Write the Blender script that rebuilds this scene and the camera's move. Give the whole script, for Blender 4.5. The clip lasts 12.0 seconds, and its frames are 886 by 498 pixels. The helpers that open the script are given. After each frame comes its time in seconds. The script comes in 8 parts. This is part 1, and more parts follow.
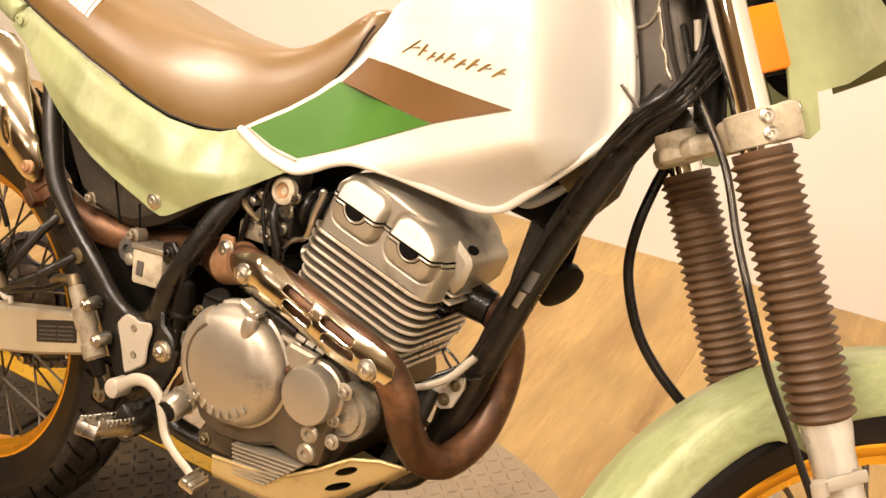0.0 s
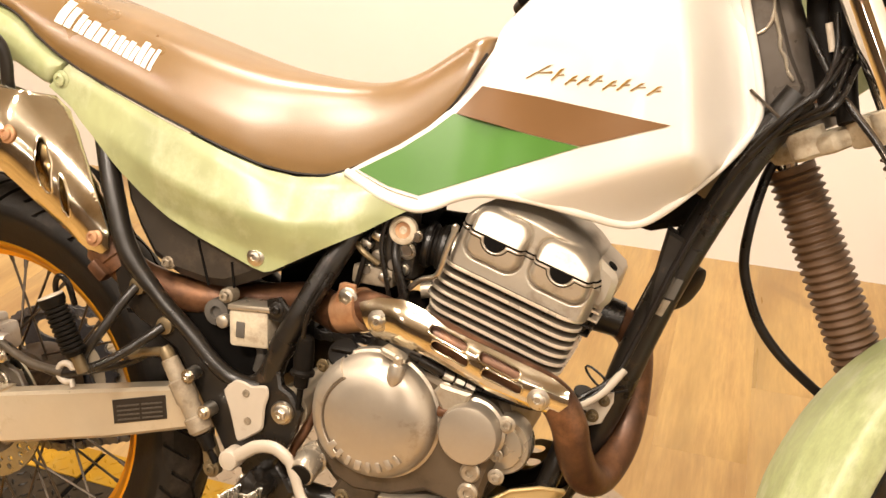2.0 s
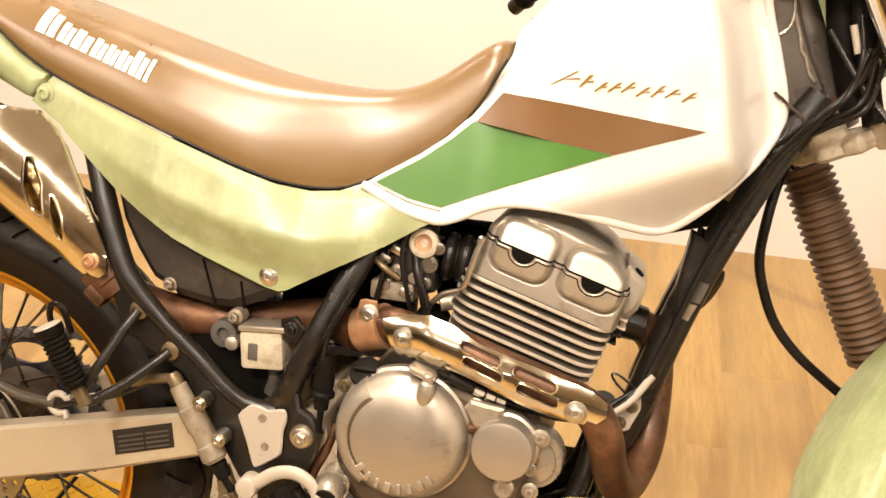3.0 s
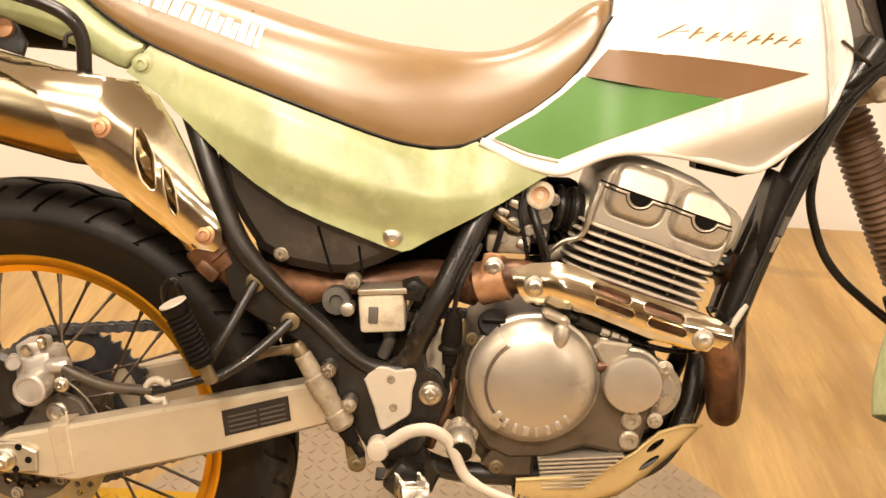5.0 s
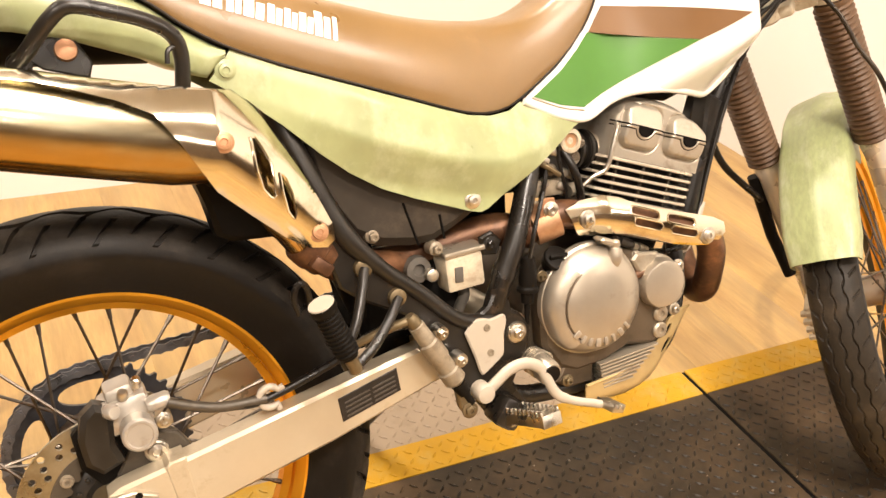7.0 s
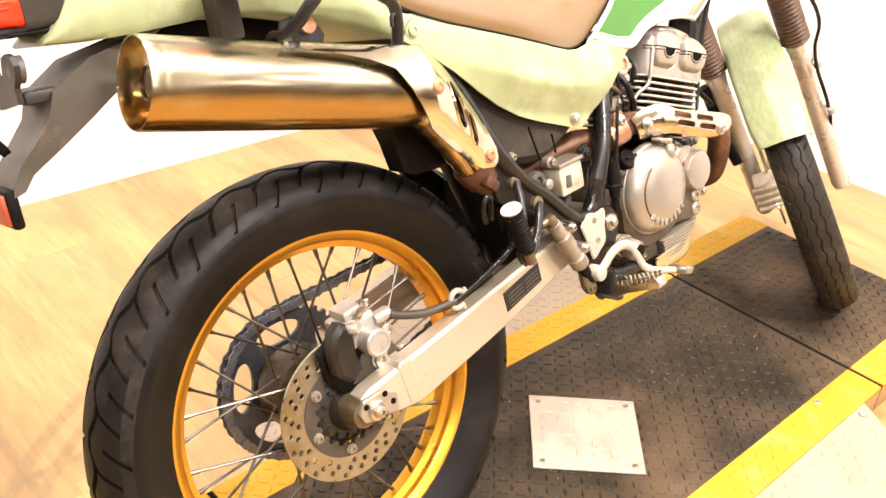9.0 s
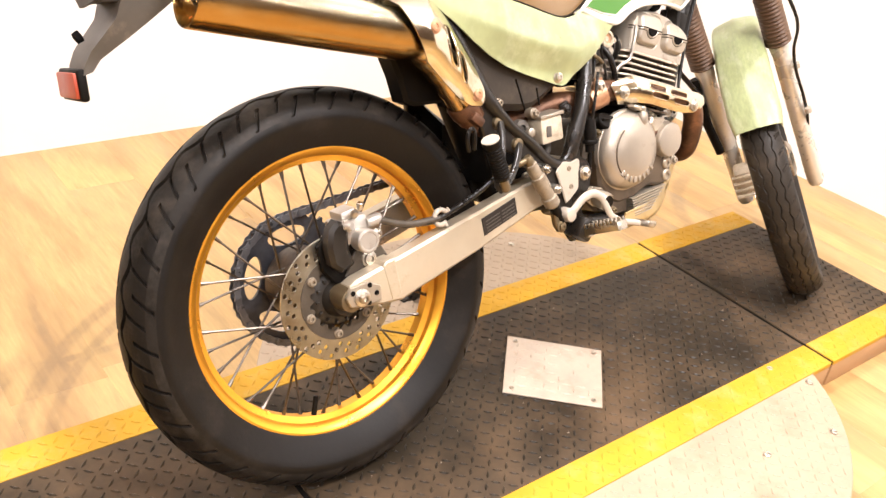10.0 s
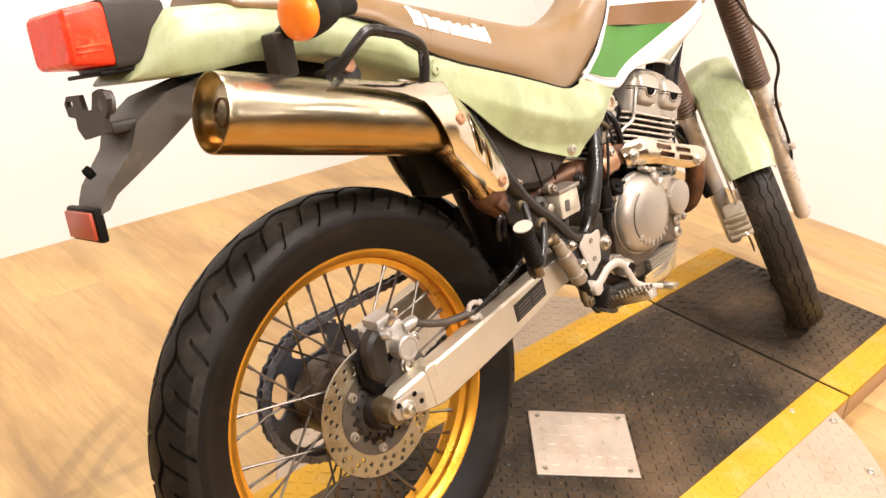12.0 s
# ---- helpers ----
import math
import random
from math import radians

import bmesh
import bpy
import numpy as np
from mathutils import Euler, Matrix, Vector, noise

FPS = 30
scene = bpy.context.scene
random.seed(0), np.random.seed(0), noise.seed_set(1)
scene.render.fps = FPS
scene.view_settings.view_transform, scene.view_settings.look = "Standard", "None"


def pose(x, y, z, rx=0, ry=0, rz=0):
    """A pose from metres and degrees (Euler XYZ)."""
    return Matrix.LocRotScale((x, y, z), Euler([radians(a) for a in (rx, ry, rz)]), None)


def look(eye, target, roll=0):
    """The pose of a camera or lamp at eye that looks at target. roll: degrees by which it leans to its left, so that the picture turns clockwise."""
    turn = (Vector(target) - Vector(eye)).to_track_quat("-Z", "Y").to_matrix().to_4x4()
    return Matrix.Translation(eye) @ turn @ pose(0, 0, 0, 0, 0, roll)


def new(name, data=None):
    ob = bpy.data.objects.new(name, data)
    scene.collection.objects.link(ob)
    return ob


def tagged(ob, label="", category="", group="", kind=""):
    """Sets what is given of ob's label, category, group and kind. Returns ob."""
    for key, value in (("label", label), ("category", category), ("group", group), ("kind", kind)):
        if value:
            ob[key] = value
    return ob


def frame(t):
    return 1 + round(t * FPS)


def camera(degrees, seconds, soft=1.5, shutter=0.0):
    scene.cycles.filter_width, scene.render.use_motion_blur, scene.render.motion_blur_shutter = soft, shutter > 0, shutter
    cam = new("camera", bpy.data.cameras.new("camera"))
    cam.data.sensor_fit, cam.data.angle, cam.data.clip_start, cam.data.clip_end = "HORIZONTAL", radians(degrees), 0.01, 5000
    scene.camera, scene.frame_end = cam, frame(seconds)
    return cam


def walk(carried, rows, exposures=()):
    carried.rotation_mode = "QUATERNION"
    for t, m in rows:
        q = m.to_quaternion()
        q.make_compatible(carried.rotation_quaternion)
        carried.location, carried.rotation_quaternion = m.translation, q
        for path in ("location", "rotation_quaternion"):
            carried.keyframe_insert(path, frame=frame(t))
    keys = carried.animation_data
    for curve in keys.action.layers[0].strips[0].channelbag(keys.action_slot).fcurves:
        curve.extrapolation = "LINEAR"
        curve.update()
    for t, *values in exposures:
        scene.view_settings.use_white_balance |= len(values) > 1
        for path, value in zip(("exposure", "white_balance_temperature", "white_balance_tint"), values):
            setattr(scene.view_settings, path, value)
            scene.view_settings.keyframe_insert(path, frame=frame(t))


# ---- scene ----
from mathutils import geometry
cam = camera(52.5, 12.0)
PATH = [
    (0, (1.218, -0.549, 1.092), (0.333, 0.977, 0.15), 2.2),
    (0.5, (1.135, -0.639, 1.104), (0.385, 0.934, 0.122), 1.3),
    (1, (1.088, -0.692, 1.108), (0.403, 0.914, 0.133), 3.4),
    (1.5, (1.021, -0.695, 1.105), (0.379, 0.941, 0.149), 3.9),
    (2, (0.921, -0.664, 1.111), (0.353, 1.009, 0.173), 0.1),
    (2.5, (0.858, -0.643, 1.121), (0.389, 1.057, 0.178), -0.6),
    (2.7, (0.838, -0.637, 1.132), (0.391, 1.047, 0.15), -0.1),
    (4.3, (0.626, -0.842, 1.065), (0.578, 0.971, 0.222), 2.3),
    (4.5, (0.602, -0.823, 1.07), (0.55, 0.986, 0.221), 2.7),
    (5, (0.493, -0.754, 1.082), (0.484, 1.007, 0.133), 2.9),
    (5.5, (0.39, -0.679, 1.083), (0.567, 1.045, 0.083), 0.4),
    (6, (0.283, -0.652, 1.091), (0.649, 1.055, 0.115), 3.3),
    (6.5, (0.079, -0.693, 1.105), (0.661, 0.906, 0.053), 1.9),
    (6.7, (0.025, -0.706, 1.12), (0.703, 0.848, 0.058), 3.7),
    (8.3, (-0.345, -0.617, 1.103), (0.876, 0.719, 0.251), 2.0),
    (8.5, (-0.402, -0.593, 1.133), (0.805, 0.661, 0.147), 3.0),
    (9, (-0.553, -0.661, 1.13), (0.629, 0.583, 0.103), 3.8),
    (9.5, (-0.613, -0.759, 1.113), (0.513, 0.541, 0.094), 6.6),
    (10, (-0.662, -0.906, 1.111), (0.479, 0.403, 0.119), 7.7),
    (10.5, (-0.695, -0.958, 1.115), (0.393, 0.412, 0.145), 3.3),
    (11, (-0.697, -0.955, 1.118), (0.39, 0.404, 0.134), 3.8),
    (11.5, (-0.695, -0.87, 1.125), (0.475, 0.454, 0.188), 5.5),
    (12, (-0.717, -0.715, 1.143), (0.565, 0.52, 0.232), 3.9),
]
EXPOSURES = [(0, -1.1, 6700, 11), (2.5, -1.02, 6450, 11), (5, -1.05, 6750, 11), (6.5, -0.9, 6550, 11), (8.5, -0.45, 5600, 12), (9.5, -0.29, 5580, 12), (10, -0.5, 5480, 13), (10.5, -0.70, 5300, 13), (12, -0.82, 5600, 13)]
walk(cam, [(t, look(eye, target, roll)) for t, eye, target, roll in PATH], EXPOSURES)

# ---------------------------------------------------------------- world and light
FLOOR, BACK, FRONT, CEILING = -0.07, 1.63, 2.14, 2.75
WEST, SOUTH, EAST, NOOK = -6.5, -8.0, 7.0, -1.4
world = bpy.data.worlds.new("room_world")
scene.world = world
world.use_nodes = True
world.node_tree.nodes["Background"].inputs[0].default_value = (1.0, 0.88, 0.7, 1)
world.node_tree.nodes["Background"].inputs[1].default_value = 0.3


def ceiling_lamp(x, y, long, wide, watts, colour):
    data = bpy.data.lights.new("ceiling_lamp", "AREA")
    data.shape, data.size, data.size_y = "RECTANGLE", long, wide
    data.energy, data.color = watts, colour
    ob = new("ceiling_lamp", data)
    ob.location = (x, y, CEILING - 0.03)
    return ob


WARM = (1.0, 0.86, 0.71)
for lx, ly, watts in ((0.25, -1.45, 172), (0.25, 0.75, 110), (-1.6, 0.75, 50), (1.5, -1.3, 72), (-1.6, -1.6, 85), (0.4, -0.5, 72), (0.25, -3.4, 60), (-1.7, -3.4, 60), (0.25, -6.2, 90), (3.2, -3.4, 80), (3.4, -6.2, 90), (5.6, -4.2, 80), (-3.4, -1.0, 45)):
    ceiling_lamp(lx, ly, 0.6, 0.12, watts, WARM)

# ---------------------------------------------------------------- materials


def surface(name, col, rough=0.5, metal=0.0, var=0.12, scale=7.0, fine=120.0, bump=0.0, dirt=None, amount=0.3,
            dscale=9.0, coat=0.0, rvar=0.12, stretch=None, spec=0.5, wave=0.0):
    """Painted, metal or plastic surface: colour varied at two scales, with optional dirt and fine relief."""
    m = bpy.data.materials.new(name)
    m.use_nodes = True
    nt = m.node_tree
    n, l = nt.nodes, nt.links
    b = n["Principled BSDF"]
    tc = n.new("ShaderNodeTexCoord")
    src = tc.outputs["Object"]
    if stretch:
        mp = n.new("ShaderNodeMapping")
        mp.inputs["Scale"].default_value = stretch
        l.new(src, mp.inputs[0])
        src = mp.outputs[0]

    def noise_tex(s, detail, r=0.6):
        t = n.new("ShaderNodeTexNoise")
        t.inputs["Scale"].default_value, t.inputs["Detail"].default_value, t.inputs["Roughness"].default_value = s, detail, r
        l.new(src, t.inputs["Vector"])
        return t.outputs["Fac"]

    big, small = noise_tex(scale, 4), noise_tex(fine, 3)

    def ramp(fac, lo, hi, a, c):
        r = n.new("ShaderNodeMapRange")
        for k, v in zip(("From Min", "From Max", "To Min", "To Max"), (lo, hi, a, c)):
            r.inputs[k].default_value = v
        l.new(fac, r.inputs["Value"])
        return r.outputs[0]

    def mix(fac, a, c, mode="MIX"):
        x = n.new("ShaderNodeMix")
        x.data_type, x.blend_type = "RGBA", mode
        for sock, v in ((x.inputs[0], fac), (x.inputs[6], a), (x.inputs[7], c)):
            if isinstance(v, (int, float)):
                sock.default_value = v
            elif isinstance(v, tuple):
                sock.default_value = (*v[:3], 1)
            else:
                l.new(v, sock)
        return x.outputs[2]

    c1 = mix(ramp(big, 0.3, 0.7, 0, 1), tuple(c * (1 - var) for c in col), tuple(min(1, c * (1 + var)) for c in col))
    c2 = mix(ramp(small, 0.3, 0.7, 0, 0.35 * min(1, var * 4)), c1, tuple(c * (1 - 2 * var) for c in col))
    if dirt:
        c2 = mix(ramp(noise_tex(dscale, 7, 0.7), 0.62 - amount * 0.4, 0.75, 0, 0.85), c2, dirt)
    l.new(c2, b.inputs["Base Color"])
    l.new(ramp(big, 0.25, 0.75, max(0.02, rough - rvar), min(1, rough + rvar)), b.inputs["Roughness"])
    b.inputs["Metallic"].default_value = metal
    b.inputs["Specular IOR Level"].default_value = spec
    b.inputs["Coat Weight"].default_value = coat
    b.inputs["Coat Roughness"].default_value = 0.08
    if bump:
        bp = n.new("ShaderNodeBump")
        bp.inputs["Strength"].default_value, bp.inputs["Distance"].default_value = bump, 0.001
        l.new(small, bp.inputs["Height"])
        l.new(bp.outputs[0], b.inputs["Normal"])
    if wave:
        wv = n.new("ShaderNodeBump")
        wv.inputs["Strength"].default_value, wv.inputs["Distance"].default_value = wave, 0.02
        l.new(noise_tex(scale * 1.3, 1), wv.inputs["Height"])
        if bump:
            l.new(bp.outputs[0], wv.inputs["Normal"])
        l.new(wv.outputs[0], b.inputs["Normal"])
        l.new(wv.outputs[0], b.inputs["Coat Normal"])
    return m


WALL = surface("wall_paint", (0.76, 0.743, 0.71), 0.6, var=0.02, scale=2, fine=300, bump=0.1)
BROWNWALL = surface("unseen_wall_brown", (0.20, 0.145, 0.10), 0.6, var=0.04, scale=2)
CEIL = surface("ceiling_paint", (0.46, 0.43, 0.38), 0.7, var=0.02, scale=2)
BLACKDECK = surface("black_deck", (0.038, 0.028, 0.017), 0.5, var=0.4, scale=5, fine=60, dirt=(0.13, 0.082, 0.044), amount=0.42, dscale=2.6, bump=0.25, spec=0.12)
YELLOW = surface("yellow_paint", (0.46, 0.255, 0.013), 0.6, var=0.12, scale=5, fine=80, dirt=(0.42, 0.3, 0.09), amount=0.3, dscale=14, bump=0.2, spec=0.2)
BEIGE = surface("beige_plate", (0.325, 0.248, 0.168), 0.5, var=0.10, scale=5, fine=70, dirt=(0.21, 0.15, 0.09), amount=0.24, dscale=9, bump=0.2)
DECKLUG = surface("worn_deck_bars", (0.024, 0.018, 0.012), 0.45, 0.0, var=0.45, scale=6, fine=90, dirt=(0.15, 0.10, 0.056), amount=0.25, dscale=2.6, spec=0.22)
GUSSETPAINT = surface("grey_gusset_paint", (0.115, 0.098, 0.082), 0.32, 0.4, var=0.15, scale=14, dirt=(0.08, 0.06, 0.04), amount=0.14, dscale=25)
CALIPER = surface("caliper_alloy", (0.44, 0.405, 0.355), 0.36, 0.55, var=0.10, scale=30, dirt=(0.28, 0.22, 0.16), amount=0.2, dscale=40)
GRIMY = surface("grimy_alloy", (0.075, 0.06, 0.043), 0.5, 0.3, var=0.3, scale=40, fine=160, bump=0.3, dirt=(0.05, 0.038, 0.025), amount=0.3, dscale=40)
HUBBROWN = surface("oily_brown_hub", (0.085, 0.056, 0.032), 0.42, 0.35, var=0.35, scale=25, dirt=(0.02, 0.014, 0.009), amount=0.35, dscale=30)
SHOULDER = surface("dusty_tyre_shoulder", (0.016, 0.013, 0.01), 0.5, var=0.3, scale=14, fine=150, bump=0.4, dirt=(0.045, 0.037, 0.029), amount=0.35, dscale=16, spec=0.15)
GREASE = surface("greasy_hub", (0.020, 0.016, 0.012), 0.4, 0.2, var=0.4, scale=30, dirt=(0.07, 0.05, 0.03), amount=0.2, dscale=50)
TREADRUBBER = surface("dusty_tread_rubber", (0.0125, 0.01, 0.0076), 0.46, var=0.35, scale=9, fine=150, bump=0.4, dirt=(0.055, 0.044, 0.033), amount=0.26, dscale=12, spec=0.14)
WORNTREAD = surface("worn_brown_tread", (0.024, 0.0185, 0.013), 0.48, var=0.35, scale=9, fine=150, bump=0.4, dirt=(0.075, 0.055, 0.036), amount=0.3, dscale=14, spec=0.2)
CORRODED = surface("corroded_alloy", (0.25, 0.205, 0.145), 0.5, 0.25, var=0.22, scale=40, fine=220, bump=0.5, dirt=(0.12, 0.08, 0.045), amount=0.32, dscale=60)
# darker copy of the fin alloy, shade between fins put into its colour
FINSHADE = surface("fin_face_shade", (0.14, 0.112, 0.082), 0.45, 0.3, var=0.2, scale=20)
POLISHED = surface("polished_alloy", (0.6, 0.565, 0.5), 0.28, 0.4, var=0.08, scale=14, dirt=(0.32, 0.25, 0.17), amount=0.14, dscale=18, wave=0.1)
FORKCHROME = surface("fork_chrome", (0.84, 0.80, 0.74), 0.07, 1.0, var=0.03, scale=20, rvar=0.03)
DARKSTEEL = surface("dark_steel", (0.085, 0.064, 0.046), 0.32, 0.6, var=0.2, scale=20, dirt=(0.05, 0.032, 0.02), amount=0.2, dscale=40)
# near-black that stands for deep shade in gaps, holes and seams
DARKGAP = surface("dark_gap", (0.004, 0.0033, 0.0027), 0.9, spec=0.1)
SIDEWOOD = surface("platform_side", (0.36, 0.21, 0.10), 0.5, var=0.12, scale=6, stretch=(1, 1, 6))
PLATE = surface("bare_plate", (0.46, 0.385, 0.3), 0.5, 0.2, var=0.14, scale=12, fine=90, dirt=(0.40, 0.24, 0.15), amount=0.24, dscale=11)

WHITE = surface("white_gelcoat", (0.645, 0.615, 0.56), 0.2, var=0.03, scale=4, coat=0.5, wave=0.1)
GREEN = surface("green_decal", (0.055, 0.15, 0.022), 0.36, var=0.08, scale=7, coat=0.0, rvar=0.04, wave=0.2, spec=0.3)
BROWN = surface("brown_decal", (0.14, 0.072, 0.027), 0.38, var=0.07, scale=7, coat=0.0, rvar=0.05, wave=0.35, spec=0.3)
PINSTRIPE = surface("grey_pinstripe", (0.33, 0.28, 0.22), 0.3, var=0.05)
GOLDINK = surface("gold_ink", (0.21, 0.115, 0.014), 0.3, var=0.2, scale=60)
SEAT = surface("seat_vinyl", (0.178, 0.102, 0.034), 0.33, var=0.17, scale=5, fine=700, bump=0.12, rvar=0.1, dirt=(0.29, 0.175, 0.07), amount=0.2, dscale=6, spec=1.0, wave=0.1, coat=0.0)
PIPING = surface("seat_piping", (0.014, 0.009, 0.006), 0.5, var=0.1, spec=0.25)
SAGE = surface("sage_plastic", (0.285, 0.308, 0.152), 0.36, var=0.2, scale=9, fine=40, dirt=(0.45, 0.455, 0.3), amount=0.3, dscale=11, stretch=(1.0, 1.0, 0.7), rvar=0.12, wave=0.08, bump=0.12)
BLACKPAINT = surface("black_frame", (0.012, 0.0097, 0.0075), 0.31, var=0.25, scale=14, dirt=(0.08, 0.05, 0.03), amount=0.05, dscale=40, coat=0.0, spec=0.42, wave=0.15)
BLACKPLASTIC = surface("black_plastic", (0.0065, 0.0052, 0.0040), 0.5, var=0.2, scale=15, bump=0.15, spec=0.09)
GREYPLASTIC = surface("grey_plastic", (0.075, 0.066, 0.055), 0.5, var=0.16, scale=10, bump=0.15, dirt=(0.2, 0.16, 0.12), amount=0.12)
DARKPLASTIC = surface("airbox_plastic", (0.037, 0.03, 0.023), 0.45, var=0.2, scale=8, bump=0.1, spec=0.2, dirt=(0.09, 0.07, 0.05), amount=0.1)
RUBBER = surface("tyre_rubber", (0.0078, 0.0061, 0.0047), 0.44, var=0.3, scale=9, fine=150, bump=0.25, dirt=(0.026, 0.020, 0.015), amount=0.2, dscale=9, spec=0.2)
GOLD = surface("gold_rim", (0.83, 0.40, 0.028), 0.3, 0.85, var=0.07, scale=10, rvar=0.08)
DISCSTEEL = surface("disc_steel", (0.43, 0.405, 0.325), 0.32, 1.0, var=0.18, scale=25, dirt=(0.22, 0.17, 0.11), amount=0.22)
STEEL = surface("steel", (0.58, 0.54, 0.47), 0.3, 1.0, var=0.1, scale=25)
SPOKE = surface("spoke_steel", (0.13, 0.11, 0.09), 0.4, 1.0, var=0.2, scale=60)
CHROME = surface("chrome", (0.7, 0.635, 0.5), 0.12, 1.0, var=0.1, scale=9, rvar=0.05, wave=0.12, dirt=(0.38, 0.28, 0.16), amount=0.14, dscale=12)
SILENCER = surface("silencer_steel", (0.56, 0.42, 0.21), 0.22, 1.0, var=0.24, scale=9, rvar=0.09, dirt=(0.44, 0.215, 0.055), amount=0.36, dscale=3.4, stretch=(0.3, 1, 1.7), wave=0.12)
RUST = surface("rusty_pipe", (0.1, 0.045, 0.021), 0.42, 0.5, var=0.45, scale=16, fine=90, dirt=(0.25, 0.115, 0.05), amount=0.30, dscale=20, bump=0.3)
BAND = surface("rusty_band", (0.42, 0.235, 0.125), 0.42, 0.5, var=0.18, scale=20, dirt=(0.24, 0.09, 0.035), amount=0.42, dscale=28)
CASE = surface("engine_case", (0.115, 0.088, 0.06), 0.45, 0.6, var=0.16, scale=10, fine=160, bump=0.12, dirt=(0.035, 0.024, 0.014), amount=0.3, dscale=14)
COVER = surface("engine_cover", (0.41, 0.362, 0.295), 0.38, 0.72, var=0.10, scale=10, fine=200, bump=0.10, dirt=(0.13, 0.092, 0.058), amount=0.08, dscale=18)
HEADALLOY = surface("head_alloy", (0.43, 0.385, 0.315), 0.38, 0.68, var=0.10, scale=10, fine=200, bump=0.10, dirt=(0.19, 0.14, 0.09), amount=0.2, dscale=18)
FIN = surface("fin_alloy", (0.62, 0.54, 0.43), 0.32, 0.45, var=0.1, scale=20, dirt=(0.16, 0.11, 0.07), amount=0.08)
ALLOY = surface("bare_alloy", (0.4, 0.35, 0.275), 0.33, 0.65, var=0.09, scale=12, dirt=(0.2, 0.15, 0.095), amount=0.16, dscale=12)
ARM = surface("swingarm_alloy", (0.50, 0.43, 0.315), 0.34, 0.5, var=0.07, scale=9, fine=180, bump=0.05, dirt=(0.36, 0.28, 0.18), amount=0.1, dscale=14, wave=0.15)
PALE = surface("pale_cover", (0.37, 0.32, 0.255), 0.42, var=0.08, scale=12, dirt=(0.24, 0.19, 0.13), amount=0.14, dscale=20)
CREAM = surface("skid_alloy", (0.45, 0.335, 0.155), 0.34, 0.45, var=0.10, scale=9, dirt=(0.24, 0.16, 0.08), amount=0.18, dscale=20)
BELLOWS = surface("brown_rubber", (0.098, 0.055, 0.029), 0.48, var=0.14, scale=12, bump=0.1, spec=0.3)
CABLE = surface("black_cable", (0.0085, 0.0066, 0.0052), 0.3, var=0.2, scale=20, spec=0.3)
OXIDE = surface("oxidised_alloy", (0.46, 0.395, 0.29), 0.6, 0.1, var=0.2, scale=40, fine=220, bump=0.5, dirt=(0.2, 0.14, 0.085), amount=0.26, dscale=60)
BRASS = surface("dull_brass", (0.15, 0.112, 0.06), 0.42, 0.6, var=0.18, scale=40, dirt=(0.12, 0.08, 0.04), amount=0.2, dscale=60)
CHAIN = surface("oily_chain", (0.17, 0.17, 0.18), 0.36, 0.7, var=0.3, scale=60, dirt=(0.05, 0.035, 0.02), amount=0.2, dscale=40)
SPROCKET = surface("blued_sprocket_steel", (0.062, 0.063, 0.072), 0.4, 0.6, var=0.3, scale=40, dirt=(0.03, 0.022, 0.014), amount=0.3, dscale=40)
ORANGE = surface("orange_lens", (0.86, 0.205, 0.004), 0.34, var=0.06, scale=30, coat=0.2, spec=0.3)
RED = surface("red_lens", (0.78, 0.042, 0.009), 0.3, var=0.12, scale=40, coat=0.0, dirt=(0.85, 0.16, 0.05), amount=0.2, dscale=60, spec=0.2)
REDDULL = surface("dull_red_reflector", (0.36, 0.055, 0.02), 0.4, var=0.15, scale=30)
LABEL = surface("dark_label", (0.018, 0.014, 0.011), 0.4, var=0.2, scale=40, spec=0.3)
LABELINK = surface("label_ink", (0.06, 0.05, 0.04), 0.5)
WHITEINK = surface("white_ink", (0.82, 0.78, 0.72), 0.4, var=0.02)


def faded():
    """Sunburnt green plastic with whitish brushed streaks along its length."""
    m = surface("faded_plastic", (0.285, 0.315, 0.15), 0.42, var=0.16, scale=10, fine=60, stretch=(5.0, 11.0, 1), dirt=(0.44, 0.445, 0.30), amount=0.28, dscale=2.4)
    nt = m.node_tree
    tc = [q for q in nt.nodes if q.bl_idname == "ShaderNodeTexCoord"][0]
    mp = [q for q in nt.nodes if q.bl_idname == "ShaderNodeMapping"][0]
    nt.links.new(tc.outputs["UV"], mp.inputs[0])
    return m


MUDSAGE = faded()


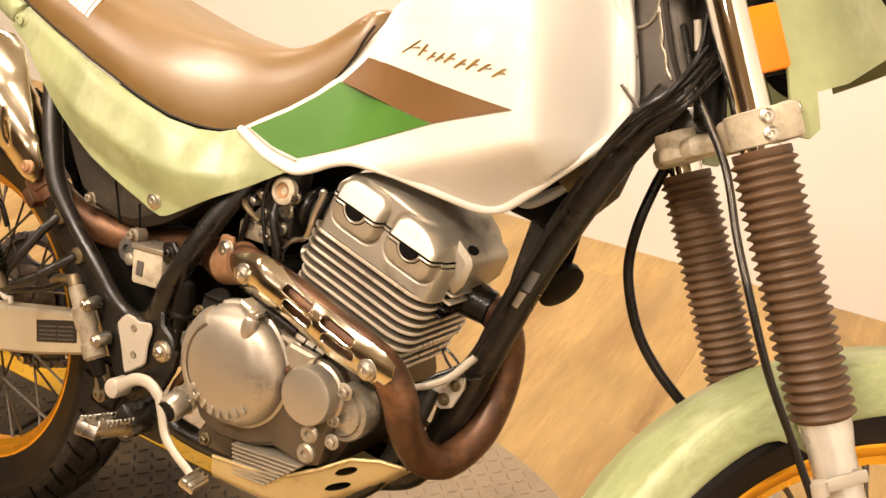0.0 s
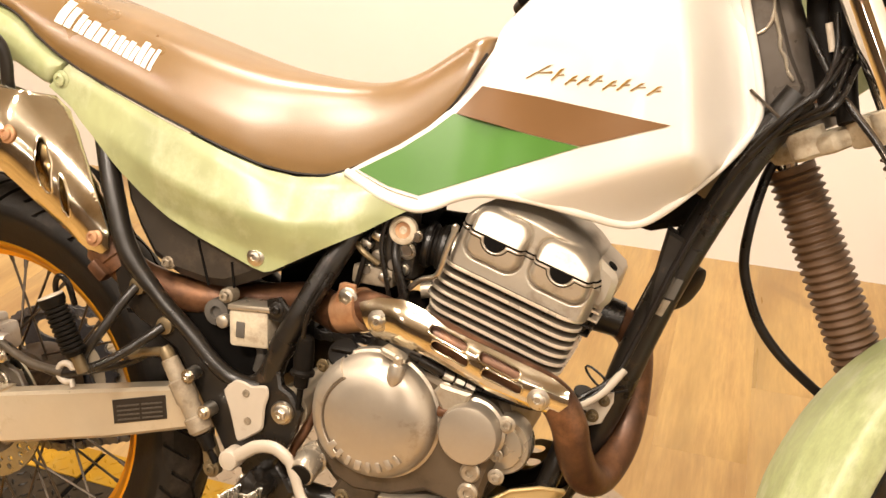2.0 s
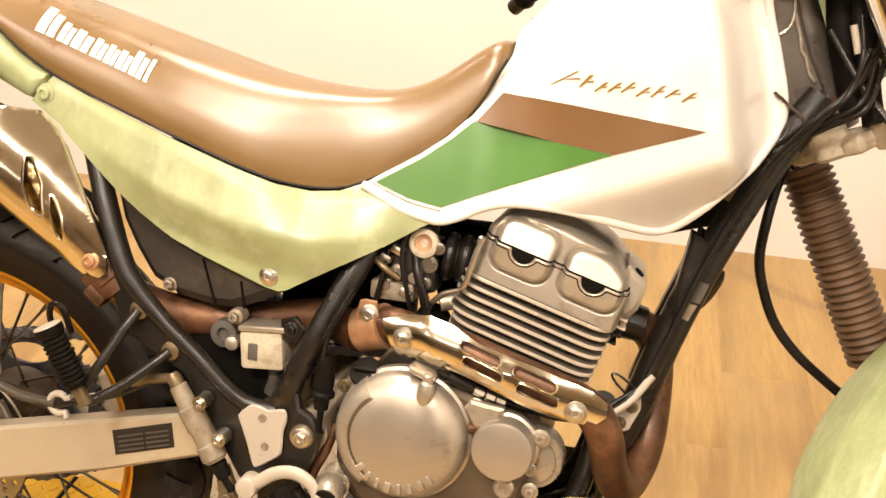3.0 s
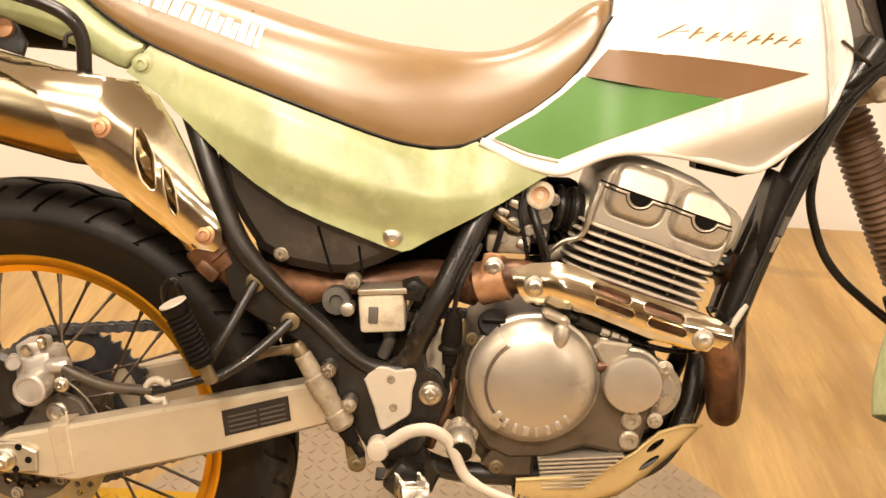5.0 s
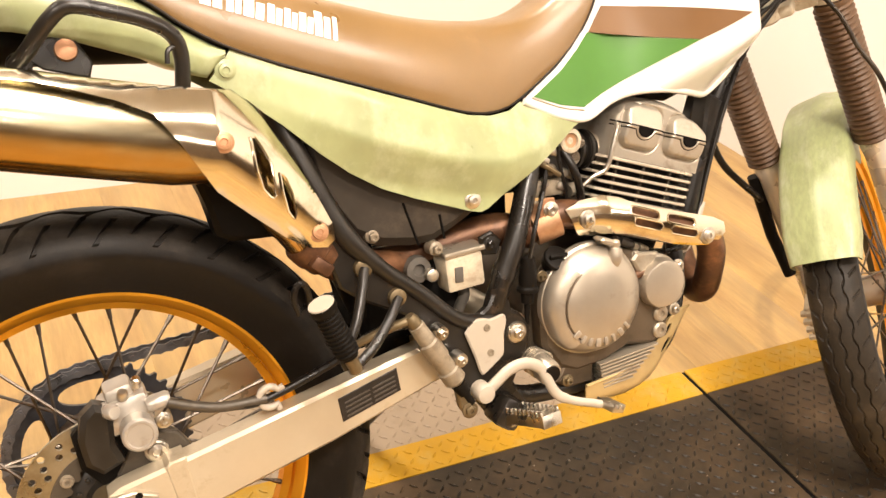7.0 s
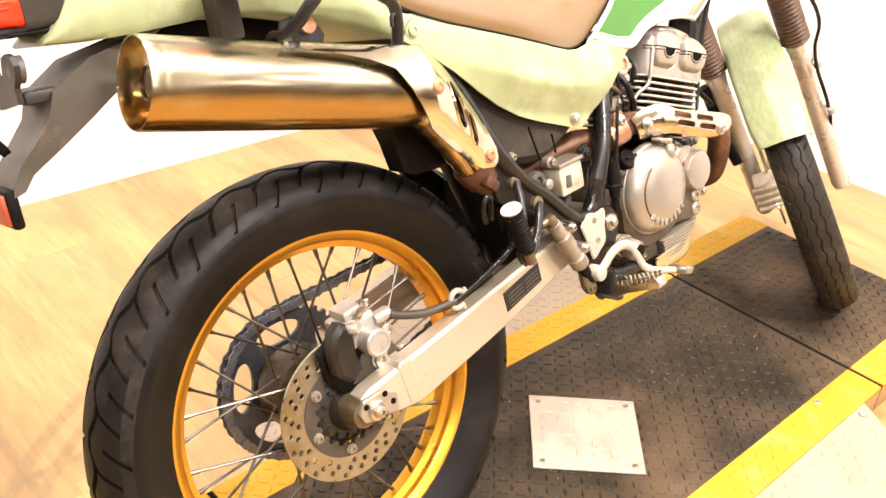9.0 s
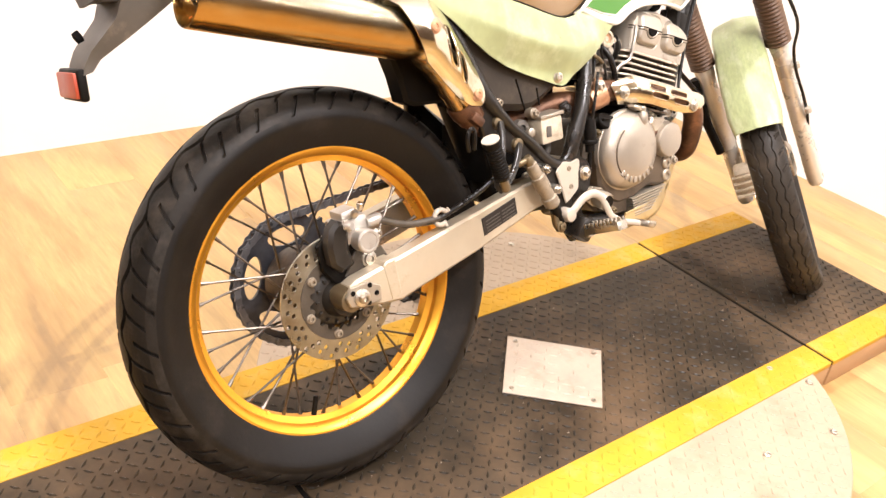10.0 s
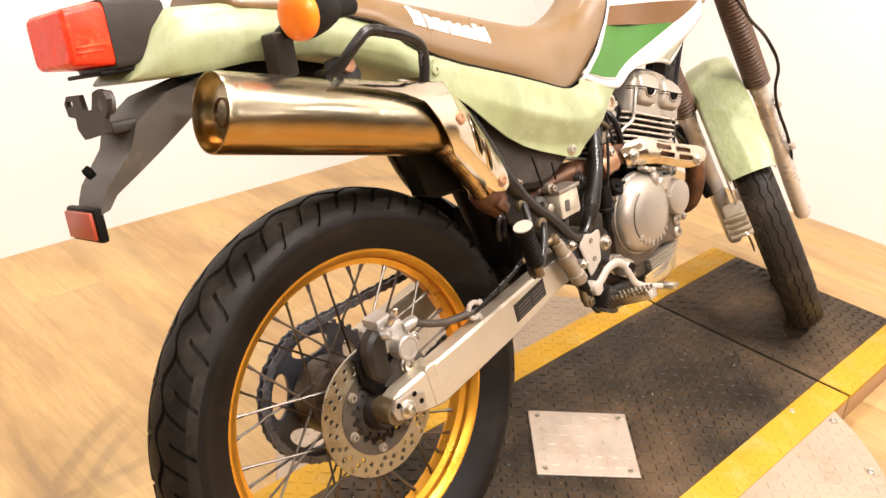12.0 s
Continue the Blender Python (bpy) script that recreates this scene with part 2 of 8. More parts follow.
def arc_marks(nt, where):
    """Dark tyre scuffs on the boards: bands along circles, broken up by noise."""
    n, l = nt.nodes, nt.links

    def math_node(op, a, b=None):
        q = n.new("ShaderNodeMath")
        q.operation = op
        q.use_clamp = op == "MAXIMUM"
        for k, v in enumerate((a, b)):
            if v is None:
                continue
            if isinstance(v, float):
                q.inputs[k].default_value = v
            else:
                l.new(v, q.inputs[k])
        return q.outputs[0]

    def far(x, y):
        d = n.new("ShaderNodeVectorMath")
        d.operation = "DISTANCE"
        l.new(where, d.inputs[0])
        d.inputs[1].default_value = (x, y, FLOOR)
        return d.outputs["Value"]

    def fall(v, near, end):
        r = n.new("ShaderNodeMapRange")
        r.interpolation_type = "SMOOTHSTEP"
        for k, x in zip(("From Min", "From Max", "To Min", "To Max"), (near, end, 1.0, 0.0)):
            r.inputs[k].default_value = x
        l.new(v, r.inputs["Value"])
        return r.outputs[0]

    total = None
    for cx, cy, rad, wide, mx, my, reach in SCUFFS:
        band = fall(math_node("ABSOLUTE", math_node("SUBTRACT", far(cx, cy), rad)), wide * 0.3, wide)
        one = math_node("MULTIPLY", band, fall(far(mx, my), reach * 0.5, reach))
        total = one if total is None else math_node("MAXIMUM", total, one)
    noise = n.new("ShaderNodeTexNoise")
    noise.inputs["Scale"].default_value, noise.inputs["Detail"].default_value = 26.0, 5.0
    l.new(where, noise.inputs["Vector"])
    return math_node("MULTIPLY", math_node("MULTIPLY", total, noise.outputs["Fac"]), 0.62)


# centre, radius, width, then the middle and reach of each mark
SCUFFS = ((0.227, 0.187, 0.70, 0.022, -0.30, 0.66, 0.36), (0.227, 0.187, 0.645, 0.018, -0.28, 0.60, 0.30), (0.9, 0.70, 1.19, 0.014, -0.288, 0.74, 0.2),
          (-0.2, 1.6, 0.965, 0.016, -0.22, 0.64, 0.15), (0.2, 0.1, 0.80, 0.03, -0.5, 0.5, 0.3), (1.5, 1.9, 0.55, 0.03, 1.3, 1.4, 0.3), (1.9, 0.2, 0.5, 0.03, 1.5, 0.6, 0.35))


def wood():
    """Oak-look floor boards: tone by board, long grain, darker streaks."""
    m = surface("oak_boards", (0.50, 0.325, 0.122), 0.36, var=0.26, scale=2.4, fine=26, stretch=(5.0, 0.5, 1), dirt=(0.22, 0.125, 0.05), amount=0.34, dscale=2.4, rvar=0.10)
    nt = m.node_tree
    tex = [q for q in nt.nodes if q.bl_idname == "ShaderNodeMapping"][0]
    seed, add = nt.nodes.new("ShaderNodeObjectInfo"), nt.nodes.new("ShaderNodeVectorMath")
    add.operation = "MULTIPLY_ADD"
    nt.links.new(seed.outputs["Random"], add.inputs[0])
    add.inputs[1].default_value = (9, 23, 5)
    nt.links.new(tex.inputs[0].links[0].from_socket, add.inputs[2])
    nt.links.new(add.outputs[0], tex.inputs[0])
    b = nt.nodes["Principled BSDF"]
    src = b.inputs["Base Color"].links[0].from_socket
    info, hsv, mr = nt.nodes.new("ShaderNodeObjectInfo"), nt.nodes.new("ShaderNodeHueSaturation"), nt.nodes.new("ShaderNodeMapRange")
    mr.inputs["To Min"].default_value, mr.inputs["To Max"].default_value = 0.95, 1.06
    nt.links.new(info.outputs["Random"], mr.inputs["Value"])
    nt.links.new(mr.outputs[0], hsv.inputs["Value"])
    nt.links.new(src, hsv.inputs["Color"])
    geo = nt.nodes.new("ShaderNodeNewGeometry")
    patch, fade = nt.nodes.new("ShaderNodeTexNoise"), nt.nodes.new("ShaderNodeMapRange")
    patch.inputs["Scale"].default_value, patch.inputs["Detail"].default_value = 5.0, 7.0
    along = nt.nodes.new("ShaderNodeVectorMath")
    along.operation = "MULTIPLY"
    along.inputs[1].default_value = (2.0, 0.42, 1.0)
    nt.links.new(geo.outputs["Position"], along.inputs[0])
    nt.links.new(along.outputs[0], patch.inputs["Vector"])
    for key, v in zip(("From Min", "From Max", "To Min", "To Max"), (0.48, 0.70, 0.0, 0.62)):
        fade.inputs[key].default_value = v
    nt.links.new(patch.outputs["Fac"], fade.inputs["Value"])
    worn = hsv.outputs[0]
    for fac, colour in ((fade.outputs[0], (0.245, 0.135, 0.048, 1)), (arc_marks(nt, geo.outputs["Position"]), (0.13, 0.085, 0.045, 1))):
        mx = nt.nodes.new("ShaderNodeMix")
        mx.data_type = "RGBA"
        nt.links.new(fac, mx.inputs[0])
        nt.links.new(worn, mx.inputs[6])
        mx.inputs[7].default_value = colour
        worn = mx.outputs[2]
    nt.links.new(worn, b.inputs["Base Color"])
    return m


OAK = wood()


def floor_and_heat_tinted():
    """Steel orange-brown along the underside of the barrel from heat and painted floor reflection, bare silver above,
    with an uneven border.
    """
    m = surface("floor_and_heat_tinted_steel", (0.55, 0.495, 0.345), 0.21, 1.0, var=0.25, scale=11, rvar=0.10, dirt=(0.27, 0.20, 0.10), amount=0.36, dscale=9, stretch=(0.3, 1, 1.7), wave=0.10)
    nt = m.node_tree
    n, l = nt.nodes, nt.links
    b = n["Principled BSDF"]
    tc = [q for q in n if q.bl_idname == "ShaderNodeTexCoord"][0]
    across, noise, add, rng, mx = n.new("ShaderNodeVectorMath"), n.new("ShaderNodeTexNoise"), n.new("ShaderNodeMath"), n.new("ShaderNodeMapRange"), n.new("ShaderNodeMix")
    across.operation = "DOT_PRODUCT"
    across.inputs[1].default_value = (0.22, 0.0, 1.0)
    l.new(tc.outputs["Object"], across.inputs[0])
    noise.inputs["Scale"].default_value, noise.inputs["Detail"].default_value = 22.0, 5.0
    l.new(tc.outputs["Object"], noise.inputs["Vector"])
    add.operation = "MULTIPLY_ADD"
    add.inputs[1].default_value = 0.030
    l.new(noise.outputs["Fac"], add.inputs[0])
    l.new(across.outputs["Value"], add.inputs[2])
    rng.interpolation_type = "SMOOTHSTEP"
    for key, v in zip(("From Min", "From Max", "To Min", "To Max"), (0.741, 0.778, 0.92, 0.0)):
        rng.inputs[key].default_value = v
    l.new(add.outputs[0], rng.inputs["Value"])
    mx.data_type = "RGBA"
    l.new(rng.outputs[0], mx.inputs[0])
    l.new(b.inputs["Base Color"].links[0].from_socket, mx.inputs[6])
    # burnt brown that also holds the oak floor's reflection as colour
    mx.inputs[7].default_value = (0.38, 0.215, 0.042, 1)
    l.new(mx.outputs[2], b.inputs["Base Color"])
    return m


BARREL = floor_and_heat_tinted()

# core colour taken down to near-black to give the shade between fins
CYLDARK = surface("shaded_cylinder_core", (0.018, 0.014, 0.011), 0.6, 0.1, var=0.2, scale=20, spec=0.12)

# ---------------------------------------------------------------- mesh helpers


def finish(name, bm, mat, sharp=38):
    bmesh.ops.recalc_face_normals(bm, faces=bm.faces[:])
    me = bpy.data.meshes.new(name)
    bm.to_mesh(me)
    bm.free()
    me.materials.append(mat)
    me.polygons.foreach_set("use_smooth", [True] * len(me.polygons))
    me.set_sharp_from_angle(angle=radians(sharp))
    return me


def part(name, bm, mat, parent, label="", sharp=38):
    ob = new(name, finish(name, bm, mat, sharp))
    ob.parent = parent
    return tagged(ob, label)


def thing(name, bm, mat, label, category, kind="", group="", sharp=38):
    return tagged(new(name, finish(name, bm, mat, sharp)), label, category, group, kind)


def curve(pts, n=6):
    """Points of a smooth line through pts."""
    p = [Vector(q) for q in pts]
    p = [2 * p[0] - p[1]] + p + [2 * p[-1] - p[-2]]
    out = []
    for i in range(1, len(p) - 2):
        a, b, c, d = p[i - 1 : i + 3]
        for k in range(n):
            t = k / n
            out.append(0.5 * (2 * b + (c - a) * t + (2 * a - 5 * b + 4 * c - d) * t * t + (3 * b - a - 3 * c + d) * t ** 3))
    return out + [p[-2]]


def add_loft(bm, rings, cap=True, closed=True):
    vs = [[bm.verts.new(p) for p in r] for r in rings]
    for a, b in zip(vs, vs[1:]):
        m = len(a)
        for i in range(m if closed else m - 1):
            j = (i + 1) % m
            try:
                bm.faces.new((a[i], a[j], b[j], b[i]))
            except ValueError:
                pass
    if cap:
        for r in (vs[0], vs[-1]):
            try:
                bm.faces.new(r)
            except ValueError:
                pass
    return bm


def add_tube(bm, pts, r, seg=12, cap=True, flat=1.0):
    pts = [Vector(p) for p in pts]
    rs = r if isinstance(r, (list, tuple)) else [r] * len(pts)
    t0 = (pts[1] - pts[0]).normalized()
    up = Vector((0, 1, 0)) if abs(t0.y) < 0.9 else Vector((1, 0, 0))
    n = (up - t0 * up.dot(t0)).normalized()
    rings = []
    for i, p in enumerate(pts):
        t = (pts[min(i + 1, len(pts) - 1)] - pts[max(i - 1, 0)]).normalized()
        n = (n - t * n.dot(t)).normalized()
        b = t.cross(n)
        rings.append([p + rs[i] * (flat * math.cos(a) * n + math.sin(a) * b) for a in (2 * math.pi * k / seg for k in range(seg))])
    return add_loft(bm, rings, cap)


def add_lathe(bm, c, axis, profile, seg=32, turn=0.0, cap=True):
    """profile: (along, radius) rows round the axis through c."""
    c, a = Vector(c), Vector(axis).normalized()
    u = (Vector((0, 0, 1)) if abs(a.z) < 0.9 else Vector((1, 0, 0)))
    u = (u - a * u.dot(a)).normalized()
    v = a.cross(u)
    rings = [[c + a * d + r * (math.cos(k) * u + math.sin(k) * v) for k in (turn + 2 * math.pi * i / seg for i in range(seg))] for d, r in profile]
    return add_loft(bm, rings, cap)


def inset(poly, d):
    out = []
    m = len(poly)
    area = sum(poly[i][0] * poly[(i + 1) % m][1] - poly[(i + 1) % m][0] * poly[i][1] for i in range(m))
    s = 1 if area > 0 else -1
    for i in range(m):
        a, b, c = Vector(poly[i - 1][:2]), Vector(poly[i][:2]), Vector(poly[(i + 1) % m][:2])
        e1, e2 = (b - a).normalized(), (c - b).normalized()
        nrm = Vector((-(e1.y + e2.y), e1.x + e2.x))
        if nrm.length < 1e-6:
            nrm = Vector((-e1.y, e1.x))
        nrm.normalize()
        k = max(0.5, nrm.dot(Vector((-e1.y, e1.x))))
        out.append(tuple(b + nrm * s * d / k))
    return out


def add_plate(bm, poly, y0, y1, bevel=0.0015):
    """A slab cut to the outline poly (x, z), between y0 and y1, with eased edges."""
    small = inset(poly, bevel)
    s = 1 if y1 > y0 else -1
    rows = [(small, y0), (poly, y0 + s * bevel), (poly, y1 - s * bevel), (small, y1)]
    return add_loft(bm, [[(p[0], y, p[1]) for p in pl] for pl, y in rows])


def add_box(bm, c, size, bevel=0.002, m=None):
    b2 = bmesh.new()
    bmesh.ops.create_cube(b2, size=1.0)
    bmesh.ops.scale(b2, vec=size, verts=b2.verts)
    if bevel:
        bmesh.ops.bevel(b2, geom=b2.edges[:], offset=min(bevel, min(size) * 0.45), segments=2, affect="EDGES", profile=0.5)
    mt = Matrix.Translation(c) @ (m.to_4x4() if m else Matrix())
    return add_bm(bm, b2, mt)


def add_bm(bm, other, mt=None):
    if mt:
        bmesh.ops.transform(other, matrix=mt, verts=other.verts)
    idx = {v: bm.verts.new(v.co) for v in other.verts}
    for f in other.faces:
        try:
            bm.faces.new([idx[v] for v in f.verts])
        except ValueError:
            pass
    other.free()
    return bm


def add_bolt(bm, p, r=0.007, h=0.006, axis=(0, -1, 0), washer=True):
    if washer:
        add_lathe(bm, p, axis, [(0, r * 1.5), (h * 0.25, r * 1.5), (h * 0.3, r * 1.4)], 20)
    add_lathe(bm, p, axis, [(0, r), (h * 0.85, r), (h, r * 0.8), (h, r * 0.45), (h * 0.6, r * 0.4)], 6)
    return bm


def inside(p, poly):
    c = False
    m = len(poly)
    for i in range(m):
        a, b = poly[i], poly[(i + 1) % m]
        if (a[1] > p[1]) != (b[1] > p[1]) and p[0] < (b[0] - a[0]) * (p[1] - a[1]) / (b[1] - a[1]) + a[0]:
            c = not c
    return c


def dense(poly, step):
    out = []
    for a, b in zip(poly, poly[1:] + poly[:1]):
        k = max(1, int(math.hypot(b[0] - a[0], b[1] - a[1]) / step))
        out += [(a[0] + (b[0] - a[0]) * i / k, a[1] + (b[1] - a[1]) * i / k) for i in range(k)]
    return out


def add_sheet(bm, outline, yfun, thick=0.0025, holes=(), step=0.012, place=None):
    """A thin formed sheet: the outline (x, z) with holes, pressed to y = yfun(x, z), thick towards the middle of the bike."""
    outer = dense([tuple(p) for p in outline], step)
    inner = [dense([tuple(p) for p in h], step * 0.6) for h in holes]
    verts, edges = [], []
    for loop in [outer] + inner:
        k = len(verts)
        verts += loop
        edges += [(k + i, k + (i + 1) % len(loop)) for i in range(len(loop))]
    xs, zs = [p[0] for p in outer], [p[1] for p in outer]
    rim = [Vector(v) for v in verts]
    z, row = min(zs) + step / 2, 0
    while z < max(zs):
        x = min(xs) + (step / 2 if row % 2 else 0)
        while x < max(xs):
            if inside((x, z), outer) and not any(inside((x, z), h) for h in inner) and min((Vector((x, z)) - q).length for q in rim) > step * 0.45:
                verts.append((x, z))
            x += step
        z += step * 0.87
        row += 1
    co, _, faces, *_ = geometry.delaunay_2d_cdt([Vector(v) for v in verts], edges, [], 0, 1e-6)
    tri = []
    for f in faces:
        c = sum((co[i] for i in f), Vector((0, 0))) / len(f)
        if inside(c, outer) and not any(inside(c, h) for h in inner):
            tri.append(f)
    place = place or (lambda x, y, z: (x, y, z))
    ys = [yfun(p.x, p.y) for p in co]
    a = [bm.verts.new(place(p.x, y, p.y)) for p, y in zip(co, ys)]
    b = [bm.verts.new(place(p.x, y + (thick if y <= 0 else -thick), p.y)) for p, y in zip(co, ys)]
    count = {}
    for f in tri:
        bm.faces.new([a[i] for i in f])
        bm.faces.new([b[i] for i in reversed(f)])
        for i, j in zip(f, f[1:] + f[:1]):
            count[(i, j)] = count.get((i, j), 0) + 1
    for i, j in count:
        if (j, i) not in count:
            bm.faces.new((a[j], a[i], b[i], b[j]))
    loose = [v for v in bm.verts if not v.link_faces]
    bmesh.ops.delete(bm, geom=loose, context="VERTS")
    return bm


def lerp(table, x):
    if x <= table[0][0]:
        return table[0][1]
    for (a, p), (b, q) in zip(table, table[1:]):
        if x <= b:
            return p + (q - p) * (x - a) / (b - a)
    return table[-1][1]


def glide(table, x, reach=0.028):
    """The table's value, eased over its corners."""
    return sum(lerp(table, x + reach * k / 3) for k in range(-3, 4)) / 7


def rounded(x0, z0, x1, z1, r, n=5):
    out = []
    for cx, cz, a0 in ((x1 - r, z1 - r, 0), (x0 + r, z1 - r, 90), (x0 + r, z0 + r, 180), (x1 - r, z0 + r, 270)):
        out += [(cx + r * math.cos(radians(a0 + 90 * k / n)), cz + r * math.sin(radians(a0 + 90 * k / n))) for k in range(n + 1)]
    return out


def oval(cx, cz, a, b, tilt=0.0, n=20):
    c, s = math.cos(radians(tilt)), math.sin(radians(tilt))
    return [(cx + a * math.cos(t) * c - b * math.sin(t) * s, cz + a * math.cos(t) * s + b * math.sin(t) * c) for t in (2 * math.pi * i / n for i in range(n))]


# ---------------------------------------------------------------- the room


def wall(name, x0, y0, x1, y1, label, mat):
    bm = bmesh.new()
    add_box(bm, ((x0 + x1) / 2, (y0 + y1) / 2, (FLOOR + CEILING) / 2), (x1 - x0, y1 - y0, CEILING - FLOOR + 0.1), 0)
    return thing(name, bm, mat, label, "wall", "structure")


wall("wall_north", WEST - 0.12, BACK, FRONT + 0.12, BACK + 0.12, "cream-white painted plain wall behind the motorcycle", WALL)
wall("wall_east", FRONT, NOOK, FRONT + 0.12, BACK, "cream-white painted plain wall ahead of the motorcycle", WALL)
# walls out of view, set far off and brown to limit fill and darken reflections
wall("wall_return", FRONT + 0.12, NOOK, EAST, NOOK + 0.12, "unseen wall, brown to cut fill light and darken reflections", BROWNWALL)
wall("wall_far", EAST, SOUTH, EAST + 0.12, NOOK + 0.12, "unseen wall, brown to cut fill light and darken reflections", BROWNWALL)
wall("wall_west", WEST - 0.12, SOUTH, WEST, BACK, "unseen wall, brown to cut fill light and darken reflections", BROWNWALL)
wall("wall_south", WEST - 0.12, SOUTH - 0.12, EAST + 0.12, SOUTH, "unseen wall, brown to cut fill light and darken reflections", BROWNWALL)
# ceiling out of view, kept mid-grey so it bounces less light
bm = bmesh.new()
add_box(bm, ((WEST + EAST) / 2, (SOUTH + BACK) / 2, CEILING + 0.06), (EAST - WEST + 0.24, BACK - SOUTH + 0.24, 0.1), 0)
thing("ceiling", bm, CEIL, "plain unseen ceiling, greyed to hold back fill light", "ceiling", "structure")

bm = bmesh.new()
add_box(bm, ((WEST + EAST) / 2, (SOUTH + BACK) / 2, FLOOR - 0.06), (EAST - WEST + 0.24, BACK - SOUTH + 0.24, 0.1), 0)
floor = thing("floor", bm, SIDEWOOD, "floor of warm oak-look boards with scuffs", "floor", "structure")


# ---------------------------------------------------------------- the turntable and its runway
Y_IN0, Y_IN1, Y_OUT0, Y_OUT1 = -0.158, 0.284, -0.232, 0.358
X_REAR, X_FRONT, X_END, X_START = -0.085, 1.117, 1.535, -0.76
DISC_X, DISC_Y, DISC_R = 0.515, 0.055, 0.597


def tread(x0, x1, y0, y1, z, keep=None, pitch=0.0215, long=0.0100, wide=0.0031, high=0.0024):
    """Raised bars of chequer plate, turned crosswise in turn."""
    vs, fs = [], []
    i = 0
    x = x0 + pitch / 2
    while x < x1 - 0.004:
        j = 0
        y = y0 + pitch / 2
        while y < y1 - 0.004:
            if keep is None or keep(x, y):
                a = radians(47 if (i + j) % 2 else -43) + random.uniform(-0.03, 0.03)
                c, s = math.cos(a), math.sin(a)
                k = len(vs)
                for u, v, w in ((-long, 0, 0), (0, -wide, 0), (long, 0, 0), (0, wide, 0), (-long * 0.55, 0, high), (long * 0.55, 0, high)):
                    vs.append((x + u * c - v * s, y + u * s + v * c, z + w))
                fs += [(k, k + 1, k + 4), (k + 1, k + 5, k + 4), (k + 1, k + 2, k + 5), (k + 2, k + 3, k + 5), (k + 3, k + 4, k + 5), (k + 3, k, k + 4)]
            y += pitch
            j += 1
        x += pitch
        i += 1
    return vs, fs


def tread_part(parent, mat, *a, **k):
    vs, fs = tread(*a, **k)
    me = bpy.data.meshes.new("tread")
    me.from_pydata(vs, [], fs)
    me.materials.append(mat)
    ob = new("tread", me)
    ob.parent = parent
    return tagged(ob, kind="stuff")


def section(x0, x1, label, ends):
    """One section of the runway: dark deck, yellow edges, chequer bars, timber side."""
    bm = bmesh.new()
    add_box(bm, ((x0 + x1) / 2, (Y_OUT0 + Y_OUT1) / 2, (FLOOR - 0.012) / 2), (x1 - x0, Y_OUT1 - Y_OUT0, -FLOOR - 0.012), 0.003)
    body = thing("runway_section", bm, SIDEWOOD, label, "runway", group="runway sections")
    bm = bmesh.new()
    add_box(bm, ((x0 + x1) / 2, (Y_IN0 + Y_IN1) / 2, -0.007), (x1 - x0, Y_IN1 - Y_IN0, 0.012), 0.002)
    deck = part("deck", bm, BLACKDECK, body, "black chequer plate, scuffed brown")
    tread_part(deck, DECKLUG, x0, x1, Y_IN0, Y_IN1, -0.001)
    for y0, y1 in ((Y_OUT0, Y_IN0), (Y_IN1, Y_OUT1)):
        bm = bmesh.new()
        add_box(bm, ((x0 + x1) / 2, (y0 + y1) / 2, -0.0065), (x1 - x0, y1 - y0, 0.013), 0.002)
        edge = part("edge_strip", bm, YELLOW, body, "yellow-painted chequer plate edge")
        tread_part(edge, YELLOW, x0, x1, y0, y1, 0.0, wide=0.0032, high=0.0017)
    return body


random.seed(3)
section(X_START, X_REAR - 0.005, "black chequer-plate runway end with yellow edges on the floor", 0)
body = section(X_REAR + 0.005, X_FRONT - 0.005, "black chequer-plate runway with yellow edges across the turntable", 0)
section(X_FRONT + 0.005, X_END, "black chequer-plate runway end with yellow edges under the front wheel", 0)

for jx in (X_REAR, X_FRONT):
    bm = bmesh.new()
    add_box(bm, (jx, (Y_OUT0 + Y_OUT1) / 2, -0.0075), (0.0095, Y_OUT1 - Y_OUT0 - 0.004, 0.009), 0.001)
    part("joint_strip", bm, DARKGAP, body, "black gap filler between the runway sections")

# pale grit and flakes lying on the black deck
vs, fs = [], []
for k in range(90):
    gx, gy = random.uniform(X_START + 0.05, X_END - 0.05), random.gauss(0.06, 0.1)
    if not Y_IN0 + 0.02 < gy < Y_IN1 - 0.02:
        continue
    r = random.choice((0.0012, 0.0015, 0.0018, 0.003))
    k0 = len(vs)
    ang = random.uniform(0, 3)
    vs += [(gx + r * math.cos(ang + q), gy + r * 0.6 * math.sin(ang + q), -0.001) for q in (0, 2.1, 4.2)] + [(gx, gy, 0.0005 + r * 0.6)]
    fs += [(k0, k0 + 1, k0 + 3), (k0 + 1, k0 + 2, k0 + 3), (k0 + 2, k0, k0 + 3)]
me = bpy.data.meshes.new("grit")
me.from_pydata(vs, [], fs)
me.materials.append(PLATE)
tagged(new("grit", me), "pale grit and flakes scattered on the black deck", "grit", "", "stuff")
bm = bmesh.new()
add_lathe(bm, (DISC_X, DISC_Y, FLOOR), (0, 0, 1), [(0, DISC_R), (0.065, DISC_R), (0.067, DISC_R - 0.002)], 128)
disc = thing("turntable", bm, BEIGE, "round beige chequer-plate turntable under the runway", "turntable")
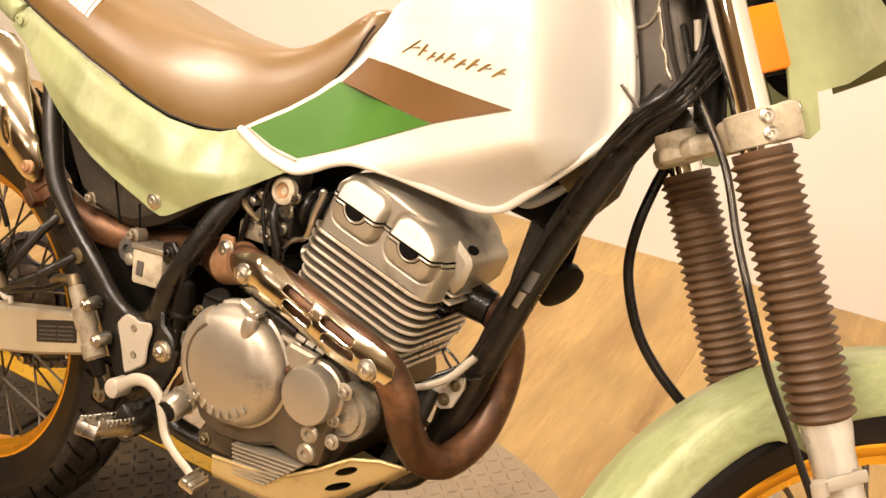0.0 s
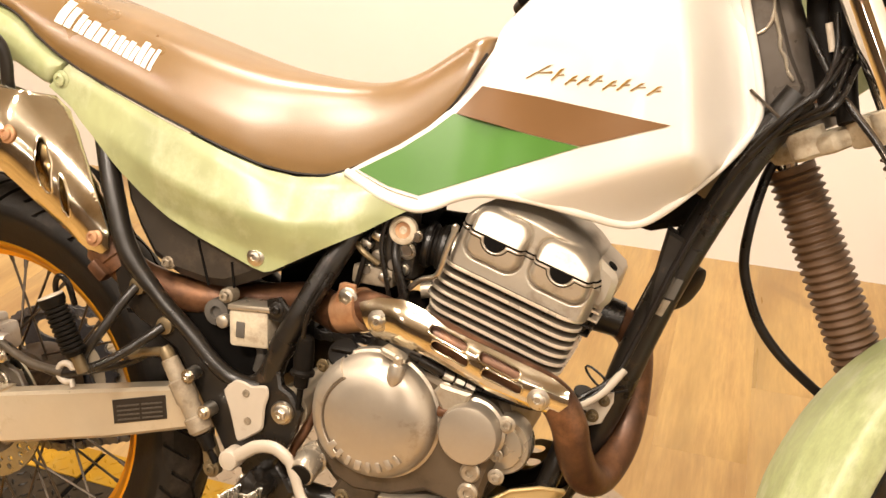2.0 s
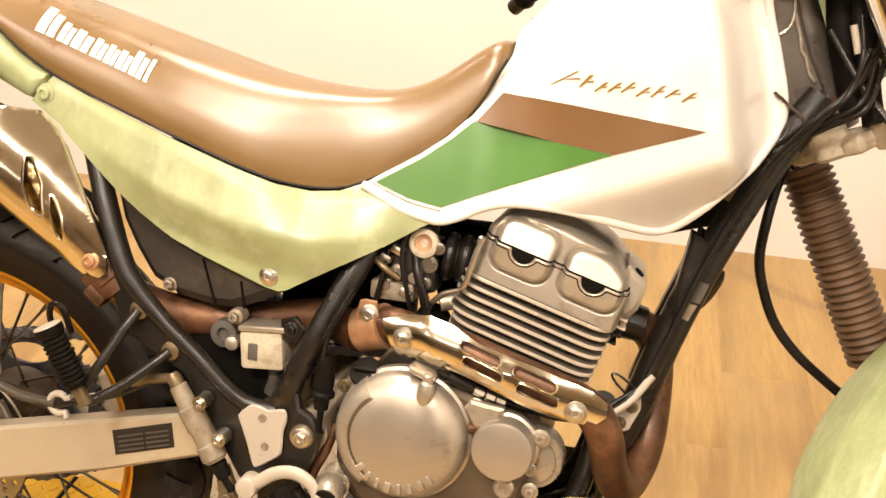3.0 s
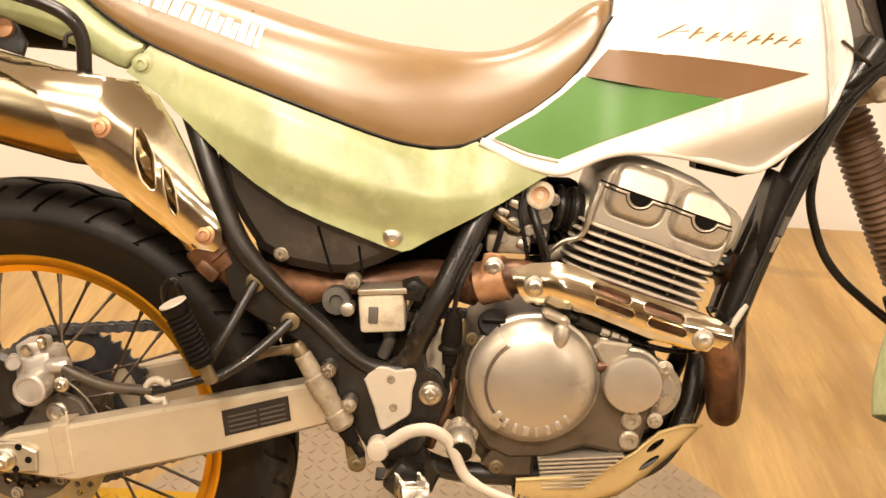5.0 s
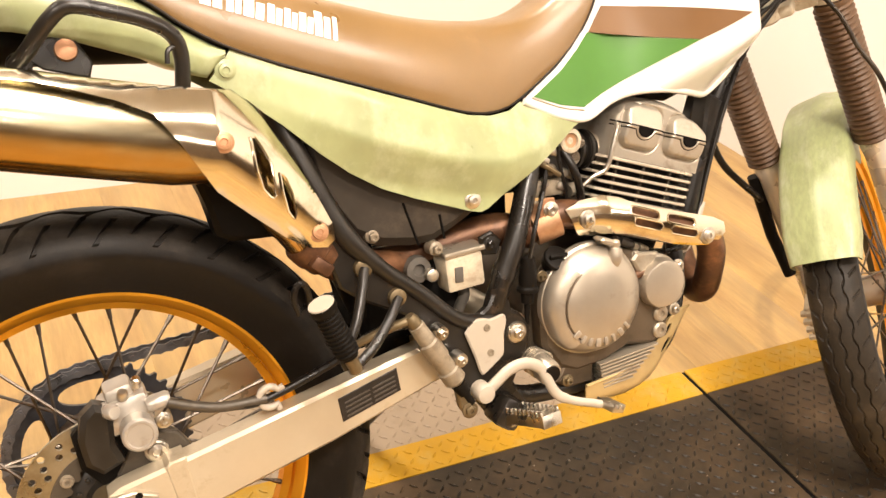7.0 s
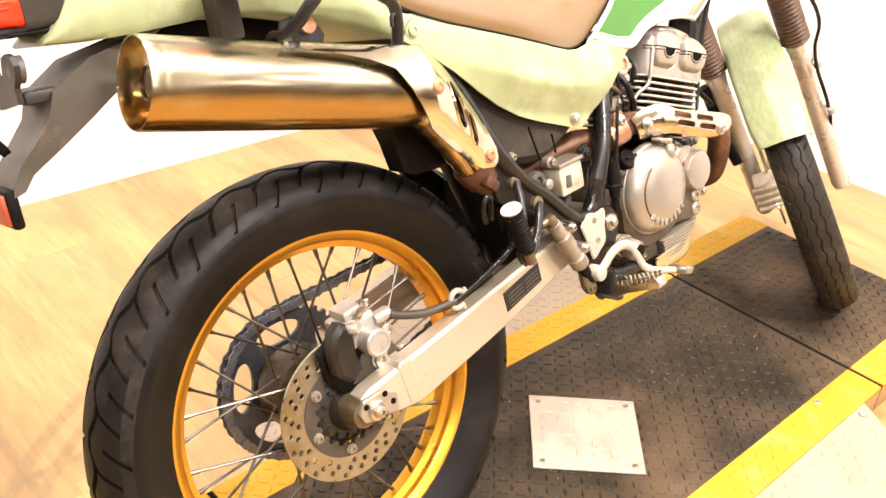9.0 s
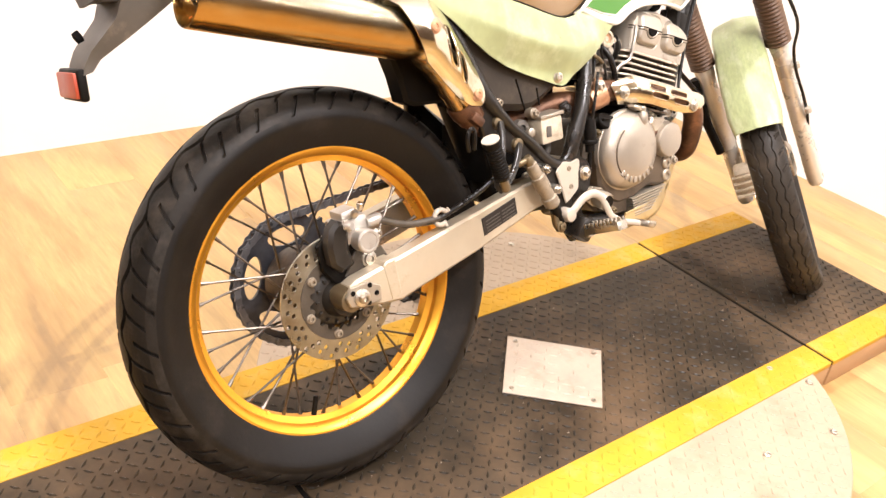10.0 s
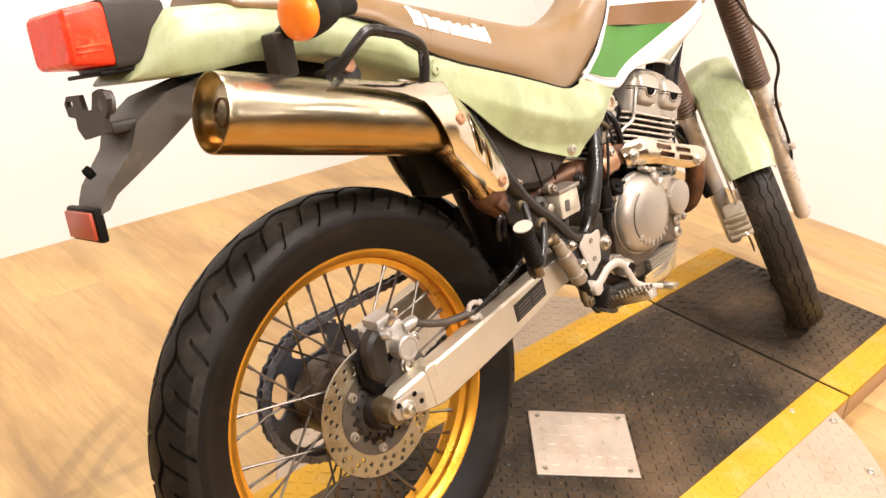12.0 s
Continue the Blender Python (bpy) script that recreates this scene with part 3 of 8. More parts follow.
for y0, y1 in ((DISC_Y - DISC_R, Y_OUT0), (Y_OUT1, DISC_Y + DISC_R)):
    tread_part(disc, BEIGE, DISC_X - DISC_R, DISC_X + DISC_R, y0, y1, -0.003, high=0.0016,
               keep=lambda x, y: (x - DISC_X) ** 2 + (y - DISC_Y) ** 2 < (DISC_R - 0.012) ** 2)
for ang, rad in ((-124, 0.45), (-98, 0.46), (-63, 0.44), (-32, 0.57), (-27, 0.5), (-48, 0.57), (58, 0.53), (82, 0.44), (103, 0.42), (135, 0.46)):
    bm = bmesh.new()
    add_lathe(bm, (DISC_X + rad * math.cos(radians(ang)), DISC_Y + rad * math.sin(radians(ang)), -0.003), (0, 0, 1), [(0, 0.008), (0.003, 0.0075), (0.0042, 0.005), (0.003, 0.003)], 14)
    part("screw", bm, STEEL, disc)

# the square cover plate over the pivot, set diagonally
bm = bmesh.new()
add_plate(bm, [(0.514, 0.194), (0.662, 0.055), (0.524, -0.082), (0.379, 0.054)], 0.0, 0.004, 0.001)
bmesh.ops.transform(bm, matrix=Matrix(((1, 0, 0, 0), (0, 0, 1, 0), (0, 1, 0, 0), (0, 0, 0, 1))), verts=bm.verts)
cover = thing("cover_plate", bm, PLATE, "square bare metal chequer plate screwed to the black deck", "plate", "structure")
CORNERS = [(0.514, 0.194), (0.662, 0.055), (0.524, -0.082), (0.379, 0.054)]
random.seed(5)
tread_part(cover, PLATE, 0.37, 0.67, -0.09, 0.2, 0.004, high=0.0016,
           keep=lambda x, y: inside((x, y), inset(CORNERS, 0.012)) and random.random() < (0.25 if math.hypot(x - 0.58, y - 0.03) < 0.055 else 0.9))
for cx, cy in inset(CORNERS, 0.017):
    bm = bmesh.new()
    add_lathe(bm, (cx, cy, 0.004), (0, 0, 1), [(0, 0.0055), (0.003, 0.005), (0.0035, 0.003)], 12)
    part("screw", bm, STEEL, cover)

# ---------------------------------------------------------------- the motorcycle (x ahead of the rear axle, y to its left, z along its own upright)
LEAN_DEG = 17.7
bike = new("motorcycle")
bike.matrix_world = Matrix.Translation((0, 0.0281, 0)) @ pose(0, 0, 0, -LEAN_DEG, 0, 0)
tagged(bike, "dual-sport motorcycle, sage green panels, brown seat, leaning on its stand", "motorcycle")
ZR = 0.3298
RAKE, STEER, XA = radians(27.2), radians(37.1), 1.407
AXIS = Vector((-math.sin(RAKE), 0, math.cos(RAKE)))
ahead_axis = Vector((math.cos(RAKE), 0, math.sin(RAKE)))
FU = math.cos(STEER) * ahead_axis + math.sin(STEER) * Vector((0, 1, 0))
FV = -math.sin(STEER) * ahead_axis + math.cos(STEER) * Vector((0, 1, 0))


def fk(u, v, w):
    """A point of the steered front end: ahead of the steering axis, to its left, up along it."""
    return Vector((XA, 0, 0)) + u * FU + v * FV + w * AXIS


FORK = Matrix(((FU.x, FV.x, AXIS.x, XA), (FU.y, FV.y, AXIS.y, 0), (FU.z, FV.z, AXIS.z, 0), (0, 0, 0, 1)))


def at_fork(bm):
    bmesh.ops.transform(bm, matrix=FORK, verts=bm.verts)
    return bm


# ---- wheels


def tyre_mesh(R, half, rim_r, rim_half, tread_fn, seg=1012, cs=128):
    """Tyre with a round crown; tread_fn(angle, across) gives the groove's depth in metres."""
    sec = []
    for k in range(cs + 1):
        a = radians(-128 + 256 * k / cs)
        h = (R - rim_r) / 2 * 1.04
        y = half * math.sin(a)
        past = max(0.0, (abs(math.degrees(a)) - 92) / 36)
        y += (math.copysign(rim_half * 0.94, y) - y) * past ** 1.2
        r = R - h + h * math.cos(a)
        sec.append((y, r + (rim_r - 0.006 - r) * past ** 1.6, a))
    vs, fs = [], []
    for i in range(seg):
        th = 2 * math.pi * i / seg
        for y, r, a in sec:
            d = tread_fn(th, math.degrees(a)) if abs(a) < radians(80) else 0.0
            rr = r - d * math.cos(a)
            vs.append((rr * math.sin(th), y - d * math.sin(a), rr * math.cos(th)))
    m = cs + 1
    for i in range(seg):
        j = (i + 1) % seg
        for k in range(cs):
            fs.append((i * m + k, i * m + k + 1, j * m + k + 1, j * m + k))
    me = bpy.data.meshes.new("tyre")
    me.from_pydata(vs, [], fs)
    me.materials.append(RUBBER)
    me.materials.append(WORNTREAD)
    me.polygons.foreach_set("material_index", [int(abs(k + 0.5 - cs / 2) < 35) for i in range(seg) for k in range(cs)])
    me.polygons.foreach_set("use_smooth", [True] * len(fs))
    me.set_sharp_from_angle(angle=radians(30))
    return me


def zigzag(t, n):
    q = (t * n / (2 * math.pi)) % 1.0
    return 4 * abs(q - 0.5) - 1


def rear_tyre(R, half, rim_r, rim_half, n=30):
    """Rear tyre; its grid follows the zigzag groove and the slanted side grooves, so that their walls stay clean."""
    cols = sorted({0.0, 0.008, 0.100, 0.108, 0.30, 0.308, 0.5, 0.508, 0.600, 0.608, 0.80, 0.808} | {0.14, 0.18, 0.23, 0.36, 0.42, 0.64, 0.68, 0.73, 0.86, 0.92, 0.17, 0.178, 0.67, 0.678})
    side = [5, 9, 10.6, 11, 17.4, 17.8, 21.6, 22, 28, 28.6, 29, 33.6, 34, 41.6, 42, 50, 57.6, 58, 61.6, 62, 66, 66.4, 70, 74, 76, 80, 84, 88, 92, 98, 104, 110, 116, 122, 128]
    rows = [-q for q in reversed(side)] + [0] + side
    h = (R - rim_r) / 2 * 1.04

    def groove(q, s):
        if 11 <= s <= 17.4:
            return 0.006
        if 17.4 <= s <= 57.6 and 0.008 <= q <= 0.100:
            return 0.006
        if 34 <= s <= 70 and 0.508 <= q <= 0.600:
            return 0.0055
        return 0.0

    vs, fs = [], []
    for p in range(n):
        for q in cols:
            wave = max(-1.0, min(1.0, 1.8 * (4 * abs(q - 0.5) - 1)))
            for s in rows:
                t = abs(s)
                qq = (q + (0.5 if s > 0 else 0.0)) % 1.0
                lift = max(0.0, 1 - abs(t - 14.2) / 14.0) if t > 3 else 0.0
                deg = s + 5.0 * wave * (1 if s > 0 else -1) * min(1.0, lift * 1.5)
                a = radians(deg)
                d = groove(qq, t)
                y, r = half * math.sin(a), R - h + h * math.cos(a)
                past = max(0.0, (t - 90) / 38)
                y += (math.copysign(rim_half * 0.94, y) - y) * past ** 1.2
                r += (rim_r - 0.006 - r) * past ** 1.6
                th = 2 * math.pi / n * (p + q - 0.7 * min(t, 80) / 80)
                r -= d * math.cos(a)
                vs.append((r * math.sin(th), y - d * math.sin(a), r * math.cos(th)))
    m, seg = len(rows), n * len(cols)
    for i in range(seg):
        j = (i + 1) % seg
        for k in range(m - 1):
            fs.append((i * m + k, i * m + k + 1, j * m + k + 1, j * m + k))
    me = bpy.data.meshes.new("tyre")
    me.from_pydata(vs, [], fs)
    me.materials.append(RUBBER)
    me.materials.append(TREADRUBBER)
    me.materials.append(SHOULDER)
    me.polygons.foreach_set("material_index", [0 if abs(rows[k] + rows[k + 1]) > 152 else 2 if abs(rows[k] + rows[k + 1]) > 118 else 1 for i in range(seg) for k in range(m - 1)])
    me.polygons.foreach_set("use_smooth", [True] * len(fs))
    me.set_sharp_from_angle(angle=radians(32))
    return me


def front_tread(th, a):
    """Three wavy rain grooves, with short slanted grooves on the shoulders."""
    n = 56
    for c in (-27, 0, 27):
        if abs(a - c - 3.2 * max(-1.0, min(1.0, 1.6 * zigzag(th + 0.05 * c, n)))) < 1.7:
            return 0.0028
    q = (th * n / (2 * math.pi) + (0.5 if a > 0 else 0) - abs(a) / 80) % 1.0
    return 0.0028 if 40 < abs(a) < 68 and q < 0.14 else 0.0


def wheel(name, label, R, half, rim_r, rim_half, hub_r, hub_half, flange, m, tread_fn, hub_mat):
    bm = bmesh.new()
    add_lathe(bm, (0, 0, 0), (0, 1, 0), [(-hub_half, 0.012), (-hub_half, hub_r * 0.7), (-hub_half * 0.85, hub_r), (-hub_half * 0.7, hub_r), (-hub_half * 0.6, hub_r * 0.62),
                                         (hub_half * 0.5, hub_r * 0.66), (hub_half * 0.65, hub_r), (hub_half * 0.9, hub_r), (hub_half, hub_r * 0.7), (hub_half, 0.012)], 40)
    bmesh.ops.transform(bm, matrix=m, verts=bm.verts)
    hub = part(name, bm, hub_mat, bike, label)
    me = tyre_mesh(R, half, rim_r, rim_half, tread_fn) if tread_fn else rear_tyre(R, half, rim_r, rim_half)
    me.transform(m)
    ob = new("tyre", me)
    ob.parent = hub
    tagged(ob, "black road tyre with hooked grooves")
    bm = bmesh.new()
    f, w = rim_r, rim_half
    prof = [(-w, f), (-w, f - 0.006), (-w * 0.86, f - 0.013), (-w * 0.72, f - 0.0165), (-w * 0.45, f - 0.0175), (-w * 0.3, f - 0.027), (w * 0.3, f - 0.027), (w * 0.45, f - 0.0175), (w * 0.72, f - 0.0165),
            (w * 0.86, f - 0.013), (w, f - 0.006), (w, f), (w * 0.9, f), (w * 0.8, f - 0.008), (-w * 0.8, f - 0.008), (-w * 0.9, f), (-w, f)]
    add_loft(bm, [[Vector((r * math.sin(t), y, r * math.cos(t))) for t in (2 * math.pi * i / 120 for i in range(120))] for y, r in prof], cap=False)
    bmesh.ops.transform(bm, matrix=m, verts=bm.verts)
    part("rim", bm, GOLD, hub, "gold-anodised rim", 25)
    for i in range(36):
        side = -1 if i % 2 else 1
        lead = 1 if (i // 2) % 2 else -1
        a_rim = 2 * math.pi * i / 36
        a_hub = a_rim + lead * radians(62)
        p = Vector((flange * math.sin(a_hub), side * hub_half * 0.78, flange * math.cos(a_hub)))
        q = Vector(((f - 0.024) * math.sin(a_rim), side * 0.004, (f - 0.024) * math.cos(a_rim)))
        bm = bmesh.new()
        add_tube(bm, [p, q], 0.0019, 6)
        dv = (p - q).normalized()
        add_tube(bm, [q - dv * 0.003, q + dv * 0.016], [0.0038, 0.0026], 6)
        bmesh.ops.transform(bm, matrix=m, verts=bm.verts)
        part("spoke", bm, SPOKE, hub)
    bm = bmesh.new()
    add_tube(bm, [(0.02, -0.004, -(f - 0.028)), (0.018, -0.004, -(f - 0.06))], [0.0045, 0.004], 8)
    bmesh.ops.transform(bm, matrix=m, verts=bm.verts)
    part("valve", bm, BLACKPLASTIC, hub)
    return hub


M_REAR = Matrix.Translation((-0.006, 0.001, ZR))
rear = wheel("rear_wheel", "gold spoked wheel with road tyre", 0.3235, 0.0545, 0.2362, 0.0305, 0.050, 0.050, 0.045, M_REAR @ pose(0, 0, 0, 0, 17, 0), None, HUBBROWN)
M_FRONT = FORK @ pose(0.08, 0, 0.312)
front = wheel("front_wheel", "gold spoked wheel with narrow road tyre", 0.336, 0.041, 0.282, 0.024, 0.045, 0.05, 0.038, M_FRONT, front_tread, ALLOY)


def disc_rotor(R, r_in, y, m, parent, n_holes):
    outer = oval(0, 0, R, R, n=72)
    holes = [oval(0, 0, r_in, r_in, n=40)]
    for i in range(n_holes):
        rows = ((R - 0.0065, 0.0), (R - 0.0155, 0.34), (R - 0.0245, 0.68)) if i % 2 else ((R - 0.011, 0.1), (R - 0.020, 0.45))
        for rr, off in rows:
            a = 2 * math.pi * (i + off) / n_holes
            holes.append(oval(rr * math.cos(a), rr * math.sin(a), 0.0042, 0.0042, n=8))
    bm = bmesh.new()
    add_sheet(bm, outer, lambda x, z: y, 0.004, holes, 0.012)
    bmesh.ops.transform(bm, matrix=m, verts=bm.verts)
    rotor = part("brake_disc", bm, DISCSTEEL, parent, "drilled steel brake disc")
    bm = bmesh.new()
    add_sheet(bm, oval(0, 0, r_in + 0.002, r_in + 0.002, n=48), lambda x, z: y - 0.0012, 0.007, [[((0.0495 + 0.003 * (1 if math.sin(18 * q) > 0 else -1)) * math.cos(q), (0.0495 + 0.003 * (1 if math.sin(18 * q) > 0 else -1)) * math.sin(q)) for q in [2 * math.pi * (i + 0.25) / 72 for i in range(72)]]], 0.012)
    bmesh.ops.transform(bm, matrix=m, verts=bm.verts)
    part("disc_carrier", bm, GRIMY, rotor)
    for k in range(6):
        a = 2 * math.pi * (k + 0.35) / 6
        bm = bmesh.new()
        add_lathe(bm, (0.058 * math.cos(a), y - 0.0012, 0.058 * math.sin(a)), (0, -1, 0), [(0, 0.0078), (0.0025, 0.0076), (0.003, 0.0058), (0.006, 0.0055), (0.0062, 0.003), (0.003, 0.0028)], 14)
        bmesh.ops.transform(bm, matrix=m, verts=bm.verts)
        part("disc_bolt", bm, CORRODED, rotor)
    bm = bmesh.new()
    add_lathe(bm, (0, y + 0.004, 0), (0, -1, 0), [(-0.008, 0.054), (-0.004, 0.052), (0.003, 0.040), (0.004, 0.031), (0.018, 0.028), (0.026, 0.024), (0.026, 0.01)], 36)
    for k in range(14):
        a = 2 * math.pi * k / 14
        add_box(bm, (0.039 * math.cos(a), y - 0.001, 0.039 * math.sin(a)), (0.006, 0.005, 0.004), 0.001, pose(0, 0, 0, 0, -math.degrees(a), 0).to_3x3())
    bmesh.ops.transform(bm, matrix=m, verts=bm.verts)
    part("hub_seal", bm, GREASE, rotor, "greasy dark hub centre")
    return rotor


disc_rotor(0.1012, 0.066, -0.056, M_REAR, rear, 24)

# sprocket and chain
SPY = 0.088
teeth = []
for i in range(42):
    for off, rr in ((0.0, 0.1065), (0.22, 0.1075), (0.42, 0.1135), (0.58, 0.1135), (0.78, 0.1075)):
        a = 2 * math.pi * (i + off) / 42
        teeth.append((rr * math.cos(a), rr * math.sin(a)))
bm = bmesh.new()
cut = [oval(0.077 * math.cos(a), 0.077 * math.sin(a), 0.036, 0.0155, math.degrees(a) + 90, 24) for a in (2 * math.pi * (k + 0.3) / 5 for k in range(5))]
add_sheet(bm, teeth, lambda x, z: SPY, -0.006, cut + [oval(0, 0, 0.03, 0.03)], 0.012)
bmesh.ops.transform(bm, matrix=M_REAR, verts=bm.verts)
part("sprocket", bm, SPROCKET, rear, "oily blue-black rear sprocket")
bm = bmesh.new()
add_lathe(bm, (-0.006, 0, ZR), (0, 1, 0), [(0.02, 0.040), (0.026, 0.058), (0.060, 0.062), (0.080, 0.060), (0.084, 0.045), (0.092, 0.040), (0.094, 0.02)], 40)
part("sprocket_carrier", bm, HUBBROWN, rear, "greasy dark sprocket carrier")

PITCH = 0.0163
FRONT_SPROCKET = Vector((0.535, SPY, 0.455))
RC, RF = 0.1092, 0.036
path = []
c0, c1 = Vector((-0.006, SPY, ZR)), FRONT_SPROCKET
along = (c1 - c0).normalized()
nrm = Vector((-along.z, 0, along.x))
span = (c1 - c0).length
tilt = math.asin((RC - RF) / span)
up = math.cos(tilt) * nrm + math.sin(tilt) * along
dn = -math.cos(tilt) * nrm + math.sin(tilt) * along
a_up, a_dn = math.atan2(up.z, up.x), math.atan2(dn.z, dn.x)
n_arc = 30
path += [c1 + RF * up, c0 + RC * up]
arc = (a_dn - a_up) % (2 * math.pi)
path += [c0 + RC * Vector((math.cos(a_up + arc * k / n_arc), 0, math.sin(a_up + arc * k / n_arc))) for k in range(1, n_arc + 1)]
path += [c1 + RF * dn]
arc2 = (a_up - a_dn) % (2 * math.pi)
path += [c1 + RF * Vector((math.cos(a_dn + arc2 * k / 10), 0, math.sin(a_dn + arc2 * k / 10))) for k in range(1, 11)]
pins, left = [], 0.0
for a, b in zip(path, path[1:]):
    d = (b - a).length
    while left < d:
        pins.append(a + (b - a) * left / d)
        left += PITCH
    left -= d
bm = bmesh.new()
for i, (a, b) in enumerate(zip(pins, pins[1:])):
    dv = (b - a).normalized()
    pv = Vector((-dv.z, 0, dv.x))
    for s in (-1, 1):
        y = s * (0.0085 if i % 2 else 0.0062)
        pts = [a - dv * 0.005, a + dv * 0.0 + pv * 0.0068, (a + b) / 2 + pv * 0.005, b + pv * 0.0068, b + dv * 0.005, b - pv * 0.0068, (a + b) / 2 - pv * 0.005, a - pv * 0.0068]
        add_loft(bm, [[p + Vector((0, y - 0.001, 0)) for p in pts], [p + Vector((0, y + 0.001, 0)) for p in pts]])
    add_lathe(bm, a - Vector((0, 0.0105, 0)), (0, 1, 0), [(0, 0.0028), (0.021, 0.0028)], 6)
part("chain", bm, CHAIN, bike, "oily dark drive chain")

# ---- swingarm
ARM_OUT = [(-0.017, 0.350), (-0.013, 0.360), (0.0, 0.367), (0.047, 0.3775), (0.338, 0.447), (0.415, 0.462), (0.47, 0.468), (0.495, 0.455), (0.497, 0.435), (0.475, 0.424), (0.372, 0.402), (0.241, 0.359), (0.078, 0.3145), (0.045, 0.3165), (0.0, 0.322), (-0.014, 0.332)]
for side in (-1, 1):
    bm = bmesh.new()
    outer = 0.107 if side < 0 else 0.134
    add_plate(bm, ARM_OUT, side * outer, side * (outer - 0.033), 0.004)
    add_plate(bm, [(0.052, 0.383), (0.047, 0.3775), (0.058, 0.3205), (0.078, 0.3255), (0.07, 0.386)], side * (outer + 0.0015), side * (outer - 0.034), 0.002)
    sw = part("swingarm", bm, ARM, bike, "pale alloy box-section swingarm")
    if side < 0:
        bm = bmesh.new()
        add_plate(bm, [(0.2465, 0.411), (0.322, 0.4335), (0.326, 0.404), (0.251, 0.381)], -0.1085, -0.1065, 0.0006)
        lab = part("warning_label", bm, LABEL, sw, "dark warning label with faint lines of print")
        bm = bmesh.new()
        for r in range(4):
            for left, right in ((0.08, 0.5), (0.55, 0.93)):
                y = 0.2 + 0.2 * r
                p = lambda s, t: (0.2475 + 0.0755 * s + 0.0035 * t, 0.4095 + 0.0225 * s - 0.0285 * t)
                add_plate(bm, [p(left, y), p(right, y), p(right, y + 0.07), p(left, y + 0.07)], -0.1092, -0.1084, 0.0001)
        part("print_bars", bm, LABELINK, lab)
        bm = bmesh.new()
        add_plate(bm, [(-0.026, 0.345), (-0.018, 0.360), (0.012, 0.362), (0.036, 0.352), (0.036, 0.328), (0.002, 0.324), (-0.02, 0.330)], -0.114, -0.106, 0.0015)
        ap = part("axle_plate", bm, ALLOY, sw, "axle adjuster plate with dark holes")
        for hx, hz in ((0.016, 0.357), (0.027, 0.342), (0.012, 0.330), (-0.015, 0.351)):
            bm = bmesh.new()
            add_lathe(bm, (hx, -0.114, hz), (0, -1, 0), [(0, 0.0042), (0.0008, 0.004)], 12)
            part("plate_hole", bm, DARKGAP, ap)
        bm = bmesh.new()
        add_bolt(bm, (0, -0.114, 0.341), 0.009, 0.013)
        part("axle_nut", bm, STEEL, ap)
        bm = bmesh.new()
        add_lathe(bm, (-0.012, -0.108, 0.338), (0, 1, 0), [(0, 0.012), (0.002, 0.019), (0.03, 0.021), (0.044, 0.018)], 28)
        part("axle_spacer", bm, BRASS, sw)
bm = bmesh.new()
add_box(bm, (0.40, 0, 0.44), (0.05, 0.15, 0.045), 0.006)
add_tube(bm, [(0.483, -0.1, 0.448), (0.483, 0.1, 0.448)], 0.024, 16)
part("swingarm_bridge", bm, ARM, bike)
# black chain guard and brake hose guide
bm = bmesh.new()
add_plate(bm, [(0.28, 0.455), (0.33, 0.485), (0.41, 0.51), (0.43, 0.495), (0.40, 0.465), (0.30, 0.44)], 0.062, 0.094, 0.003)
part("chain_slider", bm, BLACKPLASTIC, bike)
bm = bmesh.new()
ring = [(0.170 + 0.0125 * math.cos(a), -0.098, 0.4285 + 0.0125 * math.sin(a)) for a in (radians(35 + 25 * k) for k in range(12))]
add_tube(bm, [(0.187, -0.098, 0.4385)] + ring + [(0.180, -0.098, 0.412)], 0.0042, 10)
part("hose_guide", bm, PALE, bike)

# ---- rear caliper
bm = bmesh.new()
add_box(bm, (0.018, -0.060, 0.440), (0.062, 0.052, 0.046), 0.009, pose(0, 0, 0, 0, -12, 0).to_3x3())
add_box(bm, (0.012, -0.06, 0.467), (0.035, 0.04, 0.02), 0.006, pose(0, 0, 0, 0, -12, 0).to_3x3())
cal = part("rear_caliper", bm, CALIPER, bike, "pale alloy single-piston brake caliper")
bm = bmesh.new()
add_lathe(bm, (0.027, -0.084, 0.4215), (0, -1, 0), [(0, 0.022), (0.024, 0.022), (0.0265, 0.0195), (0.0265, 0.0165), (0.025, 0.0155)], 28)
part("piston_housing", bm, CALIPER, cal)
bm = bmesh.new()
add_lathe(bm, (-0.004, -0.088, 0.452), (0.5, -0.85, 0.1), [(-0.014, 0.008), (-0.012, 0.0098), (0.010, 0.0098), (0.013, 0.008)], 14)
part("slider_boot", bm, CALIPER, cal)
bm = bmesh.new()
add_lathe(bm, (0.055, -0.085, 0.450), (1, 0, 0.15), [(-0.014, 0.008), (-0.01, 0.0105), (0.012, 0.0105), (0.016, 0.008)], 14)
part("slider_boot", bm, CALIPER, cal)
bm = bmesh.new()
add_lathe(bm, (0.015, -0.086, 0.466), (0, -0.6, 0.8), [(0, 0.007), (0.01, 0.0065), (0.013, 0.004)], 12)
part("caliper_bolt", bm, STEEL, cal)
bm = bmesh.new()
add_bolt(bm, (0.06, -0.086, 0.424), 0.007, 0.008)
part("caliper_bolt", bm, STEEL, cal)
bm = bmesh.new()
add_lathe(bm, (0.033, -0.08, 0.474), (0, -0.3, 0.9), [(0, 0.006), (0.012, 0.006), (0.014, 0.004)], 10)
part("bleed_screw", bm, STEEL, cal)
bm = bmesh.new()
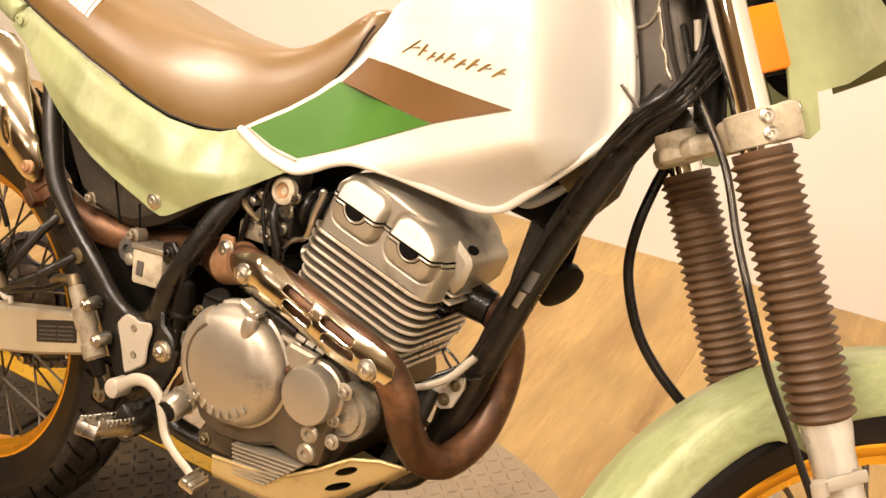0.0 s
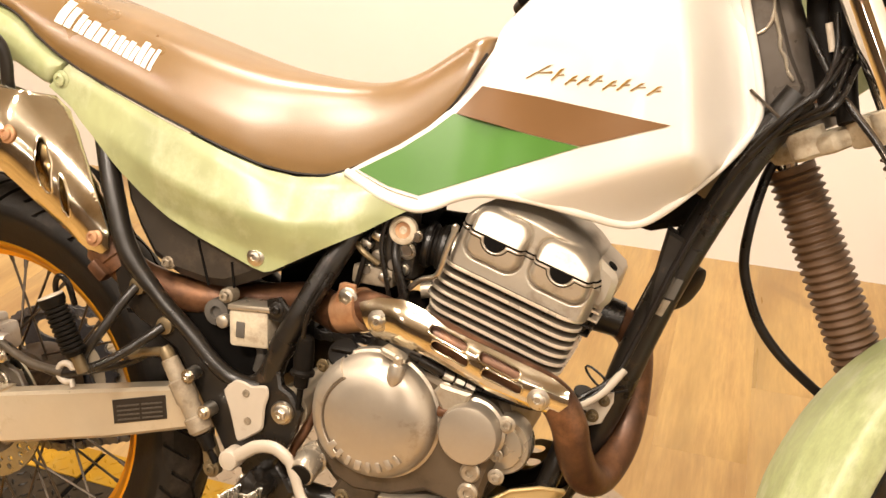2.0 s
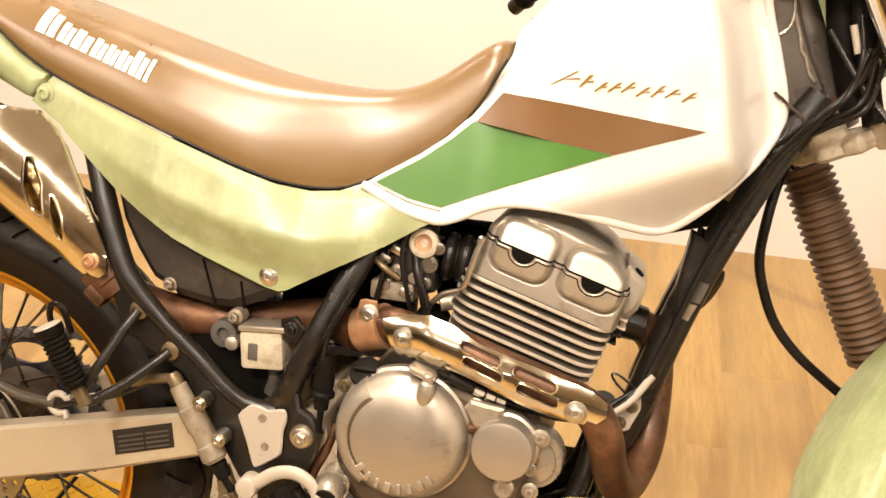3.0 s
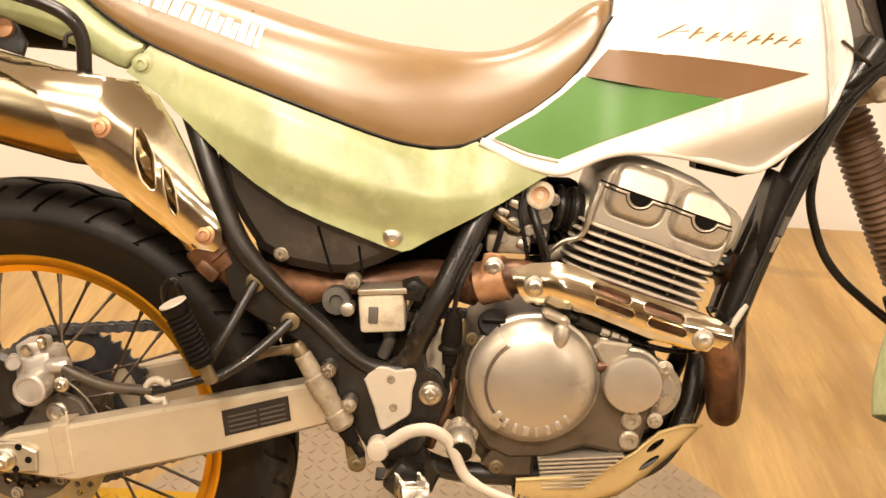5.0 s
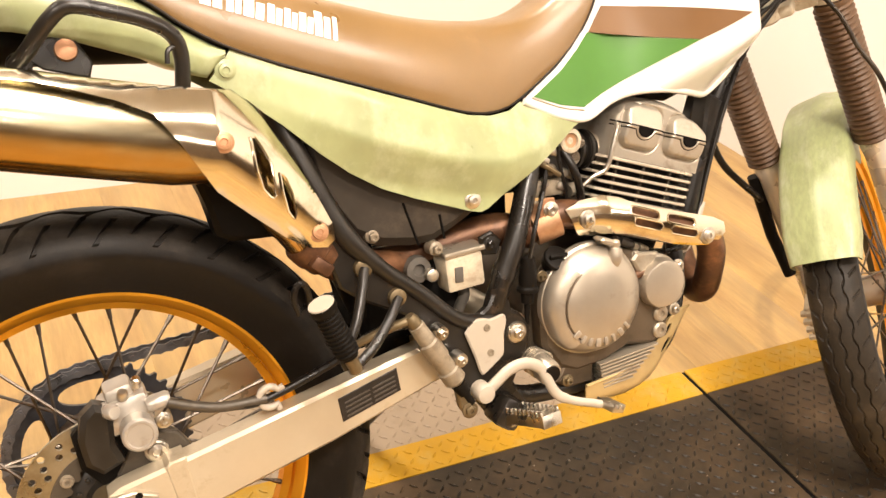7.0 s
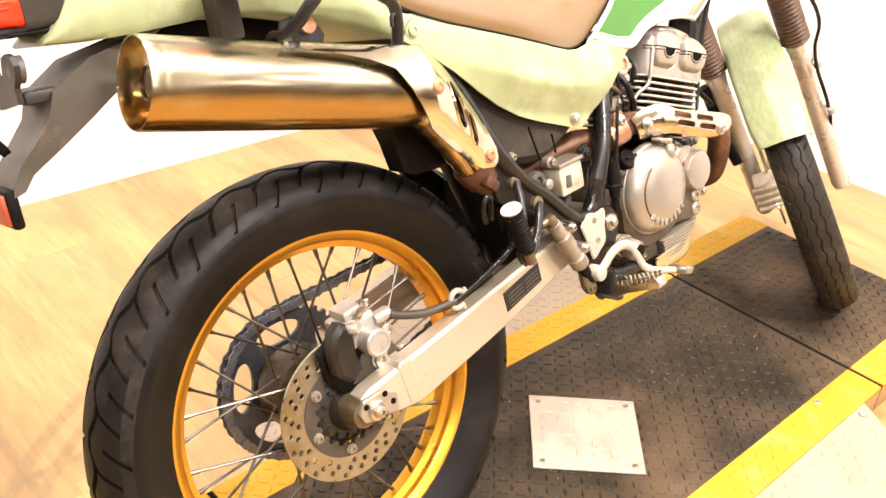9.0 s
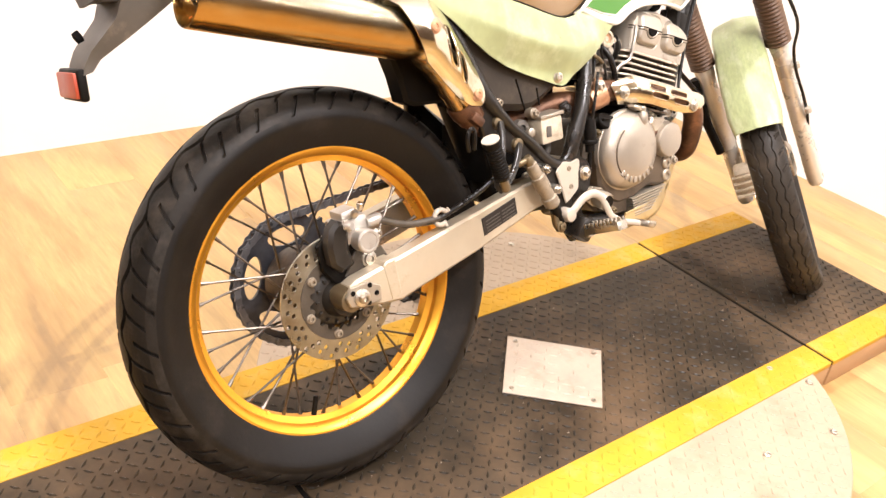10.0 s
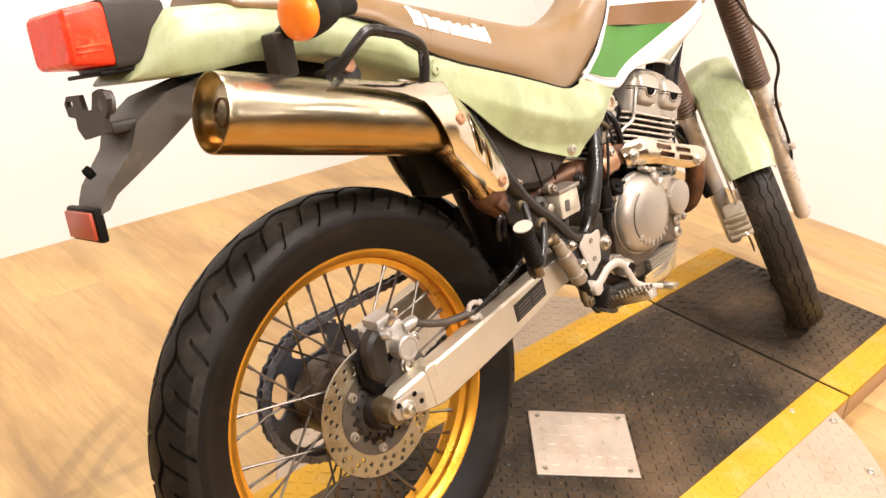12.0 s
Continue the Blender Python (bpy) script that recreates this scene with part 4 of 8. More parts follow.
add_plate(bm, [(-0.02, 0.44), (0.03, 0.41), (0.05, 0.375), (0.02, 0.35), (-0.01, 0.35), (-0.035, 0.38), (-0.04, 0.42)], -0.056, -0.068, 0.002)
part("caliper_bracket", bm, BLACKPLASTIC, cal)
bm = bmesh.new()
add_plate(bm, [(-0.030, 0.392), (-0.034, 0.42), (-0.028, 0.448), (-0.014, 0.460), (0.004, 0.452), (0.002, 0.41), (0.010, 0.388), (-0.014, 0.378)], -0.092, -0.064, 0.006)
part("pad_cover", bm, GREASE, cal)
bm = bmesh.new()
add_plate(bm, [(0.0, 0.365), (0.02, 0.40), (0.045, 0.41), (0.07, 0.40), (0.085, 0.375), (0.07, 0.35)], -0.072, -0.062, 0.002)
torque = part("caliper_carrier", bm, GRIMY, cal)
bm = bmesh.new()
add_lathe(bm, (0.044, -0.072, 0.385), (0, -1, 0), [(0, 0.0135), (0.003, 0.013), (0.004, 0.0105), (0.008, 0.010), (0.009, 0.005), (0.005, 0.004)], 18)
part("carrier_bolt", bm, STEEL, torque)
# the caliper is a compact casting
for ob in [cal] + [c for c in cal.children if c.name.split(".")[0] in ("piston_housing", "slider_boot", "caliper_bolt", "bleed_screw")]:
    ob.data.transform(Matrix.Translation((0.024, -0.07, 0.428)) @ Matrix.Diagonal((0.86, 0.95, 0.86, 1)) @ Matrix.Translation((-0.024, 0.07, -0.428)))
bm = bmesh.new()
add_tube(bm, curve([(0.07, -0.09, 0.444), (0.10, -0.093, 0.432), (0.14, -0.097, 0.4255), (0.172, -0.098, 0.4285), (0.25, -0.1, 0.455), (0.30, -0.105, 0.482), (0.334, -0.128, 0.492)]), 0.0048, 10)
part("rear_brake_hose", bm, CABLE, bike)
bm = bmesh.new()
add_tube(bm, curve([(0.06, -0.09, 0.446), (0.09, -0.0925, 0.4345), (0.12, -0.095, 0.428), (0.166, -0.098, 0.4275)]), 0.0060, 10)
part("hose_sleeve", bm, GRIMY, bike, "dusty bronze-grey brake hose end")

# ---- frame
bm = bmesh.new()
add_tube(bm, curve([(0.165, -0.075, 0.84), (0.195, -0.085, 0.775), (0.211, -0.09, 0.738), (0.238, -0.105, 0.67), (0.268, -0.115, 0.606), (0.31, -0.115, 0.56), (0.356, -0.115, 0.522), (0.388, -0.114, 0.492), (0.415, -0.112, 0.475), (0.45, -0.11, 0.47)]), [0.0125] * 26 + [0.0118, 0.011, 0.0105, 0.010] + [0.0095] * 25, 14)
part("frame_tube", bm, BLACKPAINT, bike, "black-painted rear frame tube")
bm = bmesh.new()
add_tube(bm, curve([(0.553, -0.045, 0.71), (0.541, -0.060, 0.68), (0.523, -0.085, 0.636), (0.493, -0.104, 0.568), (0.468, -0.106, 0.512), (0.454, -0.098, 0.46)]), 0.0138, 14)
add_tube(bm, [(0.4775, -0.1055, 0.534), (0.4705, -0.106, 0.518)], 0.0155, 14)
part("frame_tube", bm, BLACKPAINT, bike, "black-painted mid frame tube")
for yy, th in ((-0.108, 0.014), (0.092, 0.014)):
    bm = bmesh.new()
    add_plate(bm, [(0.252, 0.615), (0.249, 0.575), (0.258, 0.545), (0.283, 0.526), (0.318, 0.508), (0.338, 0.497), (0.362, 0.462), (0.385, 0.425), (0.405, 0.392), (0.418, 0.372), (0.448, 0.362), (0.474, 0.376), (0.487, 0.400), (0.499, 0.425),
                   (0.505, 0.452), (0.49, 0.472), (0.478, 0.478), (0.474, 0.50), (0.462, 0.52), (0.445, 0.488), (0.43, 0.478), (0.405, 0.482), (0.372, 0.507), (0.34, 0.535), (0.29, 0.583), (0.268, 0.62)], yy - th / 2, yy + th / 2, 0.003)
    part("frame_gusset", bm, BLACKPAINT, bike, "black pressed frame gusset")
bm = bmesh.new()
ring = [(0.4085, 0.462), (0.4195, 0.476), (0.433, 0.4775), (0.445, 0.4745), (0.462, 0.4775), (0.4665, 0.468), (0.463, 0.452), (0.4625, 0.436), (0.4605, 0.424), (0.447, 0.413), (0.434, 0.4045), (0.428, 0.407), (0.420, 0.432)]
add_plate(bm, [(p.x, p.y) for p in curve([(x, z, 0) for x, z in ring + ring[:1]], 4)[:-1]], -0.1215, -0.117, 0.0018)
gc = part("gusset_cover", bm, PALE, bike, "pale plastic frame cover plate")
for bx, bz in ((0.4385, 0.4645), (0.4425, 0.4315)):
    bm = bmesh.new()
    add_lathe(bm, (bx, -0.1213, bz), (0, -1, 0), [(0, 0.0048), (0.0016, 0.0045), (0.0018, 0.0025), (0.0008, 0.002)], 14)
    part("rivet", bm, CORRODED, gc)
bm = bmesh.new()
add_lathe(bm, (0.483, -0.116, 0.448), (0, -1, 0), [(-0.02, 0.0145), (0.0, 0.0145), (0.002, 0.0130)], 24)
add_bolt(bm, (0.483, -0.118, 0.448), 0.0072, 0.008)
part("pivot_bolt", bm, STEEL, bike, "swingarm pivot nut")
bm = bmesh.new()
add_tube(bm, curve([(0.983, 0.002, 0.861), (0.940, 0.002, 0.786), (0.8948, 0.002, 0.681), (0.8637, 0.002, 0.591), (0.8397, 0.002, 0.506), (0.8127, 0.002, 0.431), (0.788, 0, 0.376), (0.738, 0, 0.349)]), 0.0184, 18)
part("down_tube", bm, BLACKPAINT, bike, "black front frame tube with a small pale sticker")
bm = bmesh.new()
add_plate(bm, [(0.872, 0.708), (0.912, 0.689), (0.899, 0.652), (0.880, 0.612), (0.861, 0.604), (0.8635, 0.648)], -0.0175, 0.0175, 0.004)
dtg = part("down_tube_gusset", bm, BLACKPAINT, bike, "dark folded gusset plate on the front tube")
bm = bmesh.new()
add_plate(bm, [(0.882, 0.708), (0.904, 0.700), (0.870, 0.600), (0.848, 0.530), (0.826, 0.524), (0.845, 0.600)], 0.014, 0.044, 0.006)
part("gusset_flange", bm, BLACKPAINT, dtg)
bm = bmesh.new()
add_plate(bm, [(0.886, 0.657), (0.897, 0.655), (0.890, 0.632), (0.8785, 0.634)], -0.0192, -0.0178, 0.0003)
part("sticker", bm, GREYPLASTIC, dtg)
bm = bmesh.new()
add_plate(bm, [(0.8785, 0.632), (0.887, 0.630), (0.880, 0.612), (0.8725, 0.614)], -0.0200, -0.0178, 0.0003)
part("sticker", bm, CORRODED, dtg)
bm = bmesh.new()
add_tube(bm, curve([(0.895, 0.015, 0.850), (0.85, 0.005, 0.842), (0.79, -0.018, 0.83), (0.62, -0.028, 0.79), (0.50, -0.035, 0.78), (0.30, -0.06, 0.80), (0.1, -0.07, 0.835), (-0.1, -0.06, 0.87)]), 0.014, 12)
part("frame_tube", bm, BLACKPAINT, bike, "black upper frame tube under the tank and seat")
bm = bmesh.new()
add_tube(bm, curve([(0.89, 0.052, 0.860), (0.85, 0.045, 0.848), (0.78, 0.035, 0.83), (0.62, 0.028, 0.79), (0.50, 0.035, 0.78), (0.30, 0.06, 0.80), (0.1, 0.07, 0.835), (-0.1, 0.06, 0.87)]), 0.014, 12)
part("frame_tube", bm, BLACKPAINT, bike, "black upper frame tube under the tank and seat")
bm = bmesh.new()
add_tube(bm, curve([(0.20, 0.115, 0.76), (0.268, 0.115, 0.606), (0.356, 0.115, 0.522), (0.45, 0.11, 0.46)]), 0.0145, 12)
add_tube(bm, curve([(0.56, 0.09, 0.76), (0.519, 0.108, 0.632), (0.466, 0.115, 0.512), (0.45, 0.11, 0.44)]), 0.0155, 12)
part("frame_tube", bm, BLACKPAINT, bike, "black frame tubes on the chain side")
for s in (-1, 1):
    bm = bmesh.new()
    add_tube(bm, curve([(0.44, s * 0.1, 0.385), (0.50, s * 0.095, 0.352), (0.58, s * 0.09, 0.345), (0.68, s * 0.075, 0.345), (0.74, s * 0.065, 0.352), (0.775, s * 0.056, 0.385), (0.793, s * 0.045, 0.44), (0.803, s * 0.028, 0.495)]), 0.0125, 12)
    part("cradle_tube", bm, BLACKPAINT, bike)
# bracket at the foot of the front tube, with its clutch wire loop
bm = bmesh.new()
add_plate(bm, [(0.800, 0.502), (0.818, 0.514), (0.842, 0.520), (0.843, 0.508), (0.833, 0.482), (0.820, 0.476), (0.806, 0.480)], -0.030, -0.024, 0.001)
em = part("engine_mount", bm, PALE, bike, "pale engine mounting bracket")
for mx_, mz_, mr_ in ((0.833, 0.509, 0.0045), (0.822, 0.489, 0.005)):
    bm = bmesh.new()
    add_bolt(bm, (mx_, -0.030, mz_), mr_, 0.005)
    part("mount_bolt", bm, BRASS, em)
bm = bmesh.new()
lp = [(0.824 + 0.017 * math.cos(a) , -0.026, 0.530 - 0.012 * math.cos(a) + 0.007 * math.sin(a)) for a in (2 * math.pi * k / 14 for k in range(15))]
add_tube(bm, lp, 0.0015, 6)
add_tube(bm, [(0.841, -0.026, 0.518), (0.856, -0.018, 0.522)], 0.0015, 6)
part("wire_clip", bm, CABLE, bike)

# ---- steering head
bm = bmesh.new()
HT0, HT1 = Vector((1.004, 0, 0.838)), Vector((0.925, 0, 1.02))
add_tube(bm, [HT0, HT1], 0.0215, 24)
head_tube = part("head_tube", bm, GUSSETPAINT, bike, "grey steering head tube")
bm = bmesh.new()
hd = (HT1 - HT0).normalized()
add_lathe(bm, HT0, hd, [(-0.016, 0.024), (-0.014, 0.0285), (0.008, 0.030), (0.012, 0.028), (0.014, 0.022)], 28)
part("bearing_cup", bm, GUSSETPAINT, head_tube)
bm = bmesh.new()
add_lathe(bm, HT0, hd, [(0.0135, 0.027), (0.018, 0.0265), (0.021, 0.022)], 28)
part("rust_ring", bm, RUST, head_tube)
bm = bmesh.new()
add_plate(bm, [(0.992, 0.868), (0.974, 0.90), (0.958, 0.94), (0.935, 1.0), (0.86, 1.0), (0.87, 0.92), (0.90, 0.86), (0.95, 0.82), (0.985, 0.835)], -0.030, -0.018, 0.004)
gus = part("head_gusset", bm, GUSSETPAINT, bike, "grey frame gusset welded to the steering head")
random.seed(11)
for pts in ([(0.923, 0.915), (0.936, 0.917), (0.944, 0.922), (0.949, 0.931), (0.950, 0.942), (0.948, 0.955)], [(0.951, 0.94), (0.955, 0.928), (0.960, 0.915), (0.962, 0.904), (0.968, 0.896), (0.973, 0.882), (0.980, 0.873)],
            [(0.935, 0.913), (0.925, 0.9105), (0.915, 0.909)]):
    bm = bmesh.new()
    line = curve([(x, -0.031, z) for x, z in pts], 5)
    add_tube(bm, line, [0.0016 + 0.0008 * random.random() for _ in line], 8)
    part("weld_bead", bm, ALLOY, gus)
for x0, z0, x1, z1 in ((0.9331, 0.8615, 0.9692, 0.8339),):
    bm = bmesh.new()
    add_tube(bm, [(x0, -0.010, z0), (x1, -0.020, z1)], 0.0017, 6)
    part("wire_stay", bm, SPOKE, gus)
for ob in [head_tube, gus] + list(head_tube.children) + [c for c in gus.children if c.name.startswith("weld")]:
    ob.data.transform(Matrix.Translation((-0.006, 0.045, 0.002)))
# loom and lock body between head tube and fork
bm = bmesh.new()
add_tube(bm, curve([(1.0, 0.02, 0.99), (1.008, 0.012, 0.94), (1.018, 0.0, 0.90), (1.024, -0.012, 0.865), (1.03, -0.02, 0.838)]), 0.011, 12)
add_tube(bm, curve([(0.985, 0.03, 0.99), (0.995, 0.025, 0.93), (1.01, 0.02, 0.88), (1.02, 0.015, 0.845)]), 0.016, 12)
part("wiring_loom", bm, BLACKPLASTIC, bike, "black wiring behind the fork")
bm = bmesh.new()
add_tube(bm, [(0.995, -0.024, 0.932), (1.003, -0.026, 0.905)], 0.0036, 10)
part("pale_connector", bm, PALE, bike)
bm = bmesh.new()
add_plate(bm, [(0.79, 0.78), (0.80, 0.70), (0.85, 0.692), (0.901, 0.708), (0.927, 0.740), (0.936, 0.781), (0.92, 0.81)], 0.05, 0.10, 0.008)
part("horn_bracket", bm, BLACKPLASTIC, bike)
bm = bmesh.new()
add_box(bm, (0.910, -0.004, 0.765), (0.026, 0.010, 0.042), 0.002, pose(0, 0, 0, 0, 32, 0).to_3x3())
part("tank_mount", bm, BRASS, bike, "olive-brown tank mounting block")
bm = bmesh.new()
add_lathe(bm, (0.8985, 0.042, 0.636), (0.80, -0.35, -0.40), [(-0.016, 0.010), (-0.013, 0.022), (-0.004, 0.029), (0.005, 0.029), (0.008, 0.024), (0.010, 0.010)], 28)
add_plate(bm, [(0.893, 0.70), (0.909, 0.70), (0.906, 0.665), (0.902, 0.64), (0.890, 0.64)], 0.044, 0.050, 0.002)
part("horn", bm, BLACKPLASTIC, bike, "black disc horn on its bracket")

# ---- front fork
for v in (-0.085, 0.085):
    bm = bmesh.new()
    rows = []
    n = 26
    for k in range(n):
        w = 0.641 + (0.879 - 0.641) * k / n
        d = (0.879 - 0.641) / n
        rows += [(w, 0.0243), (w + 0.14 * d, 0.0250), (w + 0.42 * d, 0.0293), (w + 0.58 * d, 0.0293), (w + 0.86 * d, 0.0250)]
    rows += [(0.879, 0.0262), (0.886, 0.0262)]
    add_lathe(bm, (0.049, v, 0), (0, 0, 1), rows, 32)
    part("fork_bellows", at_fork(bm), BELLOWS, bike, "brown ribbed rubber fork gaiter", 60)
    bm = bmesh.new()
    add_lathe(bm, (0.049, v, 0), (0, 0, 1), [(0.243, 0.012), (0.245, 0.017), (0.255, 0.0200), (0.61, 0.0200), (0.63, 0.0228), (0.648, 0.0228), (0.648, 0.018)], 28)
    add_box(bm, (0.075, v, 0.312), (0.05, 0.036, 0.045), 0.008)
    part("fork_slider", at_fork(bm), POLISHED, bike, "alloy lower fork leg")
    bm = bmesh.new()
    add_lathe(bm, (0.049, v, 0), (0, 0, 1), [(0.87, 0.0178), (1.14, 0.0178)], 28)
    part("fork_tube", at_fork(bm), FORKCHROME, bike, "chromed upper fork tube")
    s = 1 if v > 0 else -1
    w0, rc = (0.889, 0.0262) if s < 0 else (0.899, 0.0255)
    bm = bmesh.new()
    add_lathe(bm, (0.049, v, w0), (0, 0, 1), [(0, 0.0185), (0.0, rc - 0.001), (0.001, rc), (0.031, rc), (0.032, rc - 0.001), (0.032, 0.0185)], 32)
    add_box(bm, (0.044, v - s * 0.03, w0 + 0.016), (0.034, 0.04, 0.031), 0.005)
    add_box(bm, (0.064, v + s * 0.019, w0 + 0.016), (0.03, 0.020, 0.032), 0.004)
    if s < 0:
        add_box(bm, (0.070, v + s * 0.014, w0 + 0.017), (0.016, 0.026, 0.033), 0.004)
    clamp = part("fork_clamp", at_fork(bm), OXIDE, bike, "corroded pale alloy fork clamp")
    for ww in (0.008, 0.024):
        bm = bmesh.new()
        add_lathe(bm, (0.048, v + s * (rc - 0.002), w0 + ww), (-0.25, s, 0), [(0, 0.0068), (0.004, 0.0066), (0.005, 0.005), (0.005, 0.0028), (0.002, 0.0025)], 14)
        part("clamp_bolt", at_fork(bm), STEEL, clamp)
    bm = bmesh.new()
    add_lathe(bm, (0.08, v + s * 0.02, w0 + 0.026), (0.9, s * 0.5, 0), [(0, 0.006), (0.003, 0.0055), (0.004, 0.003)], 12)
    part("clamp_stud", at_fork(bm), STEEL, clamp)
bm = bmesh.new()
add_box(bm, (0.028, 0.01, 0.905), (0.05, 0.10, 0.022), 0.008)
add_lathe(bm, (0.01, 0, 0.895), (0, 0, 1), [(0, 0.016), (0.004, 0.020), (0.03, 0.020)], 24)
part("lower_yoke", at_fork(bm), OXIDE, bike)
bm = bmesh.new()
add_box(bm, (0.03, 0, 1.10), (0.075, 0.22, 0.03), 0.01)
part("upper_yoke", at_fork(bm), OXIDE, bike)
# reflector on the fork tube
bm = bmesh.new()
add_box(bm, (0.0670, -0.0945, 0.9815), (0.0425, 0.010, 0.060), 0.0035)
rf = part("side_reflector", at_fork(bm), ORANGE, bike, "orange rectangular fork reflector")
bm = bmesh.new()
add_box(bm, (0.0670, -0.0895, 0.9805), (0.0455, 0.008, 0.064), 0.003)
part("reflector_back", at_fork(bm), BLACKPLASTIC, rf)
# headlight cowl
bm = bmesh.new()
cowl = [(0.075, 0.892), (0.090, 0.886), (0.101, 0.892), (0.106, 0.925), (0.14, 0.927), (0.205, 0.945), (0.232, 0.98), (0.225, 1.06), (0.19, 1.12), (0.12, 1.12), (0.092, 1.06), (0.086, 1.0), (0.085, 0.955)]
add_sheet(bm, cowl, lambda x, z: -0.098 + max(0, x - 0.13) * 0.45, 0.004, step=0.012)
add_sheet(bm, cowl, lambda x, z: 0.098 - max(0, x - 0.13) * 0.45, 0.004, step=0.012)
add_sheet(bm, [(-0.062, 0.934), (0.062, 0.934), (0.055, 1.12), (-0.055, 1.12)], lambda x, z: -0.222 - 0.01 * math.cos(x * 20), 0.004, [oval(0, 1.02, 0.045, 0.05)], 0.012, place=lambda x, y, z: (-y, x, z))
part("headlight_cowl", at_fork(bm), SAGE, bike, "sage green plastic headlight surround")
bm = bmesh.new()
add_lathe(bm, (0.15, 0, 1.02), (1, 0, 0), [(-0.03, 0.02), (0.0, 0.06), (0.07, 0.064), (0.075, 0.05)], 32)
part("headlight", at_fork(bm), BLACKPLASTIC, bike)
# cowl stay and wiring behind the reflector
bm = bmesh.new()
add_tube(bm, curve([(0.07, -0.062, 0.99), (0.09, -0.066, 0.945), (0.105, -0.075, 0.925)]), 0.007, 10)
add_tube(bm, curve([(0.075, -0.05, 1.0), (0.10, -0.06, 0.95), (0.108, -0.08, 0.912)]), 0.004, 8)
part("cowl_stay", at_fork(bm), BLACKPLASTIC, bike)

# ---- front mudguard
bm = bmesh.new()
rings = []
for k in range(45):
    a = radians(134 - (134 - 38) * k / 44)
    ease = min(1.0, k / 3.0)
    side_drop = 0.034 + 0.042 * math.exp(-(((math.degrees(a) - 94) / 5.0) ** 2))
    if math.degrees(a) < 90:
        side_drop = max(side_drop, 0.045)
    rr, hw = 0.369, 0.0565 - 0.006 * (1 - ease)
    prof = []
    for t in range(33):
        s = -1 + 2 * t / 32
        yy = hw * math.sin(min(1.0, abs(s) / 0.74) * math.pi / 2) * (1 if s > 0 else -1)
        dd = side_drop * max(0.0, (abs(s) - 0.50) / 0.50) ** 1.25 + 0.010 * (abs(yy) / hw) ** 2 - 0.0025 * max(0.0, 1 - abs(s) / 0.08)
        prof.append((yy, rr - dd))
    inner = [(y * 0.955, r - 0.003) for y, r in reversed(prof)]
    rings.append([M_FRONT @ Vector((r * math.cos(a), y, r * math.sin(a))) for y, r in prof + inner])
add_loft(bm, rings)
mud = part("front_mudguard", bm, MUDSAGE, bike, "faded sage green front mudguard, streaked white", 55)
layer = mud.data.uv_layers.new(name="UVMap")
back = M_FRONT.inverted()
for lp in mud.data.loops:
    q = back @ mud.data.vertices[lp.vertex_index].co
    layer.data[lp.index].uv = (math.atan2(q.z, q.x) * 0.38, q.y + math.copysign(max(0.0, 0.372 - math.hypot(q.x, q.z)), q.y))

# front brake and cables on the fork
bm = bmesh.new()
outer = oval(0, 0, 0.118, 0.118, n=64)
add_sheet(bm, outer, lambda x, z: 0.052, -0.004, [oval(0, 0, 0.075, 0.075, n=40)], 0.014)
bmesh.ops.transform(bm, matrix=M_FRONT, verts=bm.verts)
part("brake_disc", bm, DISCSTEEL, front)
bm = bmesh.new()
add_box(bm, (-0.02, 0.064, 0.352), (0.052, 0.05, 0.075), 0.008)
for k in range(4):
    add_box(bm, (-0.046, 0.066, 0.325 + 0.018 * k), (0.012, 0.056, 0.008), 0.002)
part("front_caliper", at_fork(bm), OXIDE, bike, "corroded alloy front brake caliper")
bm = bmesh.new()
add_tube(bm, [(0.045, 0.112, 0.62), (0.035, 0.115, 0.5), (0.02, 0.105, 0.42)], 0.011, 10)
part("fork_guard", at_fork(bm), BLACKPLASTIC, bike)
for k in range(2):
    bm = bmesh.new()
    add_tube(bm, curve([(-0.045, 0.05 + 0.008 * k, 0.335), (-0.06, 0.052, 0.31 + 0.008 * k), (-0.058 + 0.006 * k, 0.05, 0.285)]), 0.0008, 5)
    part("split_pin", at_fork(bm), STEEL, bike)
bm = bmesh.new()
add_tube(bm, curve([fk(0.03, -0.03, 1.02), fk(0.014, -0.06, 0.95), fk(0.008, -0.094, 0.88), fk(-0.003, -0.109, 0.82), fk(-0.011, -0.124, 0.78), fk(-0.015, -0.132, 0.73), fk(-0.012, -0.129, 0.69), fk(0.002, -0.112, 0.64), fk(0.012, -0.105, 0.58), fk(0.02, -0.106, 0.5), fk(0.04, -0.10, 0.42), fk(0.07, -0.07, 0.33)], 10), 0.0036, 10)
part("speedometer_cable", bm, CABLE, bike, "black cable tied along the fork leg")
bm = bmesh.new()
add_tube(bm, curve([fk(0.014, -0.06, 0.95), fk(0.008, -0.094, 0.88), fk(-0.003, -0.109, 0.82), fk(-0.011, -0.124, 0.78), fk(-0.015, -0.132, 0.73)], 10), 0.0036, 10)
part("cable_sheath", bm, SPOKE, bike, "grey metal cable sheath")
for w in (0.59, 0.47):
    bm = bmesh.new()
    add_box(bm, (0.040, -0.107, w), (0.050, 0.006, 0.011), 0.002)
    add_lathe(bm, (0.018, -0.108, w - 0.006), (0, 0, 1), [(0, 0.008), (0.012, 0.008)], 14)
    part("cable_guide", at_fork(bm), PALE, bike, "pale cable guide on the fork leg")
bm = bmesh.new()
